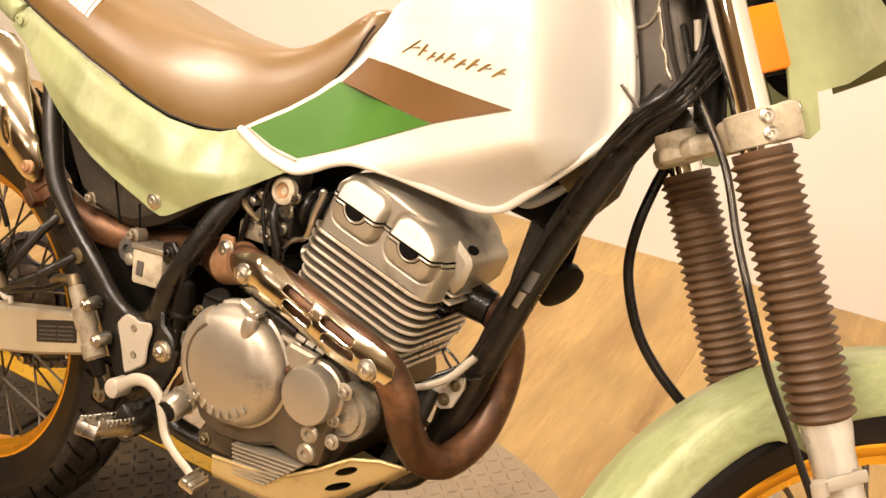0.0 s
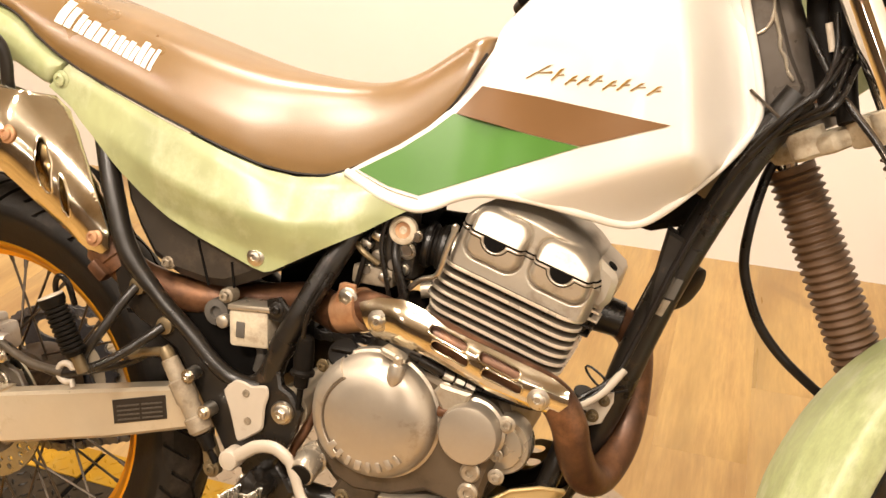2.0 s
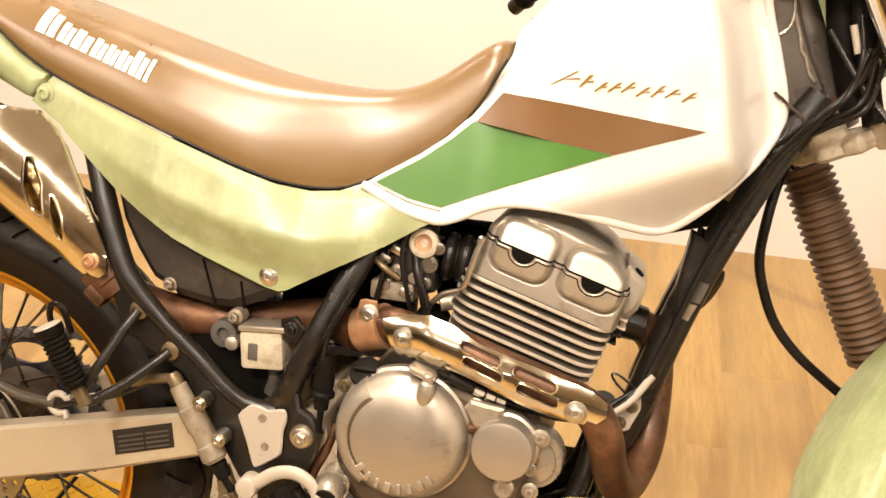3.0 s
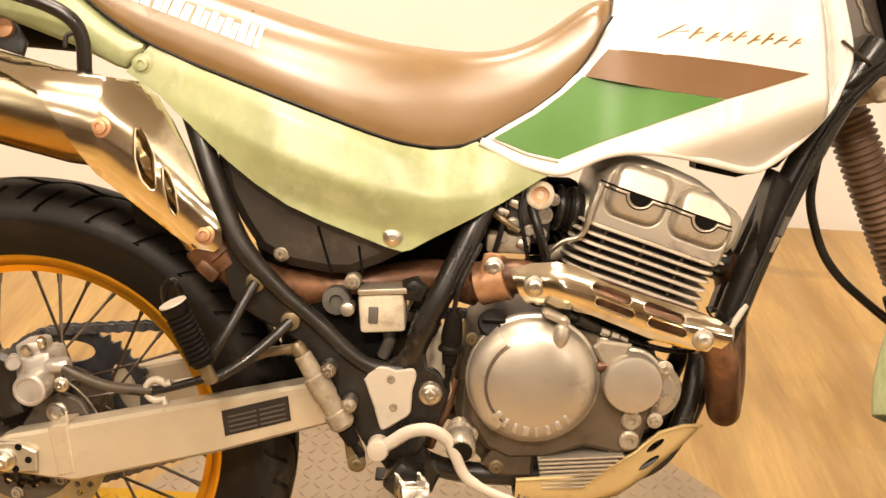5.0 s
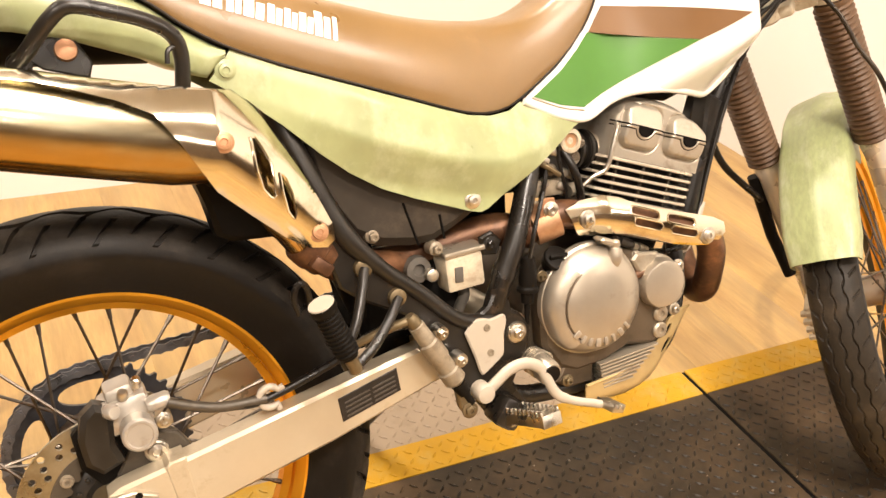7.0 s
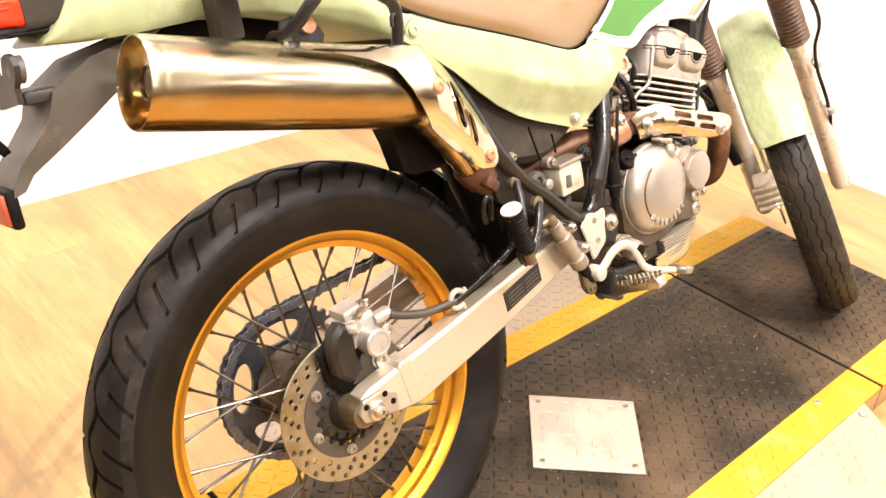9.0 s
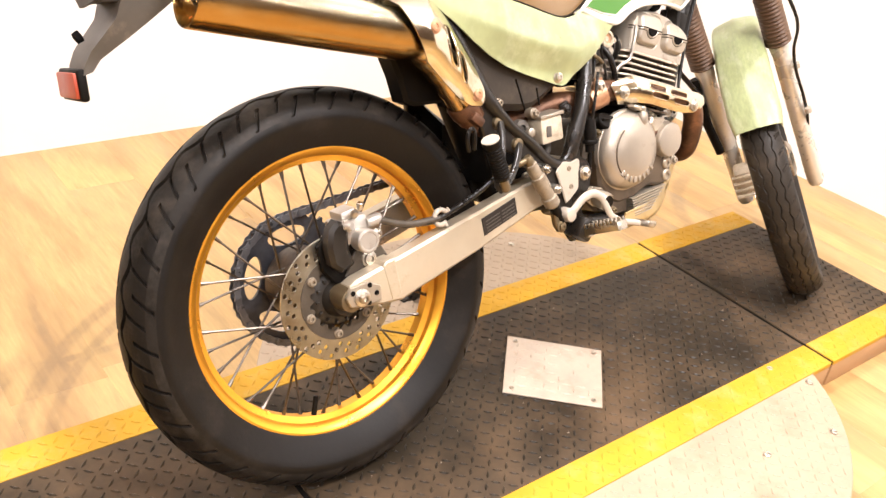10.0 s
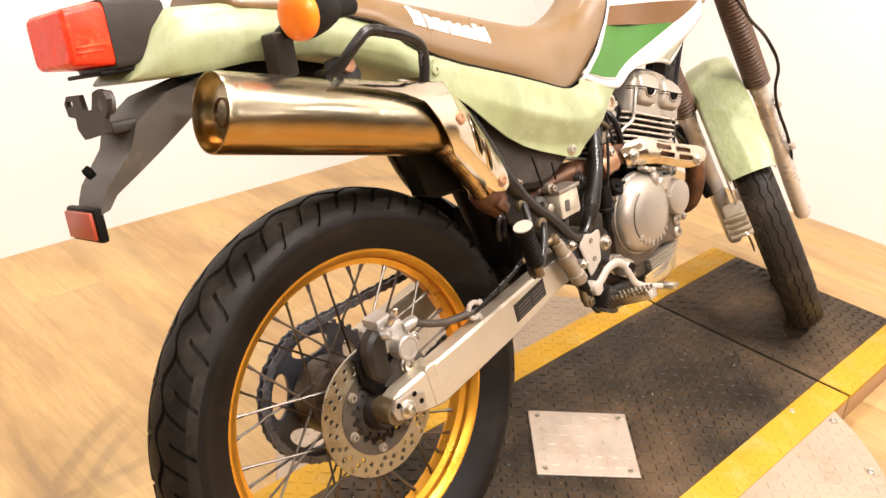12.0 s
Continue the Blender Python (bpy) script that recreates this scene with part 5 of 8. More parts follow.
add_tube(bm, curve([fk(0.035, 0.08, 0.905), fk(0.016, 0.095, 0.88), fk(-0.010, 0.108, 0.84), fk(-0.024, 0.124, 0.80), fk(-0.028, 0.131, 0.76), fk(-0.026, 0.134, 0.72), fk(-0.016, 0.131, 0.68), fk(0.0, 0.122, 0.64), fk(0.03, 0.11, 0.58)], 10), 0.006, 12)
part("front_brake_hose", bm, CABLE, bike, "thick black front brake hose in a loop")

# ---- handlebar
bm = bmesh.new()
add_tube(bm, curve([(-0.06, 0.37, 1.20), (-0.03, 0.22, 1.215), (0.02, 0.1, 1.175), (0.03, 0, 1.165), (0.02, -0.1, 1.175), (-0.03, -0.22, 1.215), (-0.06, -0.37, 1.20)], 8), 0.011, 12)
part("handlebar", at_fork(bm), BLACKPAINT, bike)
for s in (-1, 1):
    bm = bmesh.new()
    rows = []
    for k in range(9):
        rows += [(0.0085 * k, 0.0140), (0.0085 * k + 0.005, 0.0150)]
    add_lathe(bm, (-0.041, s * 0.265, 1.212), (-0.19, s * 1.0, -0.08), rows + [(0.078, 0.0172), (0.083, 0.0165)], 20)
    part("handlebar_grip", at_fork(bm), BLACKPLASTIC, bike, "black rubber grip")

bm = bmesh.new()
add_tube(bm, curve([(0.01, 0.10, 1.205), (0.0, 0.17, 1.195), (-0.025, 0.225, 1.172), (-0.052, 0.256, 1.154)]), [0.0045] * 18 + [0.0040], 8)
add_lathe(bm, (-0.050, 0.252, 1.157), (-0.6, 0.6, -0.5), [(-0.002, 0.004), (0.002, 0.0085), (0.008, 0.0095), (0.013, 0.006), (0.015, 0.001)], 12)
part("clutch_hand_lever", at_fork(bm), DARKSTEEL, bike, "dark lever with a ball end")

# ---- engine
CA = radians(16.4)
CE1, CE3 = Vector((math.cos(CA), 0, -math.sin(CA))), Vector((math.sin(CA), 0, math.cos(CA)))
CO = Vector((0.70, 0, 0.545))
CYL = Matrix(((CE1.x, 0, CE3.x, CO.x), (0, 1, 0, 0), (CE1.z, 0, CE3.z, CO.z), (0, 0, 0, 1)))


def at_cyl(bm):
    bmesh.ops.transform(bm, matrix=CYL, verts=bm.verts)
    return bm


CASE_OUT = [(0.524, 0.496), (0.514, 0.455), (0.512, 0.415), (0.522, 0.380), (0.545, 0.358), (0.60, 0.348), (0.66, 0.352), (0.715, 0.372), (0.732, 0.40), (0.745, 0.43), (0.747, 0.47), (0.737, 0.502), (0.705, 0.515), (0.66, 0.524), (0.60, 0.532), (0.55, 0.522)]
bm = bmesh.new()
add_plate(bm, CASE_OUT, -0.085, 0.10, 0.008)
engine = part("engine", bm, CASE, bike, "air-cooled single-cylinder engine, bronze-grey cases")
bm = bmesh.new()
add_plate(bm, [(0.533, 0.510), (0.522, 0.465), (0.525, 0.418), (0.548, 0.384), (0.575, 0.372), (0.62, 0.376), (0.66, 0.392), (0.70, 0.385), (0.722, 0.392), (0.730, 0.425), (0.738, 0.455), (0.737, 0.487), (0.724, 0.505), (0.69, 0.512), (0.66, 0.525), (0.62, 0.537), (0.575, 0.535), (0.548, 0.528)], -0.112, -0.08, 0.006)
part("side_case", bm, CASE, engine)
# domed clutch cover with its flange and step
bm = bmesh.new()
add_lathe(bm, (0.5965, -0.108, 0.4705), (0, -1, 0), [(-0.004, 0.0755), (0.004, 0.0748), (0.006, 0.0715), (0.013, 0.0705), (0.020, 0.0670), (0.0265, 0.0600), (0.0315, 0.0500), (0.0345, 0.0380), (0.0362, 0.0240), (0.037, 0.0100), (0.0372, 0.002)], 72)
clutch = part("clutch_cover", bm, COVER, engine, "round domed clutch cover with raised lettering", 30)
bm = bmesh.new()
add_loft(bm, [[(0.5965 + r * math.cos(radians(a)), y, 0.4705 + r * math.sin(radians(a))) for r, y in ((0.0540, -0.1370), (0.0560, -0.1385), (0.0615, -0.1372), (0.0685, -0.1325), (0.0725, -0.1250), (0.0735, -0.116), (0.0735, -0.108), (0.060, -0.108))] for a in range(126, 236, 4)])
part("cover_step", bm, COVER, clutch, sharp=30)
bm = bmesh.new()
add_lathe(bm, (0.6225, -0.1315, 0.5375), Vector((-0.14, -0.12, -1)).normalized(), [(-0.002, 0.0062), (0, 0.0085), (0.008, 0.0095), (0.016, 0.0085), (0.025, 0.004)], 20)
part("lever_boss", bm, COVER, clutch)
bm = bmesh.new()
add_plate(bm, [(0.600, 0.5515), (0.604, 0.5545), (0.622, 0.5485), (0.630, 0.5445), (0.6305, 0.5405), (0.619, 0.5405), (0.604, 0.5465)], -0.134, -0.112, 0.0025)
add_lathe(bm, (0.6225, -0.1310, 0.537), (0, -0.1, 1), [(0, 0.0058), (0.010, 0.0058), (0.012, 0.004)], 12)
part("clutch_lever", bm, ALLOY, engine)
# thin dark tube drawn for the soft shading beside the step
bm = bmesh.new()
add_tube(bm, [(0.5965 + 0.0530 * math.cos(radians(a)), -0.1380, 0.4705 + 0.0530 * math.sin(radians(a))) for a in range(124, 242, 4)], [0.0008] + [0.0015] * 28 + [0.0008], 8)
part("cover_groove", bm, CASE, clutch, "dark line for the shading along the cover step")
# raised maker's marks as plain bars along the lower rim
for k in range(8):
    a = radians(222 + 13.5 * k)
    bm = bmesh.new()
    c = Vector((0.5965 + 0.0515 * math.cos(a), -0.1392, 0.4705 + 0.0515 * math.sin(a)))
    add_box(bm, c, (0.0056 if k % 3 else 0.0078, 0.0042, 0.0115), 0.0012, pose(0, 0, 0, 0, -(math.degrees(a) - 270), 0).to_3x3())
    part("raised_mark", bm, COVER, clutch)
# round oil filter cover
bm = bmesh.new()
add_lathe(bm, (0.7055, -0.105, 0.4745), (0, -1, 0), [(-0.004, 0.037), (0.004, 0.037), (0.006, 0.034), (0.021, 0.033), (0.0235, 0.0315), (0.0245, 0.028)], 48)
part("filter_cover", bm, COVER, engine, "smooth round oil filter cover", 30)
for bx, bz in ((0.7095, 0.4045), (0.710, 0.4285)):
    bm = bmesh.new()
    add_lathe(bm, (bx, -0.108, bz), (0, -1, 0), [(0, 0.0118), (0.007, 0.0115), (0.0095, 0.009), (0.0095, 0.0045), (0.006, 0.004)], 24)
    part("case_bolt", bm, ALLOY, engine)
for bx, bz, r in ((0.526, 0.512, 0.005), (0.6715, 0.513, 0.006), (0.679, 0.500, 0.0065), (0.7425, 0.489, 0.0065), (0.7375, 0.428, 0.006), (0.562, 0.362, 0.0055), (0.5305, 0.40, 0.006), (0.735, 0.452, 0.005)):
    bm = bmesh.new()
    add_bolt(bm, (bx, -0.108, bz), r, 0.008)
    part("case_bolt", bm, BRASS if bx in (0.562, 0.526) else ALLOY, engine)
bm = bmesh.new()
add_plate(bm, [(0.660, 0.512), (0.667, 0.521), (0.682, 0.519), (0.703, 0.517), (0.699, 0.508), (0.685, 0.492), (0.672, 0.492)], -0.118, -0.105, 0.003)
part("cable_bracket", bm, ALLOY, engine)
bm = bmesh.new()
add_tube(bm, [(0.668, -0.112, 0.489), (0.69, -0.115, 0.493)], 0.0065, 12)
part("oil_union", bm, RUST, engine)
# front right cover with its ring
bm = bmesh.new()
add_lathe(bm, (0.735, -0.07, 0.458), (0, -1, 0), [(0, 0.034), (0.022, 0.034), (0.026, 0.032), (0.026, 0.026), (0.03, 0.025), (0.032, 0.015)], 40)
part("front_cover", bm, ALLOY, engine)
# oil filler cap, sensor and boot
bm = bmesh.new()
add_lathe(bm, (0.549, -0.105, 0.5285), (0, -0.75, 0.65), [(-0.012, 0.015), (0, 0.0165), (0.004, 0.018), (0.007, 0.0165), (0.008, 0.012)], 22)
add_box(bm, (0.549, -0.112, 0.5345), (0.026, 0.005, 0.01), 0.002, pose(0, 0, 0, 40, 0, 0).to_3x3())
part("filler_cap", bm, BLACKPLASTIC, engine, "black oil filler cap")
# ribbed shaft cover behind the pedal
bm = bmesh.new()
rows = []
for k in range(4):
    rows += [(0.006 * k, 0.0130 + 0.0013 * k), (0.006 * k + 0.0035, 0.0150 + 0.0013 * k), (0.006 * k + 0.0045, 0.0130 + 0.0013 * k)]
add_lathe(bm, (0.519, -0.088, 0.401), (0.03, -1, -0.25), rows + [(0.03, 0.0170), (0.046, 0.0165), (0.049, 0.0145)], 32)
boot = part("shaft_cover", bm, ALLOY, engine, "ribbed alloy shaft cover")
bm = bmesh.new()
add_lathe(bm, (0.5204, -0.1345, 0.3895), (0.03, -1, -0.25), [(0, 0.0130), (0.003, 0.0125)], 24)
part("cap", bm, BLACKPLASTIC, boot)
# finned sump and lower case
for k in range(8):
    bm = bmesh.new()
    z = 0.389 - 0.0052 * k
    x0, x1 = 0.608 + 0.001 * k, 0.706 - 0.006 * k
    add_box(bm, ((x0 + x1) / 2, -0.102, z - 0.008), (x1 - x0, 0.03, 0.0026), 0.0008, pose(0, 0, 0, 0, -6, 0).to_3x3())
    part("sump_fin", bm, ALLOY, engine)
bm = bmesh.new()
add_plate(bm, [(0.56, 0.388), (0.585, 0.396), (0.605, 0.392), (0.605, 0.35), (0.565, 0.35), (0.545, 0.362)], -0.108, -0.08, 0.004)
part("sump_corner", bm, CASE, engine)
# starter motor on top of the case
bm = bmesh.new()
add_tube(bm, [(0.60, -0.02, 0.572), (0.60, -0.10, 0.572)], 0.022, 20)
part("starter_motor", bm, BLACKPLASTIC, engine)

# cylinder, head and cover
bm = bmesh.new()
# plain core, its near-black colour carries the shadow of the fin gaps
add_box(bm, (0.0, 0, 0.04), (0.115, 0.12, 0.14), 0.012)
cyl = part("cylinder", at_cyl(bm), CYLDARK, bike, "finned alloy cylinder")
for k in range(10):
    e3 = -0.014 + 0.0107 * k
    half_x = 0.083 if k > 2 else 0.078
    x0 = -0.090 if k > 4 else -0.084
    out = rounded(x0, -0.082, half_x, 0.082, 0.028, 6)
    bm = bmesh.new()
    add_loft(bm, [[(p[0], p[1], e3 + dz) for p in inset(out, ins)] for dz, ins in ((-0.0021, 0.0016), (-0.0010, 0.0), (0.0012, 0.0), (0.0023, 0.0016))])
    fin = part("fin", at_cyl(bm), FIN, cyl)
    # flat faces get the darker colour as painted gap shade, edges stay bright
    fin.data.materials.append(FINSHADE)
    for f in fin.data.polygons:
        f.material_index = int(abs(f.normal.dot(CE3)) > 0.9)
bm = bmesh.new()
for px in (-0.052, -0.006, 0.04):
    add_tube(bm, [(px, -0.067, -0.02), (px, -0.067, 0.086)], 0.0024, 8)
part("fin_web", at_cyl(bm), DARKSTEEL, cyl)
bm = bmesh.new()
HEAD_TOP = [(-0.080, 0.132), (-0.074, 0.150), (-0.062, 0.160), (-0.035, 0.168), (-0.005, 0.170), (0.025, 0.167), (0.052, 0.158), (0.070, 0.147), (0.080, 0.132), (0.084, 0.114)]
PADS = ((-0.066, -0.004, 0.158), (0.010, 0.074, 0.156))
SEAM = 0.1305


def pad_edge(e, z, e0, e1, top):
    """Distance outside (+) or inside (-) the rounded outline of a valve cap."""
    r = 0.015
    dx, dz = abs(e - (e0 + e1) / 2) - (e1 - e0) / 2 + r, abs(z - (top + 0.101) / 2) - (top - 0.101) / 2 + r
    return math.hypot(max(dx, 0), max(dz, 0)) + min(max(dx, dz), 0) - r


def head_y(e, z, caps=True):
    """Outer face of the cylinder head: eased at its rim, with two cushion-like caps in shallow grooves."""
    d = min(glide(HEAD_TOP, e, 0.006) - z, e + 0.080, 0.084 - e)
    y = -0.0775 + 0.016 * max(0.0, 1 - d / 0.009) ** 2
    if caps:
        for e0, e1, top in PADS:
            s = pad_edge(e, z, e0, e1, top)
            y += 0.0034 * math.exp(-((s - 0.0012) / 0.0016) ** 2)
            k = max(0.0, min(1.0, -s / 0.006))
            rise = math.sqrt(max(0.0, 1 - (1 - k) ** 2))
            y -= rise * (0.0125 - (max(0.0, z - SEAM) * 0.34 + max(0.0, SEAM - z) * 0.16))
    return y


skin = []
for iz in range(65):
    row = []
    for ie in range(121):
        e = -0.080 + 0.164 * ie / 120
        z = 0.085 + (glide(HEAD_TOP, e, 0.006) - 0.085) * iz / 64
        row.append((e, head_y(e, z), z))
    skin.append(row)
add_loft(bm, skin, cap=False, closed=False)
rim = [p[-1] for p in skin] + list(reversed([p for p in skin[-1]]))[1:] + [p[0] for p in reversed(skin)][1:]
add_loft(bm, [rim, [(p[0], 0.066, p[2]) for p in rim]], cap=False, closed=True)
add_loft(bm, [[(-0.080, -0.0615, 0.085), (0.084, -0.0615, 0.085)], [(-0.080, 0.066, 0.085), (0.084, 0.066, 0.085)]], cap=False, closed=False)
add_loft(bm, [[(p[0], 0.066, p[2]) for p in rim]], cap=True)
bmesh.ops.remove_doubles(bm, verts=bm.verts, dist=0.0001)
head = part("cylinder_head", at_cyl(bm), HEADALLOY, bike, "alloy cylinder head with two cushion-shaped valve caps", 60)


def seam_line(r, drop, lift):
    """The joint across the head, dipping round the recess of each cap."""
    out = []
    for k in range(165):
        e = -0.0785 + 0.161 * k / 164
        z = SEAM - drop
        for e0, e1, top in PADS:
            c = abs(e - (e0 + e1) / 2)
            if c < r:
                z = min(z, SEAM - math.sqrt(r * r - c * c))
        out.append((e, head_y(e, z) - lift, z))
    return out


bm = bmesh.new()
add_tube(bm, seam_line(0.0, 0.0, -0.0002), 0.0011, 6)
part("head_seam", at_cyl(bm), DARKGAP, head)
bm = bmesh.new()
add_tube(bm, seam_line(0.0148, 0.0028, 0.0002), 0.0012, 6)
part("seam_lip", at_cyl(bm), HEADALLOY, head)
bm = bmesh.new()
add_tube(bm, seam_line(0.0166, 0.0050, -0.0004), 0.0008, 6)
part("head_seam", at_cyl(bm), DARKGAP, head)
for e0, e1, top in PADS:
    mid = (e0 + e1) / 2
    bm = bmesh.new()
    half = [(mid + 0.0128 * math.cos(radians(a)), SEAM + 0.0128 * math.sin(radians(a))) for a in range(180, 361, 12)]
    add_plate(bm, half, -0.0910, -0.083, 0.0008)
    part("recess", at_cyl(bm), DARKGAP, head)
bm = bmesh.new()
add_plate(bm, [(0.07, 0.100), (0.07, 0.152), (0.092, 0.143), (0.097, 0.136), (0.098, 0.112), (0.092, 0.098)], -0.052, 0.05, 0.006)
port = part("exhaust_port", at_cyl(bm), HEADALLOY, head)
bm = bmesh.new()
add_loft(bm, [[(x, y, 0.1525 - (x - 0.07) * 0.41 + h) for x, y in oval(0.0845, -0.033, 0.0055, 0.011, 0, 20)] for h in (-0.002, 0.0008)])
part("bolt_well", at_cyl(bm), DARKGAP, port)
for k in range(4):
    bm = bmesh.new()
    add_box(bm, (0.080, 0, 0.066 + 0.0095 * k), (0.030 - 0.003 * abs(k - 2), 0.096, 0.0028), 0.001)
    part("fin", at_cyl(bm), FIN if k > 1 else BLACKPAINT, cyl)
bm = bmesh.new()
add_box(bm, (0.076, 0, 0.083), (0.022, 0.09, 0.030), 0.003)
part("port_boss", at_cyl(bm), BLACKPAINT, cyl)
# breather pipe beside the head
bm = bmesh.new()
add_tube(bm, curve([(0.604, -0.07, 0.585), (0.606, -0.075, 0.605), (0.622, -0.08, 0.622), (0.642, -0.085, 0.632), (0.650, -0.088, 0.66), (0.657, -0.088, 0.683)]), 0.0032, 10)
add_lathe(bm, (0.657, -0.088, 0.683), (0.2, 0, 1), [(0, 0.0042), (0.006, 0.0042), (0.008, 0.002)], 10)
part("breather_pipe", bm, STEEL, bike)
# carburettor
bm = bmesh.new()
add_box(bm, (0.582, -0.045, 0.645), (0.055, 0.05, 0.06), 0.008)
add_lathe(bm, (0.575, -0.045, 0.67), (0, 0, 1), [(0, 0.028), (0.02, 0.028), (0.03, 0.02)], 24)
carb = part("carburettor", bm, GREASE, bike, "alloy carburettor with black rubber intake")
bm = bmesh.new()
add_lathe(bm, (0.594, -0.068, 0.672), (0, -1, 0.1), [(0, 0.016), (0.008, 0.016), (0.010, 0.013), (0.010, 0.010), (0.006, 0.009), (0.006, 0.004)], 24)
drum = part("throttle_drum", bm, OXIDE, carb)
bm = bmesh.new()
add_lathe(bm, (0.594, -0.0735, 0.6726), (0, -1, 0.1), [(0, 0.0105), (0.0012, 0.0100), (0.0004, 0.004)], 20)
part("drum_face", bm, BAND, drum, "brown spring face")
for bx, bz, r in ((0.566, 0.638, 0.006), (0.60, 0.65, 0.008), (0.585, 0.632, 0.005), (0.555, 0.622, 0.0055), (0.597, 0.628, 0.006), (0.61, 0.668, 0.0055)):
    bm = bmesh.new()
    add_lathe(bm, (bx, -0.068, bz), (0, -1, 0), [(0, r * 1.3), (0.004, r * 1.3), (0.004, r), (0.009, r * 0.9), (0.009, r * 0.4)], 12)
    part("adjuster", bm, STEEL, carb)
bm = bmesh.new()
add_box(bm, (0.562, -0.05, 0.615), (0.05, 0.05, 0.022), 0.004)
part("float_bowl", bm, CORRODED, carb)
bm = bmesh.new()
BOOT = Vector((1, 0.1, -0.12)).normalized()
add_lathe(bm, (0.611, -0.042, 0.656), BOOT, [(0, 0.0225), (0.001, 0.0255), (0.011, 0.0255), (0.013, 0.0225), (0.016, 0.0225), (0.018, 0.0262), (0.028, 0.0262), (0.030, 0.022), (0.034, 0.022)], 28)
boot = part("intake_boot", bm, BLACKPLASTIC, carb)
for off in (0.0045, 0.0215):
    bm = bmesh.new()
    add_lathe(bm, Vector((0.611, -0.042, 0.656)) + BOOT * off, BOOT, [(0, 0.0262), (0, 0.0272), (0.004, 0.0272), (0.004, 0.0262)], 28)
    part("boot_clamp", bm, BLACKPAINT, boot)
bm = bmesh.new()
add_lathe(bm, Vector((0.611, -0.042, 0.656)) + BOOT * 0.032, BOOT, [(0, 0.018), (0, 0.021), (0.020, 0.023), (0.022, 0.028), (0.028, 0.028)], 24)
part("intake_manifold", bm, ALLOY, carb)
bm = bmesh.new()
add_tube(bm, curve([(0.585, -0.07, 0.66), (0.592, -0.082, 0.64), (0.602, -0.083, 0.61), (0.606, -0.08, 0.588)]), [0.0055] * 19, 10)
part("drain_hose", bm, CABLE, carb)
bm = bmesh.new()
add_tube(bm, curve([(0.61, -0.04, 0.60), (0.64, -0.03, 0.605), (0.66, -0.02, 0.60)]), 0.01, 12)
part("intake_stub", bm, ALLOY, carb)
for pts, r, hose_mat in (([(0.548, -0.05, 0.70), (0.556, -0.072, 0.665), (0.552, -0.08, 0.63), (0.545, -0.078, 0.60)], 0.0032, CABLE), ([(0.60, -0.05, 0.71), (0.578, -0.075, 0.69), (0.572, -0.08, 0.655), (0.580, -0.08, 0.62), (0.588, -0.075, 0.585)], 0.0026, CABLE),
                    ([(0.535, -0.07, 0.655), (0.552, -0.085, 0.645), (0.572, -0.082, 0.632)], 0.0036, BRASS)):
    bm = bmesh.new()
    add_tube(bm, curve(pts, 6), r, 8)
    part("carb_hose", bm, hose_mat, carb)
for bx, bz in ((0.553, 0.652), (0.566, 0.662), (0.578, 0.616)):
    bm = bmesh.new()
    add_box(bm, (bx, -0.074, bz), (0.014, 0.012, 0.009), 0.002, pose(0, 0, 0, 0, 25, 0).to_3x3())
    part("linkage_arm", bm, STEEL, carb)
# airbox behind the side panel
bm = bmesh.new()
add_plate(bm, [(0.235, 0.70), (0.245, 0.66), (0.262, 0.628), (0.283, 0.597), (0.318, 0.579), (0.36, 0.573), (0.388, 0.574), (0.42, 0.588), (0.45, 0.605), (0.485, 0.63), (0.505, 0.65), (0.49, 0.675), (0.42, 0.70), (0.34, 0.72), (0.26, 0.735)], -0.094, 0.094, 0.012)
air = part("airbox", bm, DARKPLASTIC, bike, "dark brown-grey plastic airbox")
for x0, z0, x1, z1 in ((0.349, 0.628, 0.366, 0.575), (0.395, 0.608, 0.4, 0.578)):
    bm = bmesh.new()
    add_tube(bm, [(x0, -0.0945, z0), (x1, -0.0945, z1)], 0.0016, 6)
    part("airbox_rib", bm, DARKGAP, air)
for bx, bz in ((0.309, 0.594), (0.389, 0.566)):
    bm = bmesh.new()
    add_lathe(bm, (bx, -0.088, bz), (0, -1, 0), [(-0.01, 0.0095), (0.005, 0.009), (0.007, 0.006)], 16)
    add_bolt(bm, (bx, -0.095, bz), 0.006, 0.006, washer=False)
    part("airbox_screw", bm, CORRODED, air)
# pale coolant-style box and its bracket
bm = bmesh.new()
add_box(bm, (0.424, -0.075, 0.533), (0.052, 0.05, 0.045), 0.005, pose(0, 0, 0, 0, -5, 0).to_3x3())
box = part("valve_box", bm, OXIDE, bike, "pale corroded alloy air valve box")
bm = bmesh.new()
add_box(bm, (0.4145, -0.1005, 0.531), (0.011, 0.003, 0.019), 0.001)
part("box_mark", bm, GREYPLASTIC, box)
bm = bmesh.new()
add_box(bm, (0.424, -0.075, 0.5585), (0.056, 0.054, 0.007), 0.002, pose(0, 0, 0, 0, -5, 0).to_3x3())
part("box_lid", bm, ALLOY, box)
bm = bmesh.new()
add_lathe(bm, (0.384, -0.085, 0.533), (0, -1, 0), [(-0.02, 0.008), (0.006, 0.008), (0.008, 0.005)], 16)
part("box_union", bm, ALLOY, box)
bm = bmesh.new()
add_tube(bm, curve([(0.43, -0.075, 0.512), (0.432, -0.075, 0.495), (0.425, -0.07, 0.475)]), 0.0075, 10)
part("box_hose", bm, GREYPLASTIC, box)
bm = bmesh.new()
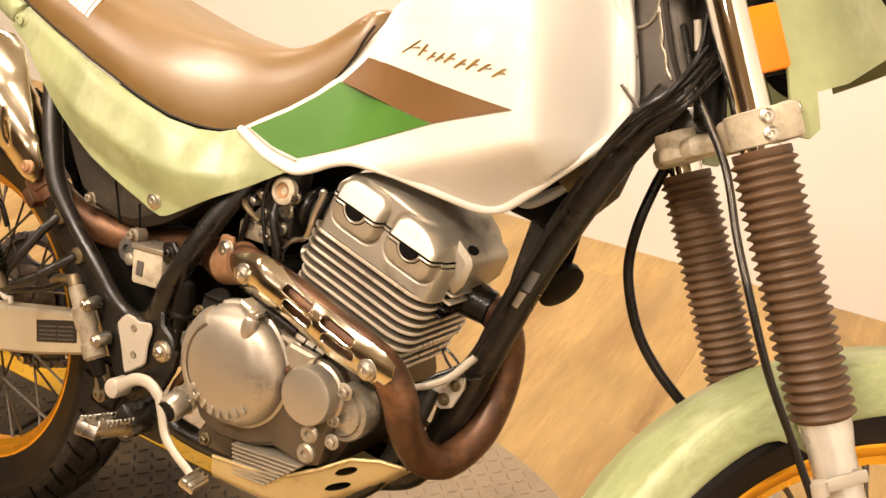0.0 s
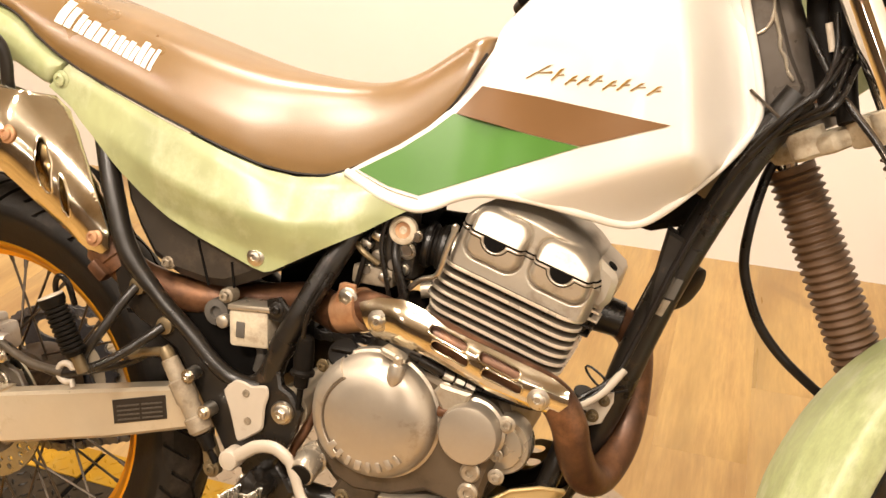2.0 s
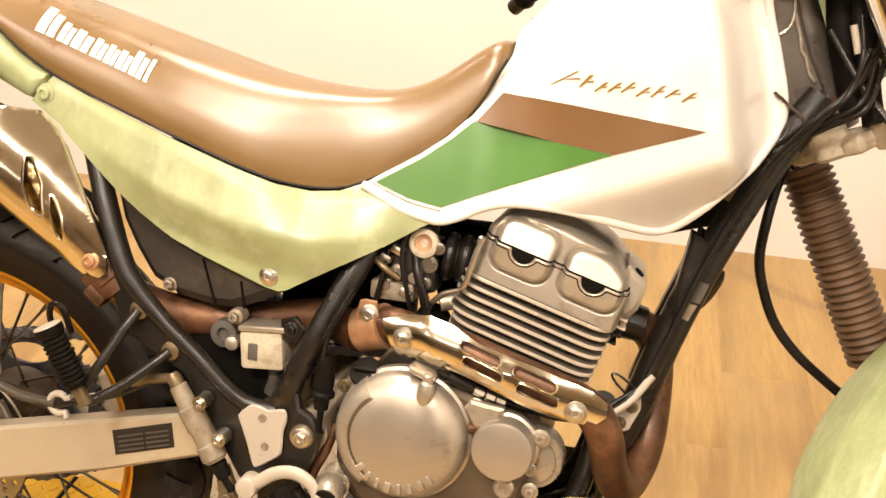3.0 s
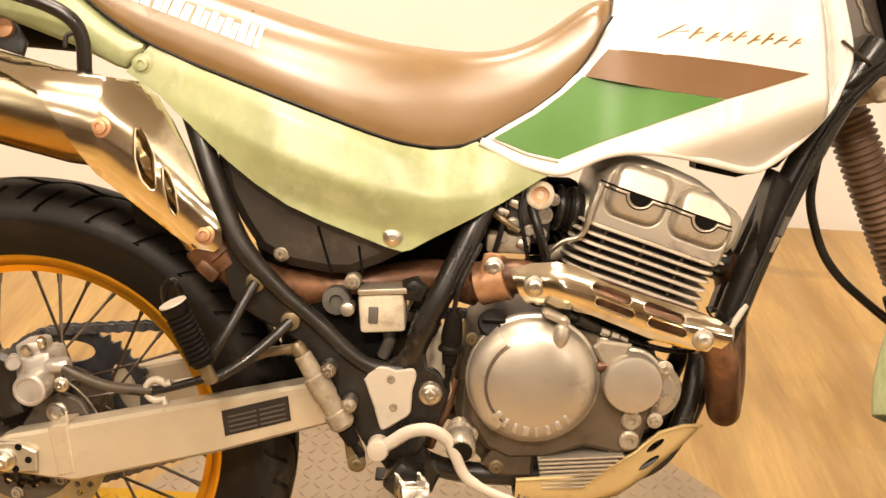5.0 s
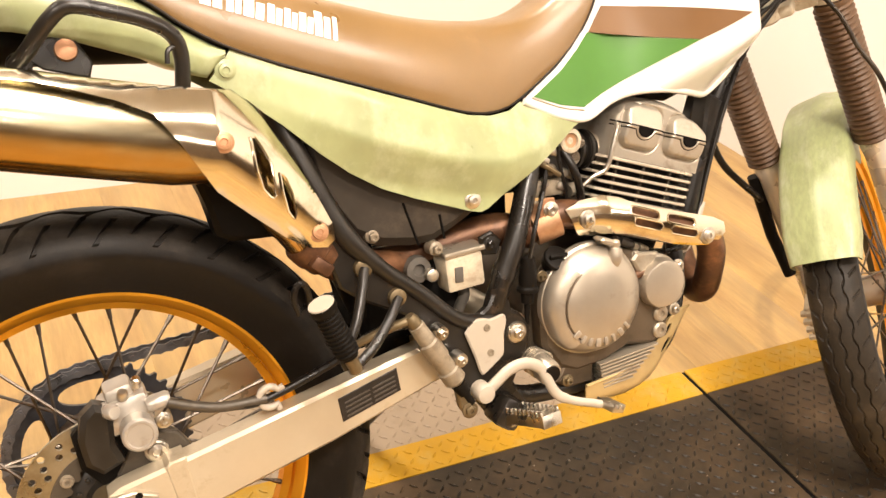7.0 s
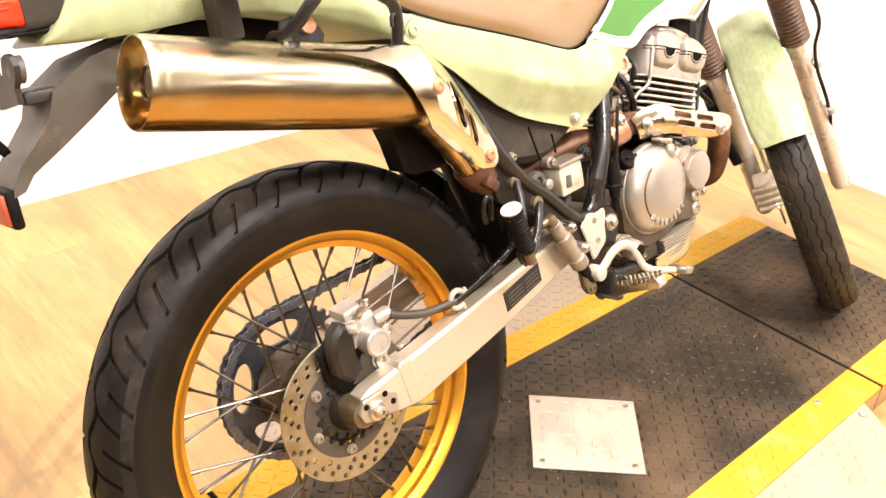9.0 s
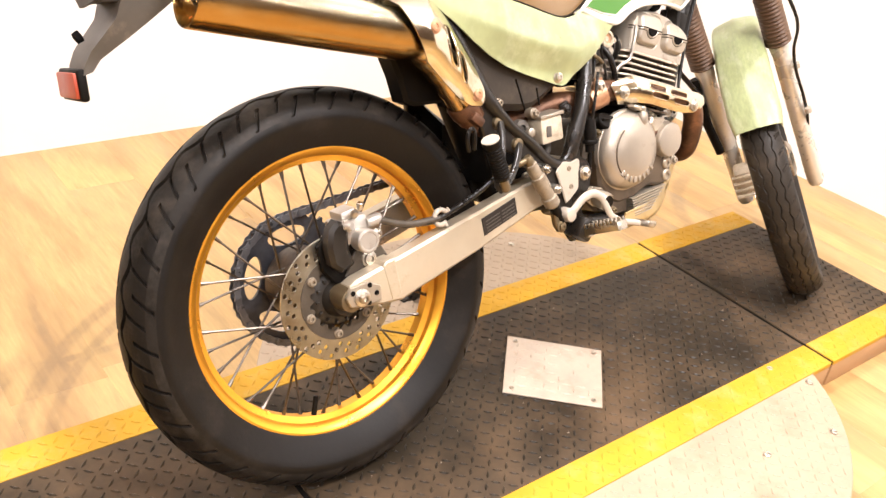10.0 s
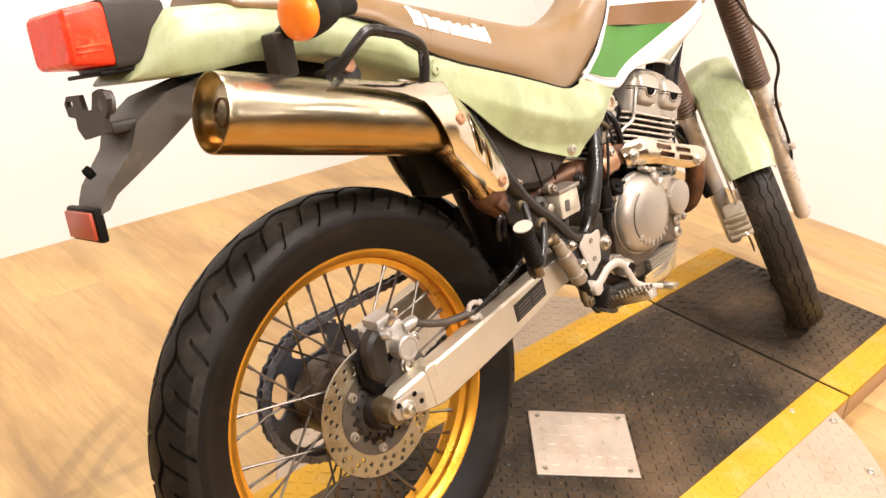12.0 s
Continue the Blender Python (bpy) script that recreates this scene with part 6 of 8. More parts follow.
add_plate(bm, [(0.445, 0.572), (0.462, 0.578), (0.475, 0.565), (0.468, 0.548), (0.448, 0.55)], -0.1, -0.092, 0.002)
add_bolt(bm, (0.459, -0.1, 0.563), 0.006, 0.006)
part("box_bracket", bm, BLACKPAINT, bike)
# cable bundle along the mid frame tube, brake light switch and spring
bm = bmesh.new()
add_tube(bm, curve([(0.53, -0.11, 0.62), (0.51, -0.12, 0.575), (0.503, -0.118, 0.54)]), 0.0028, 8)
part("switch_wire", bm, CABLE, bike)
bm = bmesh.new()
add_lathe(bm, (0.505, -0.112, 0.545), (-0.05, 0, -1), [(0, 0.004), (0.004, 0.009), (0.03, 0.012), (0.04, 0.011), (0.043, 0.014), (0.047, 0.014), (0.049, 0.009), (0.062, 0.008), (0.064, 0.004), (0.09, 0.003)], 14)
part("brake_switch", bm, BLACKPLASTIC, bike, "black brake light switch")
bm = bmesh.new()
coil = [(0.4975 + 0.0045 * math.cos(t * 1.2) - t * 0.0004, -0.105 + 0.0045 * math.sin(t * 1.2), 0.452 - t * 0.00105) for t in range(60)]
add_tube(bm, coil, 0.0012, 5)
part("switch_spring", bm, RUST, bike)
bm = bmesh.new()
add_tube(bm, curve([(0.51, -0.08, 0.455), (0.503, -0.09, 0.425), (0.492, -0.095, 0.40), (0.485, -0.09, 0.375)]), 0.006, 10)
part("overflow_pipe", bm, RUST, bike)
# clutch cable across the case
bm = bmesh.new()
add_tube(bm, curve([(0.630, -0.119, 0.548), (0.645, -0.112, 0.5405), (0.681, -0.101, 0.5235), (0.728, -0.082, 0.507), (0.765, -0.072, 0.500), (0.80, -0.060, 0.506), (0.838, -0.038, 0.535), (0.860, -0.030, 0.59), (0.890, -0.028, 0.68), (0.922, -0.032, 0.76), (0.96, -0.048, 0.82), (1.0, -0.045, 0.87), (1.02, -0.02, 0.91)], 8), 0.0034, 10)
cc = part("clutch_cable", bm, CABLE, bike, "black clutch cable with steel adjuster")
bm = bmesh.new()
add_tube(bm, [(0.640, -0.1145, 0.5430), (0.664, -0.106, 0.5315)], 0.0064, 10)
part("cable_boot", bm, CABLE, cc)
for x0, x1, r in ((0.667, 0.677, 0.0055), (0.679, 0.688, 0.0065), (0.690, 0.699, 0.0055)):
    bm = bmesh.new()
    add_tube(bm, [(q, -0.101 + (q - 0.681) * 0.36, 0.5235 - (q - 0.681) * 0.42) for q in (x0, x1)], r, 8)
    part("adjuster", bm, STEEL, cc)
# silver-sleeved cable up the front tube
bm = bmesh.new()
add_tube(bm, curve([(0.81, -0.050, 0.515), (0.844, -0.034, 0.545), (0.866, -0.026, 0.61), (0.895, -0.026, 0.70), (0.93, -0.036, 0.78), (0.965, -0.055, 0.835), (0.995, -0.05, 0.868), (1.012, -0.03, 0.91)], 8), 0.0028, 8)
sc = part("sleeved_cable", bm, CABLE, bike)
bm = bmesh.new()
add_tube(bm, curve([(0.785, -0.066, 0.500), (0.81, -0.055, 0.508), (0.832, -0.042, 0.524), (0.850, -0.033, 0.55)]), 0.0050, 10)
part("cable_sleeve", bm, PALE, sc, "pale cable sleeve")
# cables between the tank and the fork
for k, pts in enumerate(([(0.86, 0.01, 0.80), (0.905, -0.002, 0.792), (0.939, -0.012, 0.806), (0.964, -0.030, 0.832), (0.992, -0.055, 0.86), (1.006, -0.035, 0.90), (1.002, -0.02, 0.942)],
                         [(0.86, 0.01, 0.80), (0.908, 0.0, 0.785), (0.944, -0.018, 0.800), (0.975, -0.040, 0.833), (1.005, -0.06, 0.857), (1.019, -0.03, 0.897), (1.024, -0.01, 0.921)],
                         [(0.86, 0.01, 0.81), (0.910, 0.005, 0.80), (0.951, -0.014, 0.812), (0.986, -0.045, 0.834), (1.011, -0.06, 0.853), (1.026, -0.03, 0.889), (1.033, -0.01, 0.907)])):
    bm = bmesh.new()
    add_tube(bm, curve(pts, 8), (0.0028, 0.0025, 0.0029)[k], 10)
    part("control_cable", bm, CABLE, bike)
bm = bmesh.new()
add_tube(bm, [(0.9345, 0.003, 0.886), (0.948, -0.008, 0.846)], 0.0018, 6)
add_lathe(bm, (0.934, 0.004, 0.889), (0, -1, 0.2), [(-0.003, 0.0055), (0.003, 0.0055), (0.004, 0.003)], 12)
part("cable_stay", bm, SPOKE, bike)

# ---- exhaust
bm = bmesh.new()
add_tube(bm, curve([(0.780, 0.012, 0.602), (0.808, 0.015, 0.597), (0.834, 0.022, 0.588), (0.850, 0.036, 0.568), (0.857, 0.044, 0.535), (0.859, 0.034, 0.488), (0.855, 0.010, 0.446), (0.841, -0.028, 0.421), (0.827, -0.066, 0.432), (0.815, -0.090, 0.465), (0.806, -0.103, 0.503), (0.787, -0.108, 0.530), (0.745, -0.106, 0.545), (0.70, -0.102, 0.555), (0.64, -0.098, 0.572), (0.60, -0.093, 0.578), (0.56, -0.086, 0.581), (0.52, -0.072, 0.562)], 8), 0.0195, 18)
hp = part("header_pipe", bm, RUST, bike, "rust-brown exhaust header pipe")
# flange made longer in black for the soot and shadow on the pipe
bm = bmesh.new()
add_lathe(bm, (0.784, 0.012, 0.602), (0.97, 0.1, -0.2), [(-0.016, 0.02), (-0.016, 0.027), (0.008, 0.027), (0.010, 0.0235), (0.040, 0.0215), (0.052, 0.0205), (0.053, 0.019)], 24)
part("port_flange", bm, BLACKPAINT, hp, "black exhaust flange drawn out over the sooty, shadowed pipe start")
bm = bmesh.new()
add_tube(bm, curve([(0.53, -0.075, 0.563), (0.48, -0.055, 0.568), (0.42, -0.045, 0.556), (0.36, -0.05, 0.548), (0.315, -0.066, 0.551), (0.282, -0.083, 0.562), (0.255, -0.092, 0.576), (0.233, -0.099, 0.597)], 8), 0.0215, 18)
mid = part("mid_pipe", bm, RUST, bike, "rusty exhaust pipe behind the frame")
bm = bmesh.new()
add_lathe(bm, (0.37, -0.07, 0.54), (0, -1, 0), [(0, 0.017), (0.012, 0.016), (0.013, 0.008), (0.008, 0.007)], 18)
part("pipe_mount", bm, GREYPLASTIC, mid)
bm = bmesh.new()
d = Vector((0.63, -0.30, -0.55)).normalized()
add_lathe(bm, Vector((0.226, -0.100, 0.604)), Vector((0.66, 0.14, -0.73)), [(-0.004, 0.024), (0, 0.0265), (0.018, 0.0265), (0.02, 0.0245), (0.034, 0.0235)], 24)
add_box(bm, (0.236, -0.122, 0.578), (0.026, 0.018, 0.016), 0.004, pose(0, 0, 0, 0, 40, 0).to_3x3())
part("pipe_clamp", bm, RUST, mid)
# clamp band between header and mid pipe
bm = bmesh.new()
add_lathe(bm, (0.532, -0.0775, 0.5685), (0.86, -0.25, 0.3), [(0, 0.0225), (0, 0.025), (0.034, 0.025), (0.034, 0.022)], 28)
add_plate(bm, [(0.530, 0.590), (0.5345, 0.607), (0.540, 0.609), (0.553, 0.608), (0.556, 0.59), (0.556, 0.575), (0.534, 0.572)], -0.1, -0.094, 0.0015)
band = part("clamp_band", bm, BAND, bike, "rusty pale exhaust clamp band")
bm = bmesh.new()
add_bolt(bm, (0.546, -0.1, 0.593), 0.0075, 0.007)
part("band_bolt", bm, STEEL, band)
# chromed header shield, curved over the pipe, slotted
SHIELD = [(0.563, 0.592), (0.585, 0.6015), (0.615, 0.6055), (0.64, 0.5995), (0.67, 0.5855), (0.74, 0.567), (0.79, 0.5535), (0.806, 0.545), (0.807, 0.531), (0.797, 0.520), (0.783, 0.5155), (0.755, 0.5185), (0.725, 0.5255), (0.69, 0.5375), (0.655, 0.5495), (0.625, 0.5545), (0.60, 0.5535), (0.583, 0.556), (0.575, 0.567)]
MIDLINE = [(0.56, 0.578), (0.61, 0.581), (0.66, 0.568), (0.72, 0.549), (0.80, 0.533)]


def shield_y(x, z):
    d = (z - lerp(MIDLINE, x)) / 0.031
    base = lerp([(0.56, -0.110), (0.62, -0.126), (0.72, -0.131), (0.80, -0.129)], x)
    return base + 0.016 * d * d


def slot(x0, z0, x1, z1, r):
    a, b = Vector((x0, z0)), Vector((x1, z1))
    t = (b - a).normalized()
    ang = math.atan2(t.y, t.x)
    return [(b.x + r * math.cos(ang + radians(q)), b.y + r * math.sin(ang + radians(q))) for q in range(-90, 91, 30)] + [(a.x + r * math.cos(ang + radians(q)), a.y + r * math.sin(ang + radians(q))) for q in range(90, 271, 30)]


SLOTS = [(0.6565, 0.5815, 0.690, 0.5705, 0.0055), (0.6605, 0.5665, 0.694, 0.5555, 0.0055), (0.7135, 0.5635, 0.749, 0.5525, 0.0055), (0.7185, 0.5475, 0.753, 0.5375, 0.0055)]
bm = bmesh.new()
add_sheet(bm, SHIELD, shield_y, 0.0018, [slot(*s) for s in SLOTS], 0.006)
hs = part("header_shield", bm, CHROME, bike, "chromed slotted heat shield on the header", 50)
for s in SLOTS:
    bm = bmesh.new()
    lp = slot(*s)
    add_tube(bm, [(x, shield_y(x, z) + 0.0004, z) for x, z in lp + lp[:2]], 0.0014, 8)
    part("slot_lip", bm, CHROME, hs)
for bx, bz in ((0.5905, 0.578), (0.776, 0.531)):
    bm = bmesh.new()
    add_lathe(bm, (bx, shield_y(bx, bz) + 0.001, bz), (0, -1, 0), [(0, 0.0125), (0.0025, 0.0115), (0.003, 0.0085), (0.006, 0.0075), (0.0072, 0.004), (0.0052, 0.003)], 24)
    part("shield_screw", bm, STEEL, hs)
# silencer
MUF_A, MUF_B = Vector((-0.211, -0.128, 0.801)), Vector((0.128, -0.118, 0.7265))
dv = (MUF_B - MUF_A).normalized()


def squeeze(bm):
    """The barrel is a little narrower than it is high."""
    for v in bm.verts:
        c = MUF_A.y + (MUF_B.y - MUF_A.y) * (v.co.x - MUF_A.x) / (MUF_B.x - MUF_A.x)
        v.co.y = c + (v.co.y - c) * 0.88


# end plate colour, darker and browner than the barrel
ENDCAP = surface("dark_brown_steel", (0.11, 0.068, 0.036), 0.34, 0.9, var=0.2, scale=20, dirt=(0.12, 0.07, 0.035), amount=0.3, dscale=18)
L = (MUF_B - MUF_A).length
bm = bmesh.new()
add_lathe(bm, MUF_A, dv, [(0.014, 0.0468), (0.02, 0.0478), (L - 0.03, 0.0478), (L, 0.0440), (L + 0.03, 0.034), (L + 0.035, 0.02)], 56)
squeeze(bm)
sil = part("silencer", bm, BARREL, bike, "golden steel silencer, heat tint and floor reflection painted underneath", 30)
bm = bmesh.new()
add_lathe(bm, MUF_A, dv, [(0.015, 0.0479), (0.002, 0.0477), (-0.001, 0.0466), (-0.001, 0.0450), (0.004, 0.0440), (0.016, 0.0425)], 56, cap=False)
squeeze(bm)
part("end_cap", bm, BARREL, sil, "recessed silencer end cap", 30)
bm = bmesh.new()
add_lathe(bm, MUF_A, dv, [(0.013, 0.0435), (0.018, 0.041), (0.021, 0.038), (0.022, 0.018), (0.012, 0.0175), (0.011, 0.0165), (0.012, 0.0155), (0.10, 0.015)], 56, cap=False)
squeeze(bm)
part("end_plate", bm, ENDCAP, sil, "dark brown recessed end plate", 30)
bm = bmesh.new()
add_lathe(bm, MUF_A + dv * 0.03, dv, [(0.006, 0.0128), (0.007, 0.002)], 20)
part("outlet", bm, DARKGAP, sil)
bm = bmesh.new()
add_tube(bm, curve([(0.12, -0.118, 0.726), (0.15, -0.114, 0.705), (0.185, -0.108, 0.665), (0.222, -0.101, 0.612), (0.245, -0.095, 0.585)], 8), [0.036] * 6 + [0.034] * 4 + [0.0315] * 4 + [0.0285] * 4 + [0.0255] * 4 + [0.0235] * 11, 24)
part("silencer_inlet", bm, SILENCER, sil, "golden tinted inlet pipe")
# chromed silencer shield
GUARD = [(-0.06, 0.809), (-0.048, 0.806), (0.0, 0.793), (0.045, 0.777), (0.075, 0.762), (0.094, 0.735), (0.11, 0.708), (0.128, 0.679), (0.165, 0.646), (0.20, 0.616), (0.222, 0.6025), (0.243, 0.5995), (0.252, 0.607), (0.251, 0.625), (0.238, 0.654), (0.218, 0.697), (0.195, 0.737), (0.178, 0.760), (0.160, 0.7755), (0.13, 0.780), (0.09, 0.7865), (0.04, 0.796), (-0.01, 0.806), (-0.05, 0.814)]


def guard_y(x, z):
    mid_z = lerp([(-0.218, 0.803), (0.0, 0.755), (0.08, 0.738), (0.135, 0.722), (0.19, 0.675), (0.25, 0.612)], x)
    r = lerp([(-0.2, 0.055), (0.05, 0.056), (0.135, 0.085), (0.25, 0.095)], x)
    front = lerp([(-0.2, -0.183), (0.05, -0.177), (0.135, -0.166), (0.235, -0.134), (0.25, -0.130)], x)
    d = min(0.96, abs(z - mid_z) / r)
    return front + r * (1 - math.sqrt(1 - d * d))


GSLOTS = [[(0.1665, 0.7285), (0.1715, 0.7285), (0.1765, 0.7205), (0.1850, 0.7006), (0.1866, 0.6785), (0.1872, 0.6675), (0.1845, 0.6650), (0.1805, 0.6670), (0.1735, 0.676), (0.1680, 0.6981)],
          [(0.1935, 0.6890), (0.1965, 0.6880), (0.2000, 0.6825), (0.2056, 0.6663), (0.2082, 0.6440), (0.2062, 0.6390), (0.2035, 0.6410), (0.1990, 0.6482), (0.1945, 0.6711)]]
bm = bmesh.new()
add_sheet(bm, GUARD, guard_y, 0.002, GSLOTS, 0.0045)
gd = part("silencer_shield", bm, CHROME, bike, "polished steel heat shield on the silencer", 50)
for gs in GSLOTS:
    bm = bmesh.new()
    lp = dense(gs, 0.008)
    add_tube(bm, [(x, guard_y(x, z) - 0.0005, z) for x, z in lp + lp[:2]], 0.0016, 6)
    part("slot_lip", bm, CHROME, gd)
for bx, bz in ((0.1365, 0.729), (0.2335, 0.6185)):
    bm = bmesh.new()
    add_lathe(bm, (bx, guard_y(bx, bz) + 0.002, bz), (0, -1, 0.12), [(0, 0.0112), (0.002, 0.0108), (0.003, 0.0080), (0.0055, 0.0072), (0.0062, 0.004), (0.0045, 0.003)], 26)
    part("shield_screw", bm, BAND, gd)
bm = bmesh.new()
add_plate(bm, [(-0.02, 0.833), (0.0, 0.836), (0.022, 0.832), (0.035, 0.81), (0.03, 0.795), (-0.01, 0.806), (-0.026, 0.818)], -0.1, -0.094, 0.002)
mt = part("silencer_bracket", bm, BLACKPAINT, bike, "black silencer bracket")
bm = bmesh.new()
add_lathe(bm, (0.012, -0.1, 0.823), (0, -1, 0.2), [(0, 0.011), (0.005, 0.010), (0.006, 0.005)], 16)
part("bracket_bolt", bm, BAND, mt, "rusty bolt")

# ---- brake pedal, footrest, master cylinder, skid plate
bm = bmesh.new()
PED = [(0.426, -0.130, 0.382), (0.442, -0.131, 0.394), (0.462, -0.132, 0.408), (0.484, -0.133, 0.412), (0.503, -0.134, 0.403), (0.514, -0.136, 0.385), (0.527, -0.139, 0.362), (0.549, -0.144, 0.350), (0.573, -0.149, 0.343), (0.586, -0.152, 0.339)]
add_tube(bm, curve(PED, 6), [0.0078] * 25 + [0.0066] * 15 + [0.0056] * 15, 12, flat=0.7)
ped = part("brake_pedal", bm, PALE, bike, "pale alloy rear brake pedal")
bm = bmesh.new()
add_lathe(bm, (0.4275, -0.120, 0.384), (0, -1, 0), [(-0.02, 0.0125), (0.014, 0.0125), (0.0165, 0.011), (0.0175, 0.006)], 26)
part("pedal_pivot", bm, PALE, ped)
bm = bmesh.new()
add_box(bm, (0.596, -0.158, 0.337), (0.022, 0.030, 0.011), 0.003, pose(0, 0, 0, 0, 18, 8).to_3x3())
for k in range(3):
    add_box(bm, (0.589 + 0.007 * k, -0.158, 0.3425 - 0.002 * k), (0.0025, 0.033, 0.007), 0.0006, pose(0, 0, 0, 0, 18, 8).to_3x3())
part("pedal_tip", bm, STEEL, ped)
bm = bmesh.new()
add_box(bm, (0.458, -0.125, 0.352), (0.036, 0.04, 0.04), 0.008, pose(0, 0, 0, 0, 35, 0).to_3x3())
add_plate(bm, [(0.43, 0.40), (0.47, 0.395), (0.50, 0.35), (0.49, 0.325), (0.455, 0.325), (0.43, 0.36)], -0.11, -0.095, 0.004)
part("footrest_bracket", bm, BLACKPAINT, bike, "black footrest bracket")
bm = bmesh.new()
for off in (-0.0125, 0.0125):
    add_box(bm, (0.462 + off, -0.177, 0.350), (0.004, 0.072, 0.014), 0.001)
    for k in range(9):
        add_box(bm, (0.462 + off, -0.145 - 0.008 * k, 0.359), (0.004, 0.005, 0.009), 0.0006)
add_box(bm, (0.462, -0.212, 0.350), (0.029, 0.004, 0.016), 0.001)
add_box(bm, (0.462, -0.145, 0.347), (0.029, 0.012, 0.016), 0.002)
add_box(bm, (0.462, -0.18, 0.349), (0.024, 0.004, 0.012), 0.001)
bmesh.ops.transform(bm, matrix=Matrix.Translation((0.462, -0.14, 0.35)) @ pose(0, 0, 0, -15, 0, 10) @ Matrix.Translation((-0.462, 0.14, -0.35)), verts=bm.verts)
part("footrest", bm, STEEL, bike, "toothed steel footrest")
bm = bmesh.new()
MC0, MC1 = Vector((0.336, -0.13, 0.498)), Vector((0.392, -0.13, 0.405))
md = (MC1 - MC0).normalized()
add_lathe(bm, MC0, md, [(0.008, 0.007), (0.01, 0.010), (0.035, 0.0108), (0.037, 0.0135), (0.062, 0.0135), (0.066, 0.0118), (0.082, 0.0118), (0.084, 0.0142), (0.10, 0.0142), (0.104, 0.011)], 20)
mcx = part("master_cylinder", bm, CORRODED, bike, "corroded rear brake master cylinder")
bm = bmesh.new()
add_lathe(bm, MC0, -md, [(-0.012, 0.0085), (0.0, 0.0085), (0.006, 0.006)], 14)
add_tube(bm, [MC0 + Vector((0, 0, 0.0)), (0.30, -0.122, 0.488), (0.275, -0.112, 0.475)], [0.0055, 0.0055, 0.0045], 10)
part("hose_union", bm, BRASS, mcx)
for f in (0.30, 0.72):
    bm = bmesh.new()
    c = MC0 + (MC1 - MC0) * f + Vector((0.018, -0.002, 0.006))
    add_lathe(bm, c, (0, -1, 0), [(-0.012, 0.009), (0.006, 0.0085)], 14)
    add_bolt(bm, c + Vector((0, -0.006, 0)), 0.0055, 0.006, washer=False)
    part("mount_bolt", bm, STEEL, mcx)
bm = bmesh.new()
add_lathe(bm, MC1, md, [(-0.002, 0.010), (0.016, 0.008), (0.018, 0.005), (0.034, 0.005)], 12)
part("pushrod_boot", bm, BLACKPLASTIC, mcx)
bm = bmesh.new()
add_plate(bm, [(0.388, 0.402), (0.402, 0.404), (0.413, 0.378), (0.414, 0.362), (0.402, 0.358), (0.393, 0.372)], -0.132, -0.12, 0.002)
add_bolt(bm, (0.405, -0.132, 0.368), 0.007, 0.006)
part("clevis", bm, BRASS, mcx)
# skid plate: one pressed alloy tray
SK_TOP = [(0.585, 0.352), (0.64, 0.357), (0.69, 0.368), (0.72, 0.384), (0.75, 0.4035), (0.78, 0.409), (0.806, 0.406)]
SK_LOW = [(0.585, 0.318), (0.66, 0.318), (0.706, 0.326), (0.745, 0.347), (0.783, 0.375), (0.806, 0.397)]
SK_HALF = [(0.585, 0.118), (0.68, 0.112), (0.72, 0.0985), (0.75, 0.083), (0.812, 0.058)]


def skid_side(x, z):
    return -lerp(SK_HALF, x) + 0.012 * max(0.0, (lerp(SK_LOW, x) + 0.016 - z) / 0.016) ** 2


SK_EDGE = [(x, lerp(SK_LOW, x)) for x in (0.585, 0.62, 0.66, 0.706, 0.745, 0.783, 0.806)]
SK_HOLES = [oval(0.7475, 0.3880, 0.0125, 0.0045, 30), oval(0.7415, 0.3675, 0.0145, 0.0045, 28)]
bm = bmesh.new()
add_sheet(bm, SK_TOP + SK_EDGE[::-1], skid_side, 0.0022, SK_HOLES, 0.007)
sk = part("skid_plate", bm, CREAM, bike, "pale alloy skid plate with oval holes", 45)
bm = bmesh.new()
add_sheet(bm, SK_TOP + SK_EDGE[::-1], skid_side, 0.0022, SK_HOLES, 0.007, place=lambda x, y, z: (x, -y, z))
part("far_side", bm, CREAM, sk, sharp=45)
bm = bmesh.new()
add_loft(bm, [[(x, y, z + dz) for y, dz in ((-h, 0.0), (0.0, -0.002), (h, 0.0), (h, 0.0022), (0.0, 0.0002), (-h, 0.0022))] for x, z, h in ((x, z, lerp(SK_HALF, x) - 0.012) for x, z in SK_EDGE)])
part("bottom", bm, CREAM, sk, sharp=45)
bm = bmesh.new()
add_tube(bm, [(x, skid_side(x, z) - 0.0004, z) for x, z in SK_TOP], 0.0024, 8)
part("rolled_edge", bm, CREAM, sk)
# passenger footrest on its tubular hanger
bm = bmesh.new()
add_tube(bm, curve([(0.286, -0.122, 0.566), (0.277, -0.135, 0.547), (0.262, -0.15, 0.515), (0.243, -0.158, 0.482), (0.245, -0.16, 0.468)]), 0.0058, 12)
add_tube(bm, curve([(0.325, -0.122, 0.524), (0.305, -0.138, 0.505), (0.28, -0.152, 0.484), (0.256, -0.16, 0.470), (0.245, -0.16, 0.466)]), 0.0058, 12)
hang = part("footrest_hanger", bm, BLACKPAINT, bike, "black steel passenger footrest hanger")
for bx, bz in ((0.286, 0.566), (0.325, 0.524)):
    bm = bmesh.new()
    add_lathe(bm, (bx, -0.114, bz), (0, -1, 0), [(0, 0.0115), (0.007, 0.0105), (0.009, 0.006)], 18)
    part("hanger_bolt", bm, BRASS, hang)
PEG_A, PEG_B = Vector((0.2435, -0.171, 0.487)), Vector((0.2135, -0.181, 0.556))
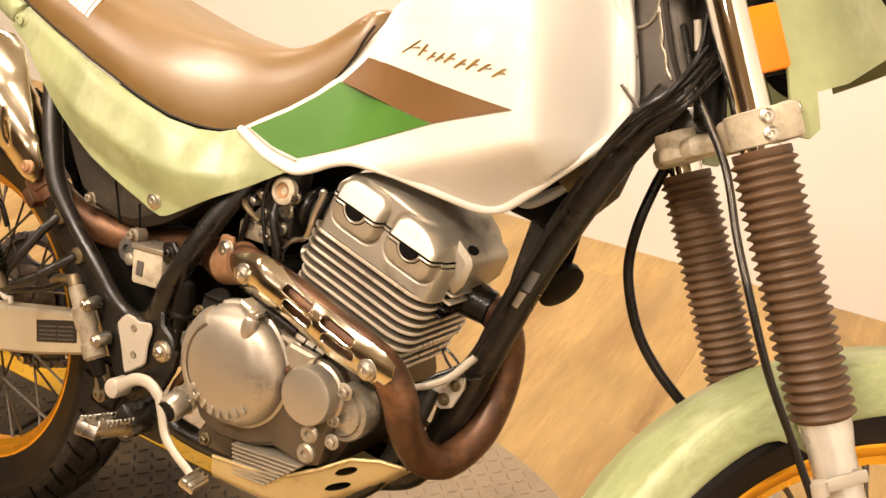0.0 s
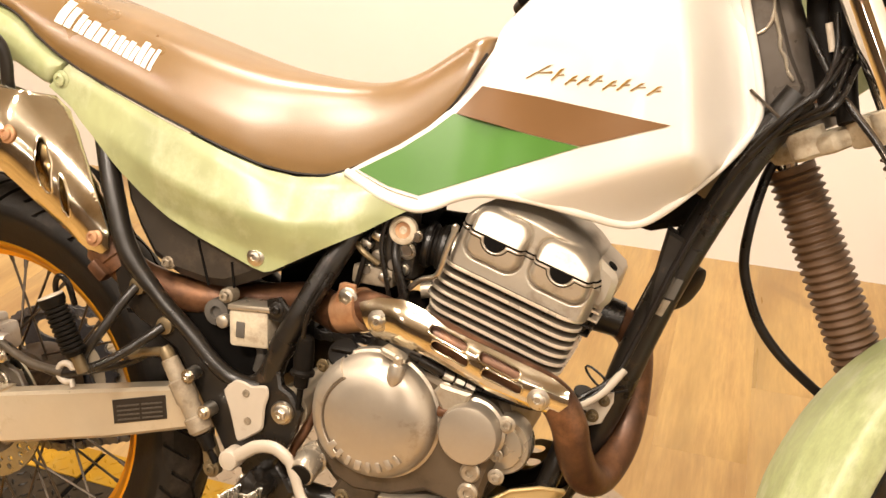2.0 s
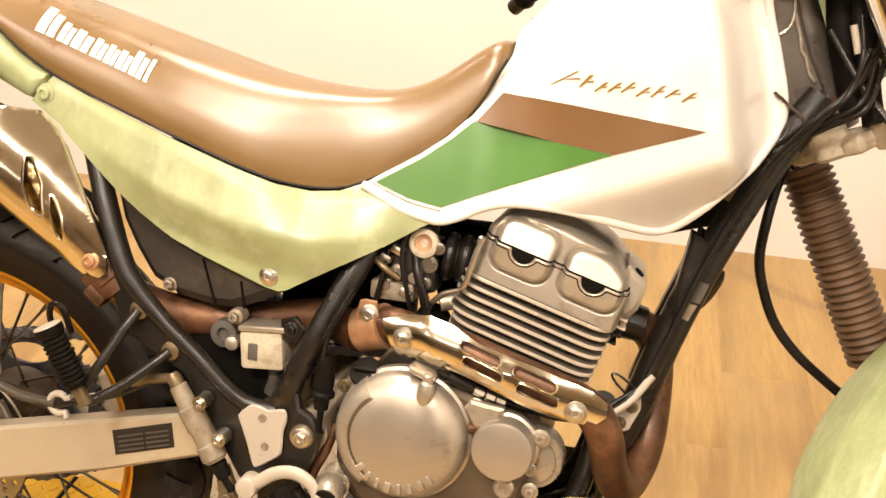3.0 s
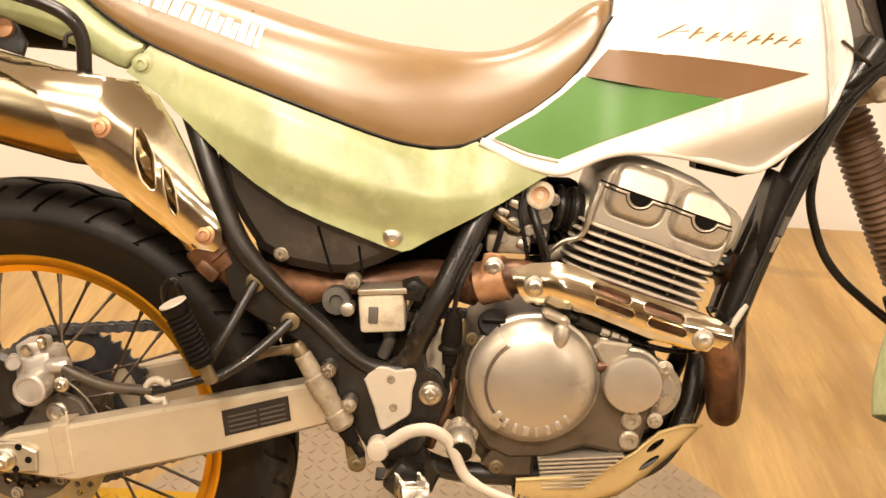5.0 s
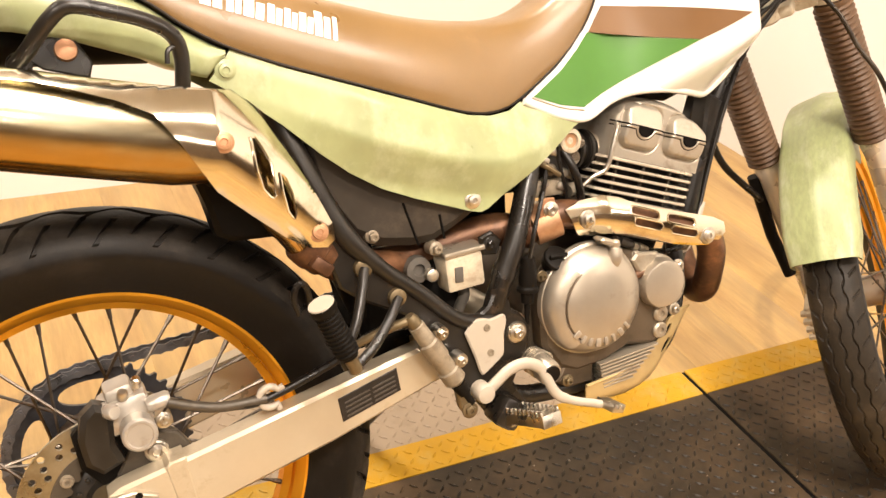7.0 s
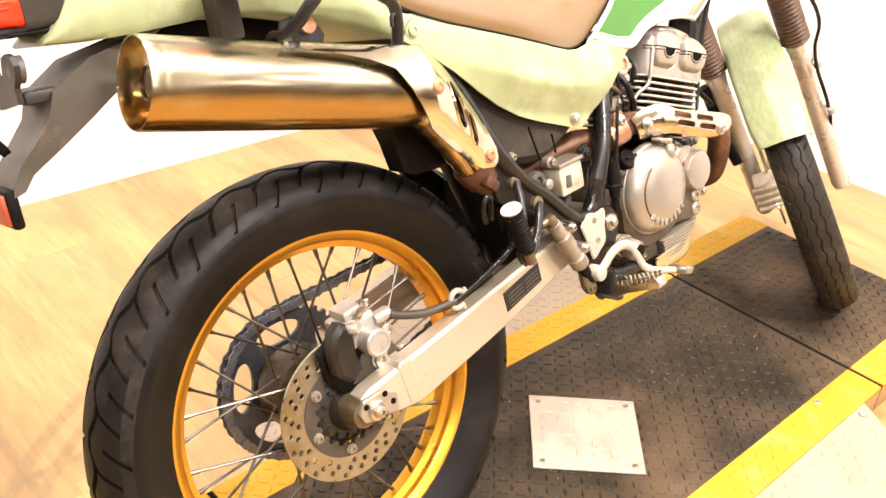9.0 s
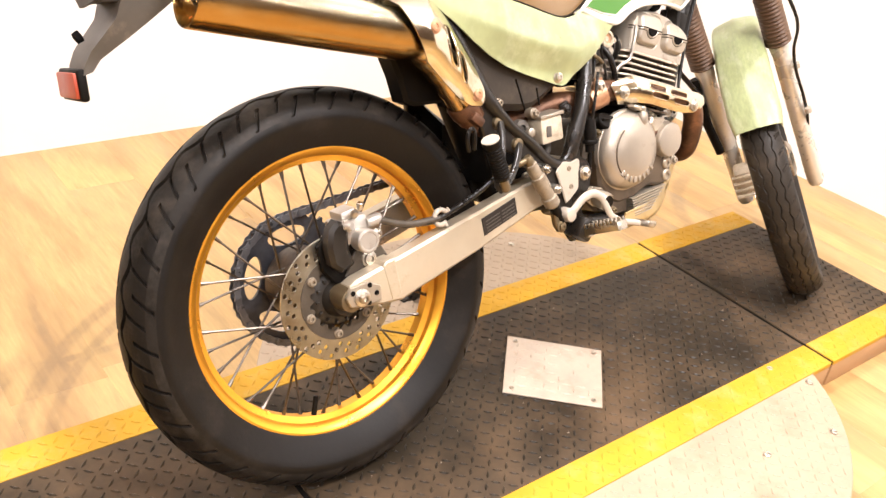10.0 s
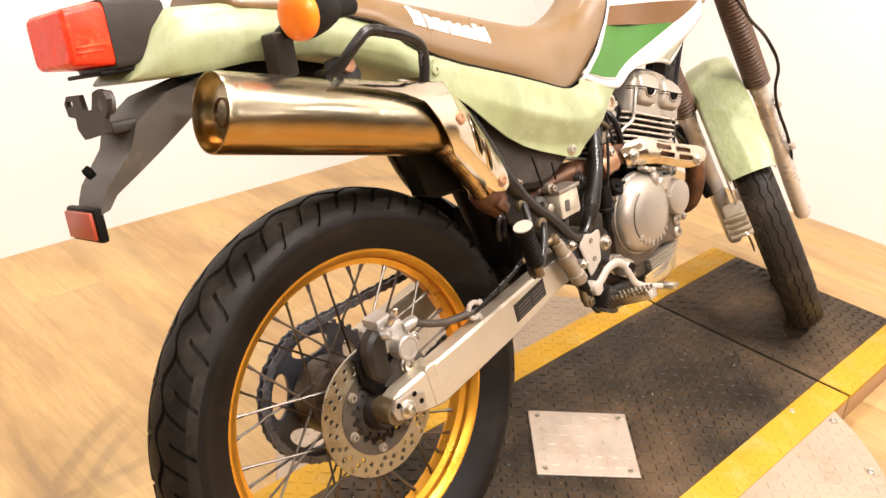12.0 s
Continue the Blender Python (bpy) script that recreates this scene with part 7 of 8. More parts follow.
pd = (PEG_B - PEG_A).normalized()
bm = bmesh.new()
rows = [(0.0, 0.011)]
for k in range(11):
    rows += [(0.004 + 0.0056 * k, 0.0115), (0.0056 + 0.0056 * k, 0.0137), (0.0080 + 0.0056 * k, 0.0137)]
add_lathe(bm, PEG_A, pd, rows + [(0.066, 0.0152), (0.073, 0.0152)], 24)
pg = part("passenger_footrest", bm, BLACKPLASTIC, bike, "ribbed black rubber passenger footrest, folded up", 50)
bm = bmesh.new()
add_lathe(bm, PEG_A + pd * 0.0732, pd, [(0, 0.0148), (0.0015, 0.0142)], 24)
part("footrest_end", bm, PALE, pg, "worn pale end of the rubber")
bm = bmesh.new()
add_tube(bm, [PEG_A - pd * 0.022, PEG_A + pd * 0.004], 0.0075, 12)
part("footrest_pin", bm, BRASS, pg)
bm = bmesh.new()
add_tube(bm, curve([(0.215, -0.14, 0.535), (0.2115, -0.147, 0.560), (0.2055, -0.151, 0.570), (0.198, -0.151, 0.567), (0.195, -0.149, 0.553), (0.200, -0.145, 0.535)]), 0.0036, 8)
part("rubber_loop", bm, CABLE, bike)
# inner mudguard behind the silencer
bm = bmesh.new()
rings = []
for k in range(18):
    a = radians(12 + 20 * k / 17)
    r = lerp([(0, 0.353), (8, 0.365), (17, 0.385)], k)
    prof = [(-0.062, r - 0.03), (-0.058, r), (0, r + 0.008), (0.058, r), (0.062, r - 0.03)]
    ring = prof + [(y * 0.95, q - 0.004) for y, q in reversed(prof)]
    rings.append([(q * math.cos(a), y, ZR + q * math.sin(a)) for y, q in ring])
add_loft(bm, rings)
part("inner_mudguard", bm, BLACKPLASTIC, bike, "black plastic inner mudguard", 50)
bm = bmesh.new()
add_plate(bm, [(0.112, 0.70), (0.175, 0.675), (0.222, 0.605), (0.157, 0.607), (0.138, 0.615), (0.129, 0.654)], -0.075, -0.03, 0.006)
part("mudguard_stay", bm, BLACKPLASTIC, bike)
bm = bmesh.new()
add_tube(bm, [(0.29, 0.0, 0.60), (0.36, 0.0, 0.42)], 0.032, 18)
part("shock_absorber", bm, BLACKPLASTIC, bike)
# added near-black blocks in place of the deep shade behind carburettor and frame
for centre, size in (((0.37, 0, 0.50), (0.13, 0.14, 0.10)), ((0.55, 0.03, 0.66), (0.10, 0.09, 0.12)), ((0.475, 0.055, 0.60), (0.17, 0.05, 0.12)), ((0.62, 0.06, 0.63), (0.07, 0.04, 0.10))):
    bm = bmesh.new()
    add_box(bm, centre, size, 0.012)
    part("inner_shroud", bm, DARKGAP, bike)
# side stand on the far side
bm = bmesh.new()
add_tube(bm, [(0.475, 0.10, 0.36), (0.42, 0.372, 0.118)], 0.011, 14)
add_box(bm, (0.42, 0.380, 0.117), (0.06, 0.03, 0.012), 0.003, pose(0, 0, 0, LEAN_DEG, 0, 0).to_3x3())
part("side_stand", bm, BLACKPAINT, bike, "black side stand")

# ---- fuel tank
TANK_OUT = [(0.5235, 0.7295), (0.545, 0.719), (0.566, 0.7095), (0.59, 0.7030), (0.6105, 0.7000), (0.630, 0.706), (0.652, 0.7175), (0.678, 0.726), (0.706, 0.7285), (0.741, 0.7265), (0.786, 0.7185), (0.820, 0.7115), (0.838, 0.7115), (0.855, 0.7195), (0.880, 0.742), (0.915, 0.780), (0.934, 0.806), (0.944, 0.826), (0.945, 0.850),
            (0.936, 0.885), (0.923, 0.925), (0.909, 0.965), (0.892, 1.0), (0.86, 1.018), (0.80, 1.012), (0.74, 0.982), (0.70, 0.94), (0.668, 0.905), (0.664, 0.876), (0.655, 0.858), (0.645, 0.836), (0.628, 0.810), (0.608, 0.788), (0.580, 0.766), (0.545, 0.744)]
TANK_TOP = [(0.66, 0.90), (0.70, 0.945), (0.74, 0.985), (0.80, 1.014), (0.86, 1.02), (0.90, 1.01), (0.95, 0.98)]
CREASE = [(0.60, 0.69), (0.70, 0.7265), (0.77, 0.750), (0.821, 0.772), (0.876, 0.794), (0.93, 0.812)]
TANK_W = [(0.52, 0.064), (0.56, 0.064), (0.60, 0.062), (0.64, 0.056), (0.66, 0.054), (0.70, 0.070), (0.74, 0.088), (0.78, 0.102), (0.82, 0.108), (0.865, 0.105), (0.945, 0.090)]
FRONT_EDGE = [(0.70, 0.905), (0.79, 0.886), (0.83, 0.879), (0.885, 0.868), (0.925, 0.855), (0.985, 0.838)]
PRESS = [(0.0, 0.0), (0.008, 0.003), (0.020, 0.0125), (0.050, 0.040), (0.075, 0.060), (0.10, 0.072)]


def tank_y(x, z):
    w = glide(TANK_W, x)
    # narrow at the seat, wider below
    w += max(-0.02, min(0.03, 0.25 * (0.80 - z))) * max(0.0, min(1.0, (0.78 - x) / 0.08))
    top = lerp(TANK_TOP, x)
    if z > 0.84:
        t = min(1.0, (z - 0.84) / (top - 0.84))
        w *= (1 - t ** 2.6) ** 0.5
    # pressed-in facet below the crease, turning up along the front edge
    below = (glide(CREASE, x) - z) * max(0.0, min(1.0, (x - 0.60) / 0.06))
    ahead = (x - glide(FRONT_EDGE, z)) * max(0.0, min(1.0, (1.0 - z) / 0.05))
    deep = glide(PRESS, math.hypot(max(0.0, below * 1.05), max(0.0, ahead * 1.6)), 0.006) * lerp([(0.82, 1.0), (0.90, 1.3)], x)
    w -= min(0.084, deep)
    return -max(w, 0.0)


for s in (1, -1):
    bm = bmesh.new()
    add_sheet(bm, TANK_OUT, tank_y, 0.004, step=0.005, place=(lambda x, y, z: (x, y, z)) if s > 0 else (lambda x, y, z: (x, -y, z)))
    tk = part("fuel_tank" if s > 0 else "tank_half", bm, WHITE, bike, "white fuel tank with green and brown side panels" if s > 0 else "white tank half on the chain side", 45)
    if s > 0:
        tank = tk
    # raised rim round the lower edge
    bm = bmesh.new()
    edge = TANK_OUT[0:23]
    line = curve([(a, b, 0) for a, b in edge], 4)
    ys = [tank_y(p.x, p.y) + 0.001 for p in line]
    ys = [sum(ys[max(0, k - 4) : k + 5]) / len(ys[max(0, k - 4) : k + 5]) for k in range(len(ys))]
    add_tube(bm, [(p.x, s * y, p.y) for p, y in zip(line, ys)], 0.0048, 10)
    part("tank_rim", bm, WHITE, tk)


def decal(name, outline, mat, lift, label=""):
    bm = bmesh.new()
    add_sheet(bm, outline, lambda x, z: tank_y(x, z) - lift, 0.0006, step=0.008)
    return part(name, bm, mat, tank, label)


decal("green_panel", [(0.5375, 0.7335), (0.575, 0.7205), (0.6105, 0.7145), (0.695, 0.7515), (0.7805, 0.7885), (0.72, 0.794), (0.6335, 0.8055), (0.612, 0.785), (0.583, 0.762), (0.556, 0.745)], GREEN, 0.0012, "bright green panel")
decal("brown_panel", [(0.6355, 0.8055), (0.72, 0.7945), (0.7815, 0.7890), (0.8655, 0.8195), (0.80, 0.8265), (0.735, 0.8325), (0.6600, 0.8375), (0.648, 0.8215)], BROWN, 0.0012, "brown panel")
line = [(0.5345, 0.7325), (0.575, 0.7175), (0.6105, 0.7110)]
bm = bmesh.new()
add_tube(bm, [(p.x, tank_y(p.x, p.y) - 0.0006, p.y) for p in curve([(a, b, 0) for a, b in line], 5)], 0.0012, 6)
part("pinstripe", bm, PINSTRIPE, tank)
# gold script as plain slanted strokes of uneven height
xs = 0.709
for k, (wd, hh) in enumerate(((0.030, 0.016), (0.016, 0.013), (0.013, 0.010), (0.013, 0.010), (0.014, 0.011), (0.014, 0.010), (0.013, 0.012), (0.016, 0.009), (0.014, 0.010))):
    z0 = 0.8505 + 0.0012 * math.sin(k * 2.1) - (xs - 0.71) * 0.03
    lean = 0.010 if k else 0.026
    low, high = [(xs, z0), (xs + 0.002, z0 - 0.0004)], [(xs + lean + 0.0045, z0 + hh), (xs + lean, z0 + hh - 0.001)]
    bm = bmesh.new()
    add_sheet(bm, low + high, lambda x, z: tank_y(x, z) - 0.0012, 0.0006, step=0.004)
    add_sheet(bm, [(xs + lean * 0.4, z0 + hh * 0.36), (xs + lean * 0.4 + wd * 0.7, z0 + hh * 0.46), (xs + lean * 0.4 + wd * 0.68, z0 + hh * 0.58)], lambda x, z: tank_y(x, z) - 0.0012, 0.0006, step=0.004)
    part("script_stroke", bm, GOLDINK, tank)
    xs += wd

# ---- seat
SEAT_LOW = [(-0.13, 0.915), (-0.05, 0.902), (0.03, 0.885), (0.084, 0.868), (0.122, 0.841), (0.164, 0.817), (0.214, 0.797), (0.265, 0.780), (0.335, 0.757), (0.40, 0.7355), (0.435, 0.7255), (0.470, 0.7205), (0.505, 0.7240), (0.542, 0.7415), (0.5785, 0.7645), (0.606, 0.7865), (0.626, 0.808), (0.643, 0.834), (0.653, 0.856), (0.662, 0.872)]
SEAT_TOP = [(-0.13, 0.945), (-0.05, 0.944), (0.03, 0.928), (0.111, 0.906), (0.18, 0.888), (0.255, 0.868), (0.33, 0.848), (0.392, 0.833), (0.45, 0.8255), (0.52, 0.8225), (0.565, 0.833), (0.60, 0.854), (0.628, 0.879), (0.648, 0.896), (0.664, 0.899)]
SEAT_W = [(-0.13, 0.080), (0.0, 0.094), (0.12, 0.100), (0.217, 0.103), (0.30, 0.110), (0.38, 0.109), (0.43, 0.101), (0.47, 0.086), (0.505, 0.074), (0.542, 0.066), (0.58, 0.060), (0.626, 0.054), (0.664, 0.049)]
# share of the half width drawn in, at each share of the height
SEAT_CUT = [(0.0, 0.0), (-0.012, 0.16), (0.010, 0.36), (0.07, 0.56), (0.15, 0.73), (0.24, 0.86), (0.34, 0.945), (0.46, 0.99), (0.66, 1.02), (0.84, 1.03), (1.0, 1.03)]
bm = bmesh.new()
rings = []
for k in range(82):
    x = -0.13 + 0.793 * k / 81
    zl, zt, w = lerp(SEAT_LOW, x), glide(SEAT_TOP, x), glide(SEAT_W, x)
    if k == 0:
        w *= 0.9
    h = zt - zl
    half = [(-w + w * f, zl + g * h) for f, g in SEAT_CUT]
    if x > 0.645:
        # rounded nose
        q = 1 - ((x - 0.645) / 0.019) ** 2 * 0.45
        half = [(y * q, zl + h / 2 + (z - zl - h / 2) * q) for y, z in half]
    half = [(p.x, p.y) for p in curve([(y, z, 0) for y, z in half], 3)]
    full = half + [(-y, z) for y, z in reversed(half[:-1])]
    rings.append([(x, y, z) for y, z in full])
add_loft(bm, rings)
seat = part("seat", bm, SEAT, bike, "brown vinyl bench seat with white markings", 60)
bm = bmesh.new()
add_tube(bm, [(x, -lerp(SEAT_W, x) - 0.0005, z) for x, z in [(q[0], q[1]) for q in curve([(a, b, 0) for a, b in SEAT_LOW[2:]], 4)]], 0.0015, 8)
part("seat_piping", bm, PIPING, seat)

def seat_y(x, z):
    zl, zt, w = lerp(SEAT_LOW, x), lerp(SEAT_TOP, x), lerp(SEAT_W, x)
    f = (z - zl) / (zt - zl)
    return -w * (1 - lerp([(g, e) for e, g in SEAT_CUT[:8]], f)) - 0.0012


# white maker's marks on the seat as plain slanted bars
xx = 0.142
for k, (wd, hh) in enumerate(((0.026, 0.027), (0.017, 0.020), (0.024, 0.019), (0.017, 0.019), (0.015, 0.019), (0.017, 0.019), (0.019, 0.025), (0.006, 0.024))):
    z0, sl = 0.861 - (xx - 0.142) * 0.325, 0.005
    bm = bmesh.new()
    for f0, f1, top in (((0.0, 0.42, 1.0), (0.50, 0.84, 0.86)) if wd > 0.01 else ((0.0, 0.75, 1.0),)):
        x0, x1 = xx + wd * f0, xx + wd * f1
        add_sheet(bm, [(x0, z0 - wd * f0 * 0.325), (x1, z0 - wd * f1 * 0.325), (x1 + sl, z0 - wd * f1 * 0.325 + hh * top), (x0 + sl, z0 - wd * f0 * 0.325 + hh * top)], seat_y, 0.0006, step=0.006)
    part("white_mark", bm, WHITEINK, seat)
    xx += wd

# ---- side panel and tail
PANEL = [(0.1415, 0.7845), (0.167, 0.814), (0.214, 0.794), (0.265, 0.777), (0.335, 0.754), (0.40, 0.7325), (0.435, 0.7225), (0.47, 0.7175), (0.50, 0.7205), (0.520, 0.7285), (0.545, 0.7155), (0.566, 0.7060), (0.59, 0.6990), (0.6115, 0.6955), (0.605, 0.6985), (0.592, 0.6915), (0.557, 0.6685), (0.509, 0.6415), (0.467, 0.617), (0.4535, 0.6090), (0.444, 0.6065), (0.430, 0.6095), (0.393, 0.6225), (0.355, 0.6360), (0.318, 0.6515), (0.282, 0.6735), (0.2505, 0.6980), (0.230, 0.7165), (0.210, 0.7345), (0.1935, 0.7475), (0.178, 0.762)]


def panel_y(x, z):
    y = lerp([(0.1, -0.104), (0.3, -0.111), (0.45, -0.108), (0.53, -0.098), (0.62, -0.085)], x)
    up = lerp(SEAT_LOW, min(x, 0.5))
    # the upper edge follows the waist of the seat
    waist = lerp([(0.1, -0.101), (0.217, -0.104), (0.30, -0.112), (0.38, -0.111), (0.43, -0.103), (0.47, -0.090), (0.52, -0.080), (0.62, -0.084)], x)
    y += (waist - y) * max(0.0, min(1.0, 1 - (up - z) / 0.07))
    # pressed crease running back and up from the front
    c = lerp([(0.15, 0.775), (0.202, 0.754), (0.252, 0.731), (0.30, 0.710), (0.369, 0.687), (0.426, 0.672), (0.473, 0.667), (0.52, 0.672), (0.60, 0.695)], x)
    d = z - c
    ridge = max(0.0, 1 - math.sqrt(d * d + 0.000003) / (0.075 if d > 0 else 0.045))
    y -= 0.022 * ridge * max(0.0, min(1.0, (x - 0.17) / 0.15)) * max(0.0, min(1.0, (0.59 - x) / 0.10))
    edge = max(0.0, 1 - (up - z) / 0.012)
    return y + 0.004 * edge


for s in (1, -1):
    bm = bmesh.new()
    add_sheet(bm, PANEL, panel_y, 0.003, step=0.0065, place=(lambda x, y, z: (x, y, z)) if s > 0 else (lambda x, y, z: (x, -y, z)))
    sp = part("side_panel", bm, SAGE, bike, "faded sage green side panel", 45)
    for bx, bz, r in ((0.433, 0.6225, 0.0074), (0.159, 0.794, 0.0075)):
        bm = bmesh.new()
        add_lathe(bm, (bx, s * (panel_y(bx, bz) + 0.001), bz), (0, -s, 0), [(0, r * 1.5), (0.002, r * 1.45), (0.003, r), (0.006, r * 0.95), (0.007, r * 0.5), (0.005, r * 0.4)], 22)
        part("panel_screw", bm, STEEL if bx > 0.3 else SAGE, sp)
bm = bmesh.new()
TAIL_LOW = [(-0.262, 0.8475), (-0.225, 0.845), (-0.175, 0.8455), (-0.10, 0.849), (-0.03, 0.842), (0.03, 0.828), (0.09, 0.808), (0.139, 0.786), (0.1395, 0.7865), (0.161, 0.808)]
TAIL_TOP = [(-0.262, 0.853), (-0.245, 0.872), (-0.222, 0.905), (-0.20, 0.925), (-0.13, 0.922), (-0.05, 0.906), (0.03, 0.887), (0.084, 0.868), (0.122, 0.839), (0.139, 0.828), (0.161, 0.815)]
TAIL_W = [(-0.262, 0.050), (-0.205, 0.074), (-0.1, 0.092), (0.0, 0.103), (0.139, 0.106), (0.161, 0.105)]
rings = []
for k in range(43):
    x = -0.262 + 0.4225 * k / 42
    zl, zt, w = lerp(TAIL_LOW, x), lerp(TAIL_TOP, x), lerp(TAIL_W, x)
    h = zt - zl
    half = [(-w + 0.006, zl), (-w, zl + 0.1 * h), (-w - 0.003, zl + 0.4 * h), (-w, zl + 0.75 * h), (-w + 0.012, zl + 0.95 * h), (-w + 0.03, zt), (0, zt + 0.002)]
    full = half + [(-y, z) for y, z in reversed(half[:-1])]
    rings.append([(x, y, z) for y, z in full])
add_loft(bm, rings)
part("tail_cowl", bm, SAGE, bike, "faded sage green tail section", 50)
# tail lamp
bm = bmesh.new()
add_loft(bm, [[(x, y, z) for y, z in rounded(-w, zb, w, zt, 0.008, 3)] for x, w, zb, zt in ((-0.272, 0.056, 0.868, 0.938), (-0.285, 0.0565, 0.870, 0.940), (-0.318, 0.055, 0.874, 0.936), (-0.3225, 0.051, 0.878, 0.932))])
tl = part("tail_lamp", bm, RED, bike, "large red tail lamp lens")
bm = bmesh.new()
add_loft(bm, [[(x, y, z) for y, z in rounded(-w, zb, w, zt, 0.008, 3)] for x, w, zb, zt in ((-0.20, 0.050, 0.905, 0.935), (-0.235, 0.055, 0.868, 0.94), (-0.262, 0.0575, 0.864, 0.942), (-0.274, 0.0575, 0.864, 0.942))])
part("lamp_housing", bm, DARKPLASTIC, tl)
for k in range(2):
    bm = bmesh.new()
    add_box(bm, (-0.300, -0.0565, 0.887 + 0.006 * k), (0.03, 0.002, 0.0025), 0.0006)
    part("lens_line", bm, RED, tl)
bm = bmesh.new()
add_box(bm, (-0.262, 0, 0.862), (0.06, 0.10, 0.005), 0.002)
part("lamp_base", bm, BLACKPLASTIC, tl)
# grab rail
bm = bmesh.new()
add_tube(bm, curve([(-0.035, -0.118, 0.812), (-0.022, -0.13, 0.825), (-0.002, -0.146, 0.850), (0.016, -0.15, 0.862), (0.045, -0.15, 0.857), (0.082, -0.148, 0.846), (0.104, -0.145, 0.832), (0.111, -0.14, 0.812), (0.110, -0.135, 0.786), (0.108, -0.128, 0.770)], 8), 0.0075, 14)
gr = part("grab_rail", bm, BLACKPAINT, bike, "black tubular grab rail")
bm = bmesh.new()
add_tube(bm, curve([(0.108, -0.145, 0.822), (0.098, -0.148, 0.818), (0.096, -0.148, 0.806)]), 0.0025, 8)
part("rail_hook", bm, BLACKPAINT, gr)
bm = bmesh.new()
add_lathe(bm, (-0.03, -0.115, 0.812), (0, -1, 0), [(-0.02, 0.012), (0.006, 0.011), (0.01, 0.006)], 16)
part("rail_mount", bm, BLACKPAINT, gr)
# turn indicator
iv = (Vector((-0.105, -0.015, -0.004))).normalized()
for s in (1, -1):
    flip = (lambda v: v) if s > 0 else (lambda v: Vector((v.x, -v.y, v.z)))
    bm = bmesh.new()
    add_tube(bm, [flip(Vector((-0.075, -0.10, 0.872))), flip(Vector((-0.085, -0.145, 0.886))), flip(Vector((-0.088, -0.165, 0.89)))], [0.013, 0.0125, 0.0135], 16)
    ind = part("turn_indicator", bm, BLACKPLASTIC, bike, "turn indicator with orange lens on a black stalk")
    bm = bmesh.new()
    add_lathe(bm, flip(Vector((-0.062, -0.178, 0.893))), flip(iv), [(-0.042, 0.010), (-0.040, 0.0115), (-0.012, 0.0125), (-0.006, 0.0165), (0.012, 0.0235), (0.03, 0.0280), (0.042, 0.029)], 32)
    part("indicator_body", bm, BLACKPLASTIC, ind)
    bm = bmesh.new()
    add_lathe(bm, flip(Vector((-0.062, -0.178, 0.893)) + iv * 0.042), flip(iv), [(0, 0.029), (0.003, 0.0296), (0.010, 0.0284), (0.0145, 0.0240), (0.0175, 0.014), (0.018, 0.003)], 32)
    part("indicator_lens", bm, ORANGE, ind, "orange lens")
bm = bmesh.new()
add_box(bm, (-0.092, -0.108, 0.850), (0.030, 0.03, 0.055), 0.005)
part("indicator_bracket", bm, DARKPLASTIC, bike)
# number plate carrier of the tail, without a plate
bm = bmesh.new()
rings = []
for x, z, w, d in ((-0.12, 0.850, 0.05, 0.05), (-0.175, 0.842, 0.052, 0.085), (-0.216, 0.815, 0.049, 0.088), (-0.234, 0.785, 0.046, 0.076), (-0.262, 0.762, 0.043, 0.060), (-0.287, 0.742, 0.039, 0.045), (-0.310, 0.722, 0.034, 0.020), (-0.318, 0.708, 0.034, 0.012)):
    rings.append([(x - d * 0.55, -w, z - d * 0.15), (x + d * 0.55, -w * 0.9, z + d * 0.1), (x + d * 0.55, w * 0.9, z + d * 0.1), (x - d * 0.55, w, z - d * 0.15)])
add_loft(bm, rings)
carrier = part("plate_carrier", bm, GREYPLASTIC, bike, "grey plastic number plate carrier without a plate", 25)
bm = bmesh.new()
lug = [(0.072, 0.842), (0.088, 0.833), (0.082, 0.818), (0.054, 0.815), (0.056, 0.802), (0.036, 0.789), (-0.060, 0.797), (-0.062, 0.812), (-0.080, 0.822), (-0.088, 0.834), (-0.080, 0.843), (-0.060, 0.846), (-0.038, 0.843), (-0.020, 0.824), (0.012, 0.823), (0.018, 0.842)]
add_sheet(bm, lug, lambda y, z: -0.292, -0.006, [rounded(0.052, 0.829, 0.078, 0.836, 0.003, 3), oval(-0.058, 0.830, 0.006, 0.006, n=12)], 0.012, place=lambda y, x, z: (x, y * 0.72, z))
add_box(bm, (-0.262, 0, 0.800), (0.056, 0.078, 0.014), 0.004)
part("plate_bracket", bm, DARKPLASTIC, carrier, "dark bracket with two lugs")
bm = bmesh.new()
add_lathe(bm, (-0.293, -0.042, 0.830), (-1, 0, 0.1), [(-0.008, 0.014), (0.003, 0.013), (0.005, 0.006)], 18)
part("bracket_grommet", bm, GREYPLASTIC, carrier)
bm = bmesh.new()
add_lathe(bm, (-0.308, -0.004, 0.757), (-0.8, 0, -0.4), [(0.004, 0.008), (0.012, 0.0075), (0.013, 0.004)], 14)
part("carrier_hole", bm, DARKGAP, carrier)
bm = bmesh.new()
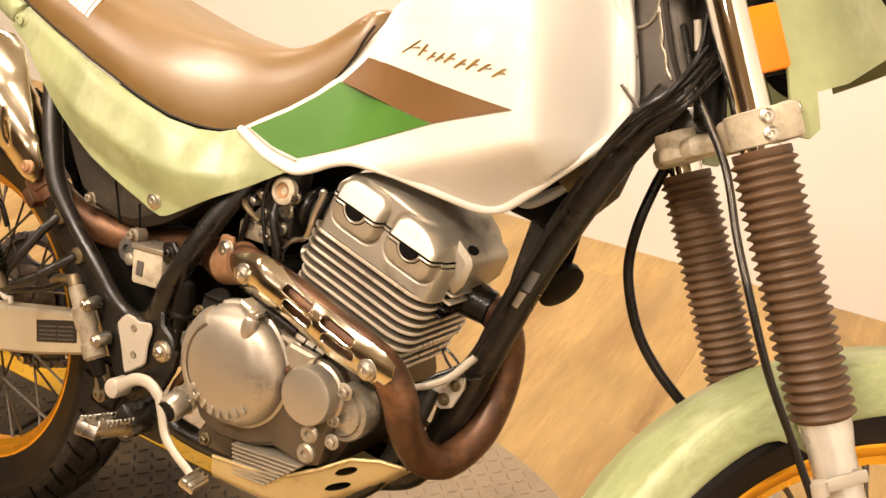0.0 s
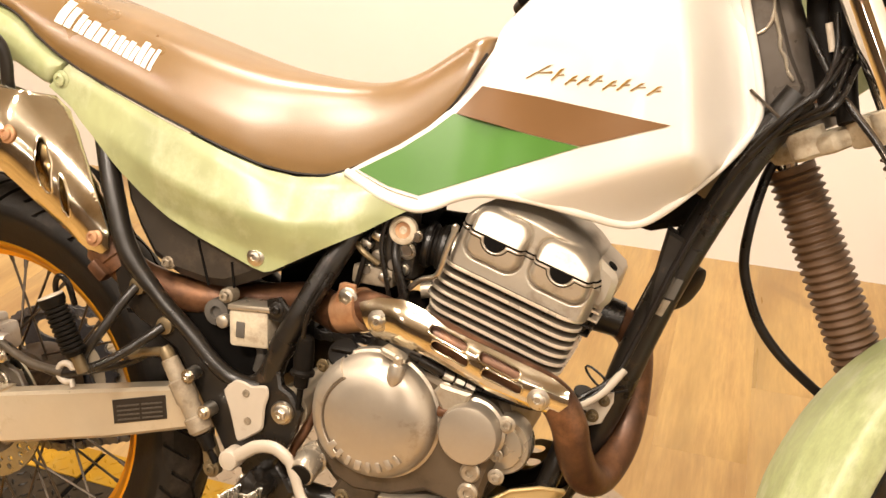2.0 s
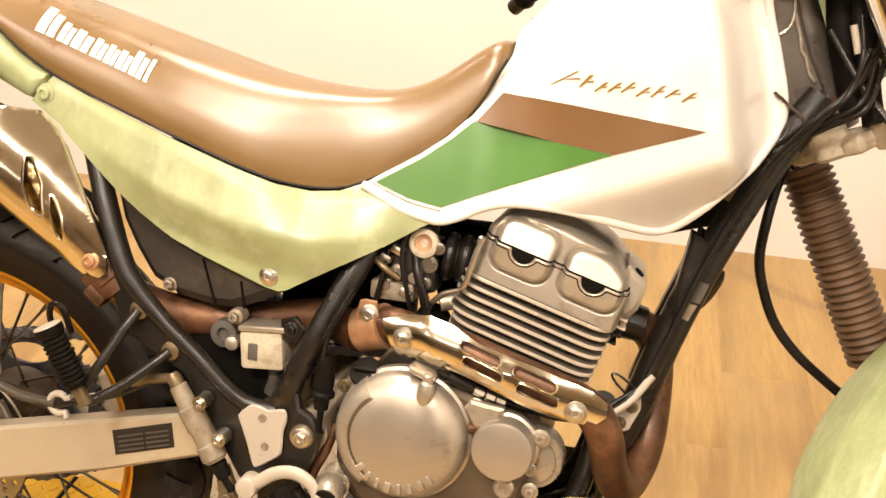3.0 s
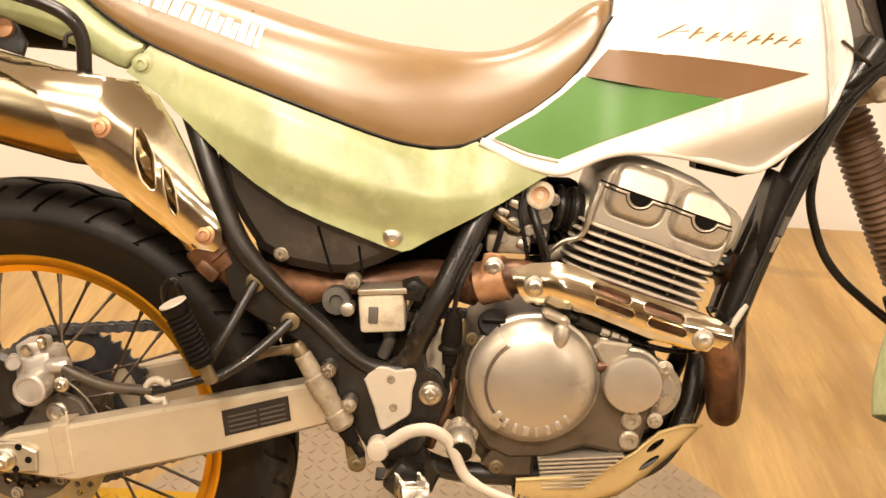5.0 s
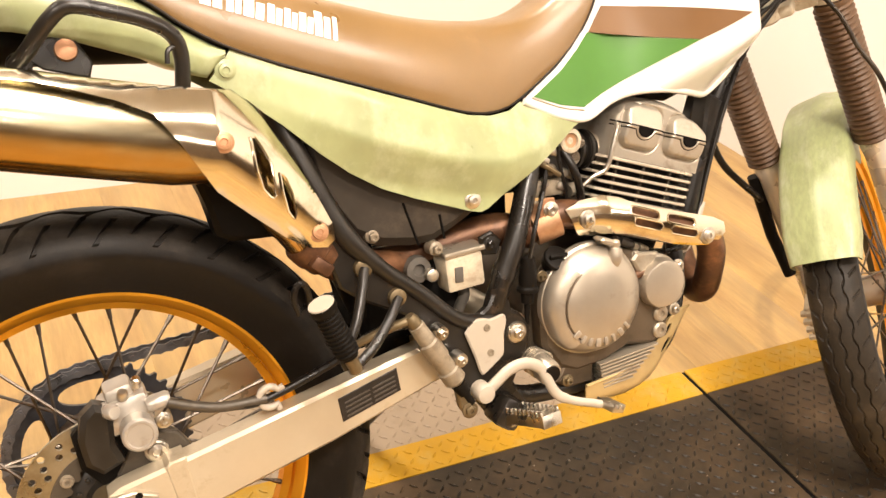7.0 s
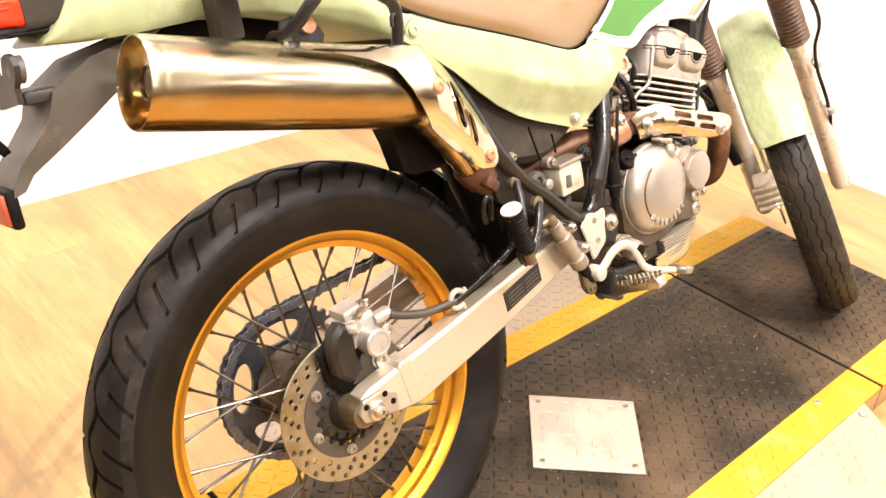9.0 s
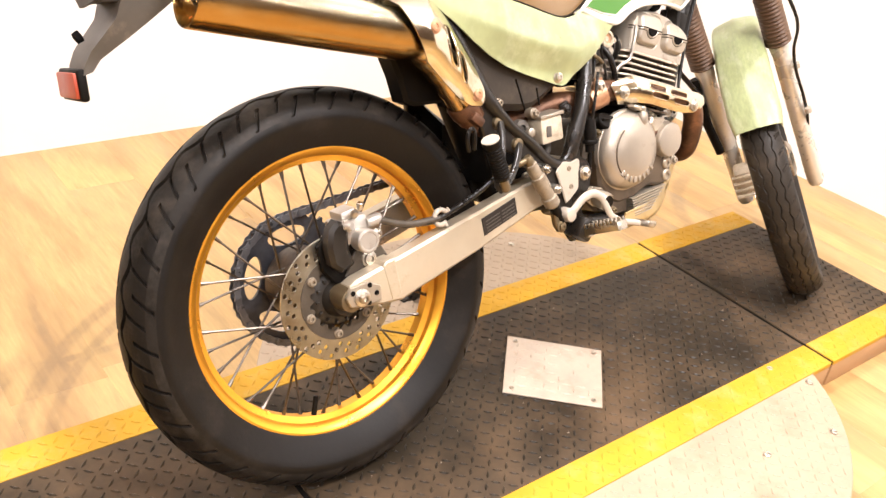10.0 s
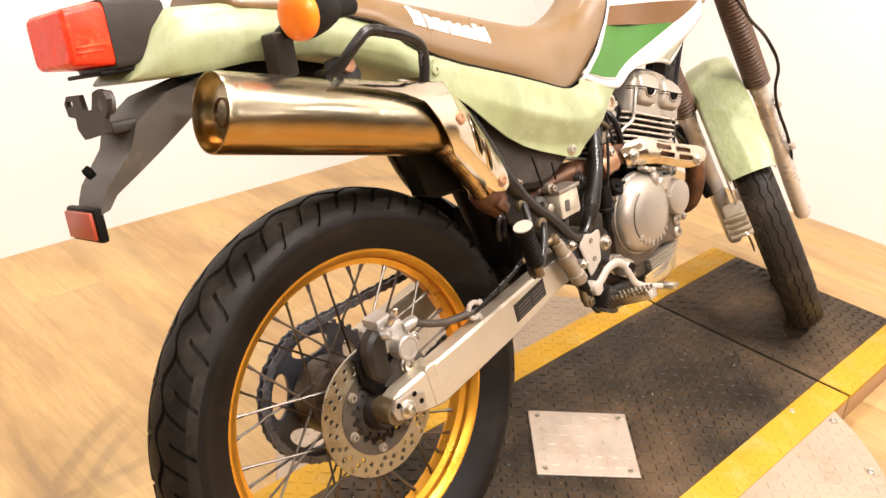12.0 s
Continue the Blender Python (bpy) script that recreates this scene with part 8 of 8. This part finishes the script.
add_box(bm, (-0.326, 0.011, 0.694), (0.012, 0.086, 0.042), 0.004)
rr = part("rear_reflector", bm, BLACKPLASTIC, bike, "dull red rear reflector in a black frame")
bm = bmesh.new()
add_box(bm, (-0.3335, 0.011, 0.694), (0.006, 0.076, 0.033), 0.002)
part("reflector_lens", bm, REDDULL, rr)
bm = bmesh.new()
add_tube(bm, curve([(0.10, 0.03, 0.83), (0.0, 0.0, 0.835), (-0.1, 0.0, 0.838), (-0.16, 0.0, 0.843)]), 0.03, 14)
part("tail_frame", bm, BLACKPLASTIC, bike)

# ---------------------------------------------------------------- floor boards
B_W, B_L = 0.182, 1.26
made = {}


def board_mesh(long):
    key = round(long, 3)
    if key not in made:
        bb = bmesh.new()
        add_box(bb, (0, 0, 0), (B_W - 0.0001, key - 0.0001, 0.008), 0.0002)
        made[key] = finish("board", bb, OAK)
    return made[key]


rest_v, rest_f = [], []
x = FRONT - B_W / 2 + 26 * B_W
while x > WEST:
    top = BACK if x < FRONT else NOOK
    y1 = top + random.random() * B_L * 0.9
    while y1 > SOUTH:
        hi, lo = min(y1, top), max(y1 - B_L, SOUTH)
        y1 -= B_L
        if hi - lo < 0.02:
            continue
        if FRONT > x > -1.6 and hi > -1.5:
            ob = new("board", board_mesh(hi - lo))
            ob.location = (x, (hi + lo) / 2, FLOOR - 0.004)
            ob.parent = floor
        else:
            k = len(rest_v)
            hx = B_W / 2 - 0.0005
            rest_v += [(x + a, b, FLOOR + c) for c in (-0.008, 0) for a, b in ((-hx, lo + 0.0005), (hx, lo + 0.0005), (hx, hi - 0.0005), (-hx, hi - 0.0005))]
            rest_f += [(k + 4, k + 5, k + 6, k + 7), (k, k + 1, k + 5, k + 4), (k + 1, k + 2, k + 6, k + 5), (k + 2, k + 3, k + 7, k + 6), (k + 3, k, k + 4, k + 7)]
    x -= B_W
me = bpy.data.meshes.new("boards")
me.from_pydata(rest_v, [], rest_f)
me.materials.append(OAK)
ob = new("boards", me)
ob.parent = floor
tagged(ob, kind="stuff")
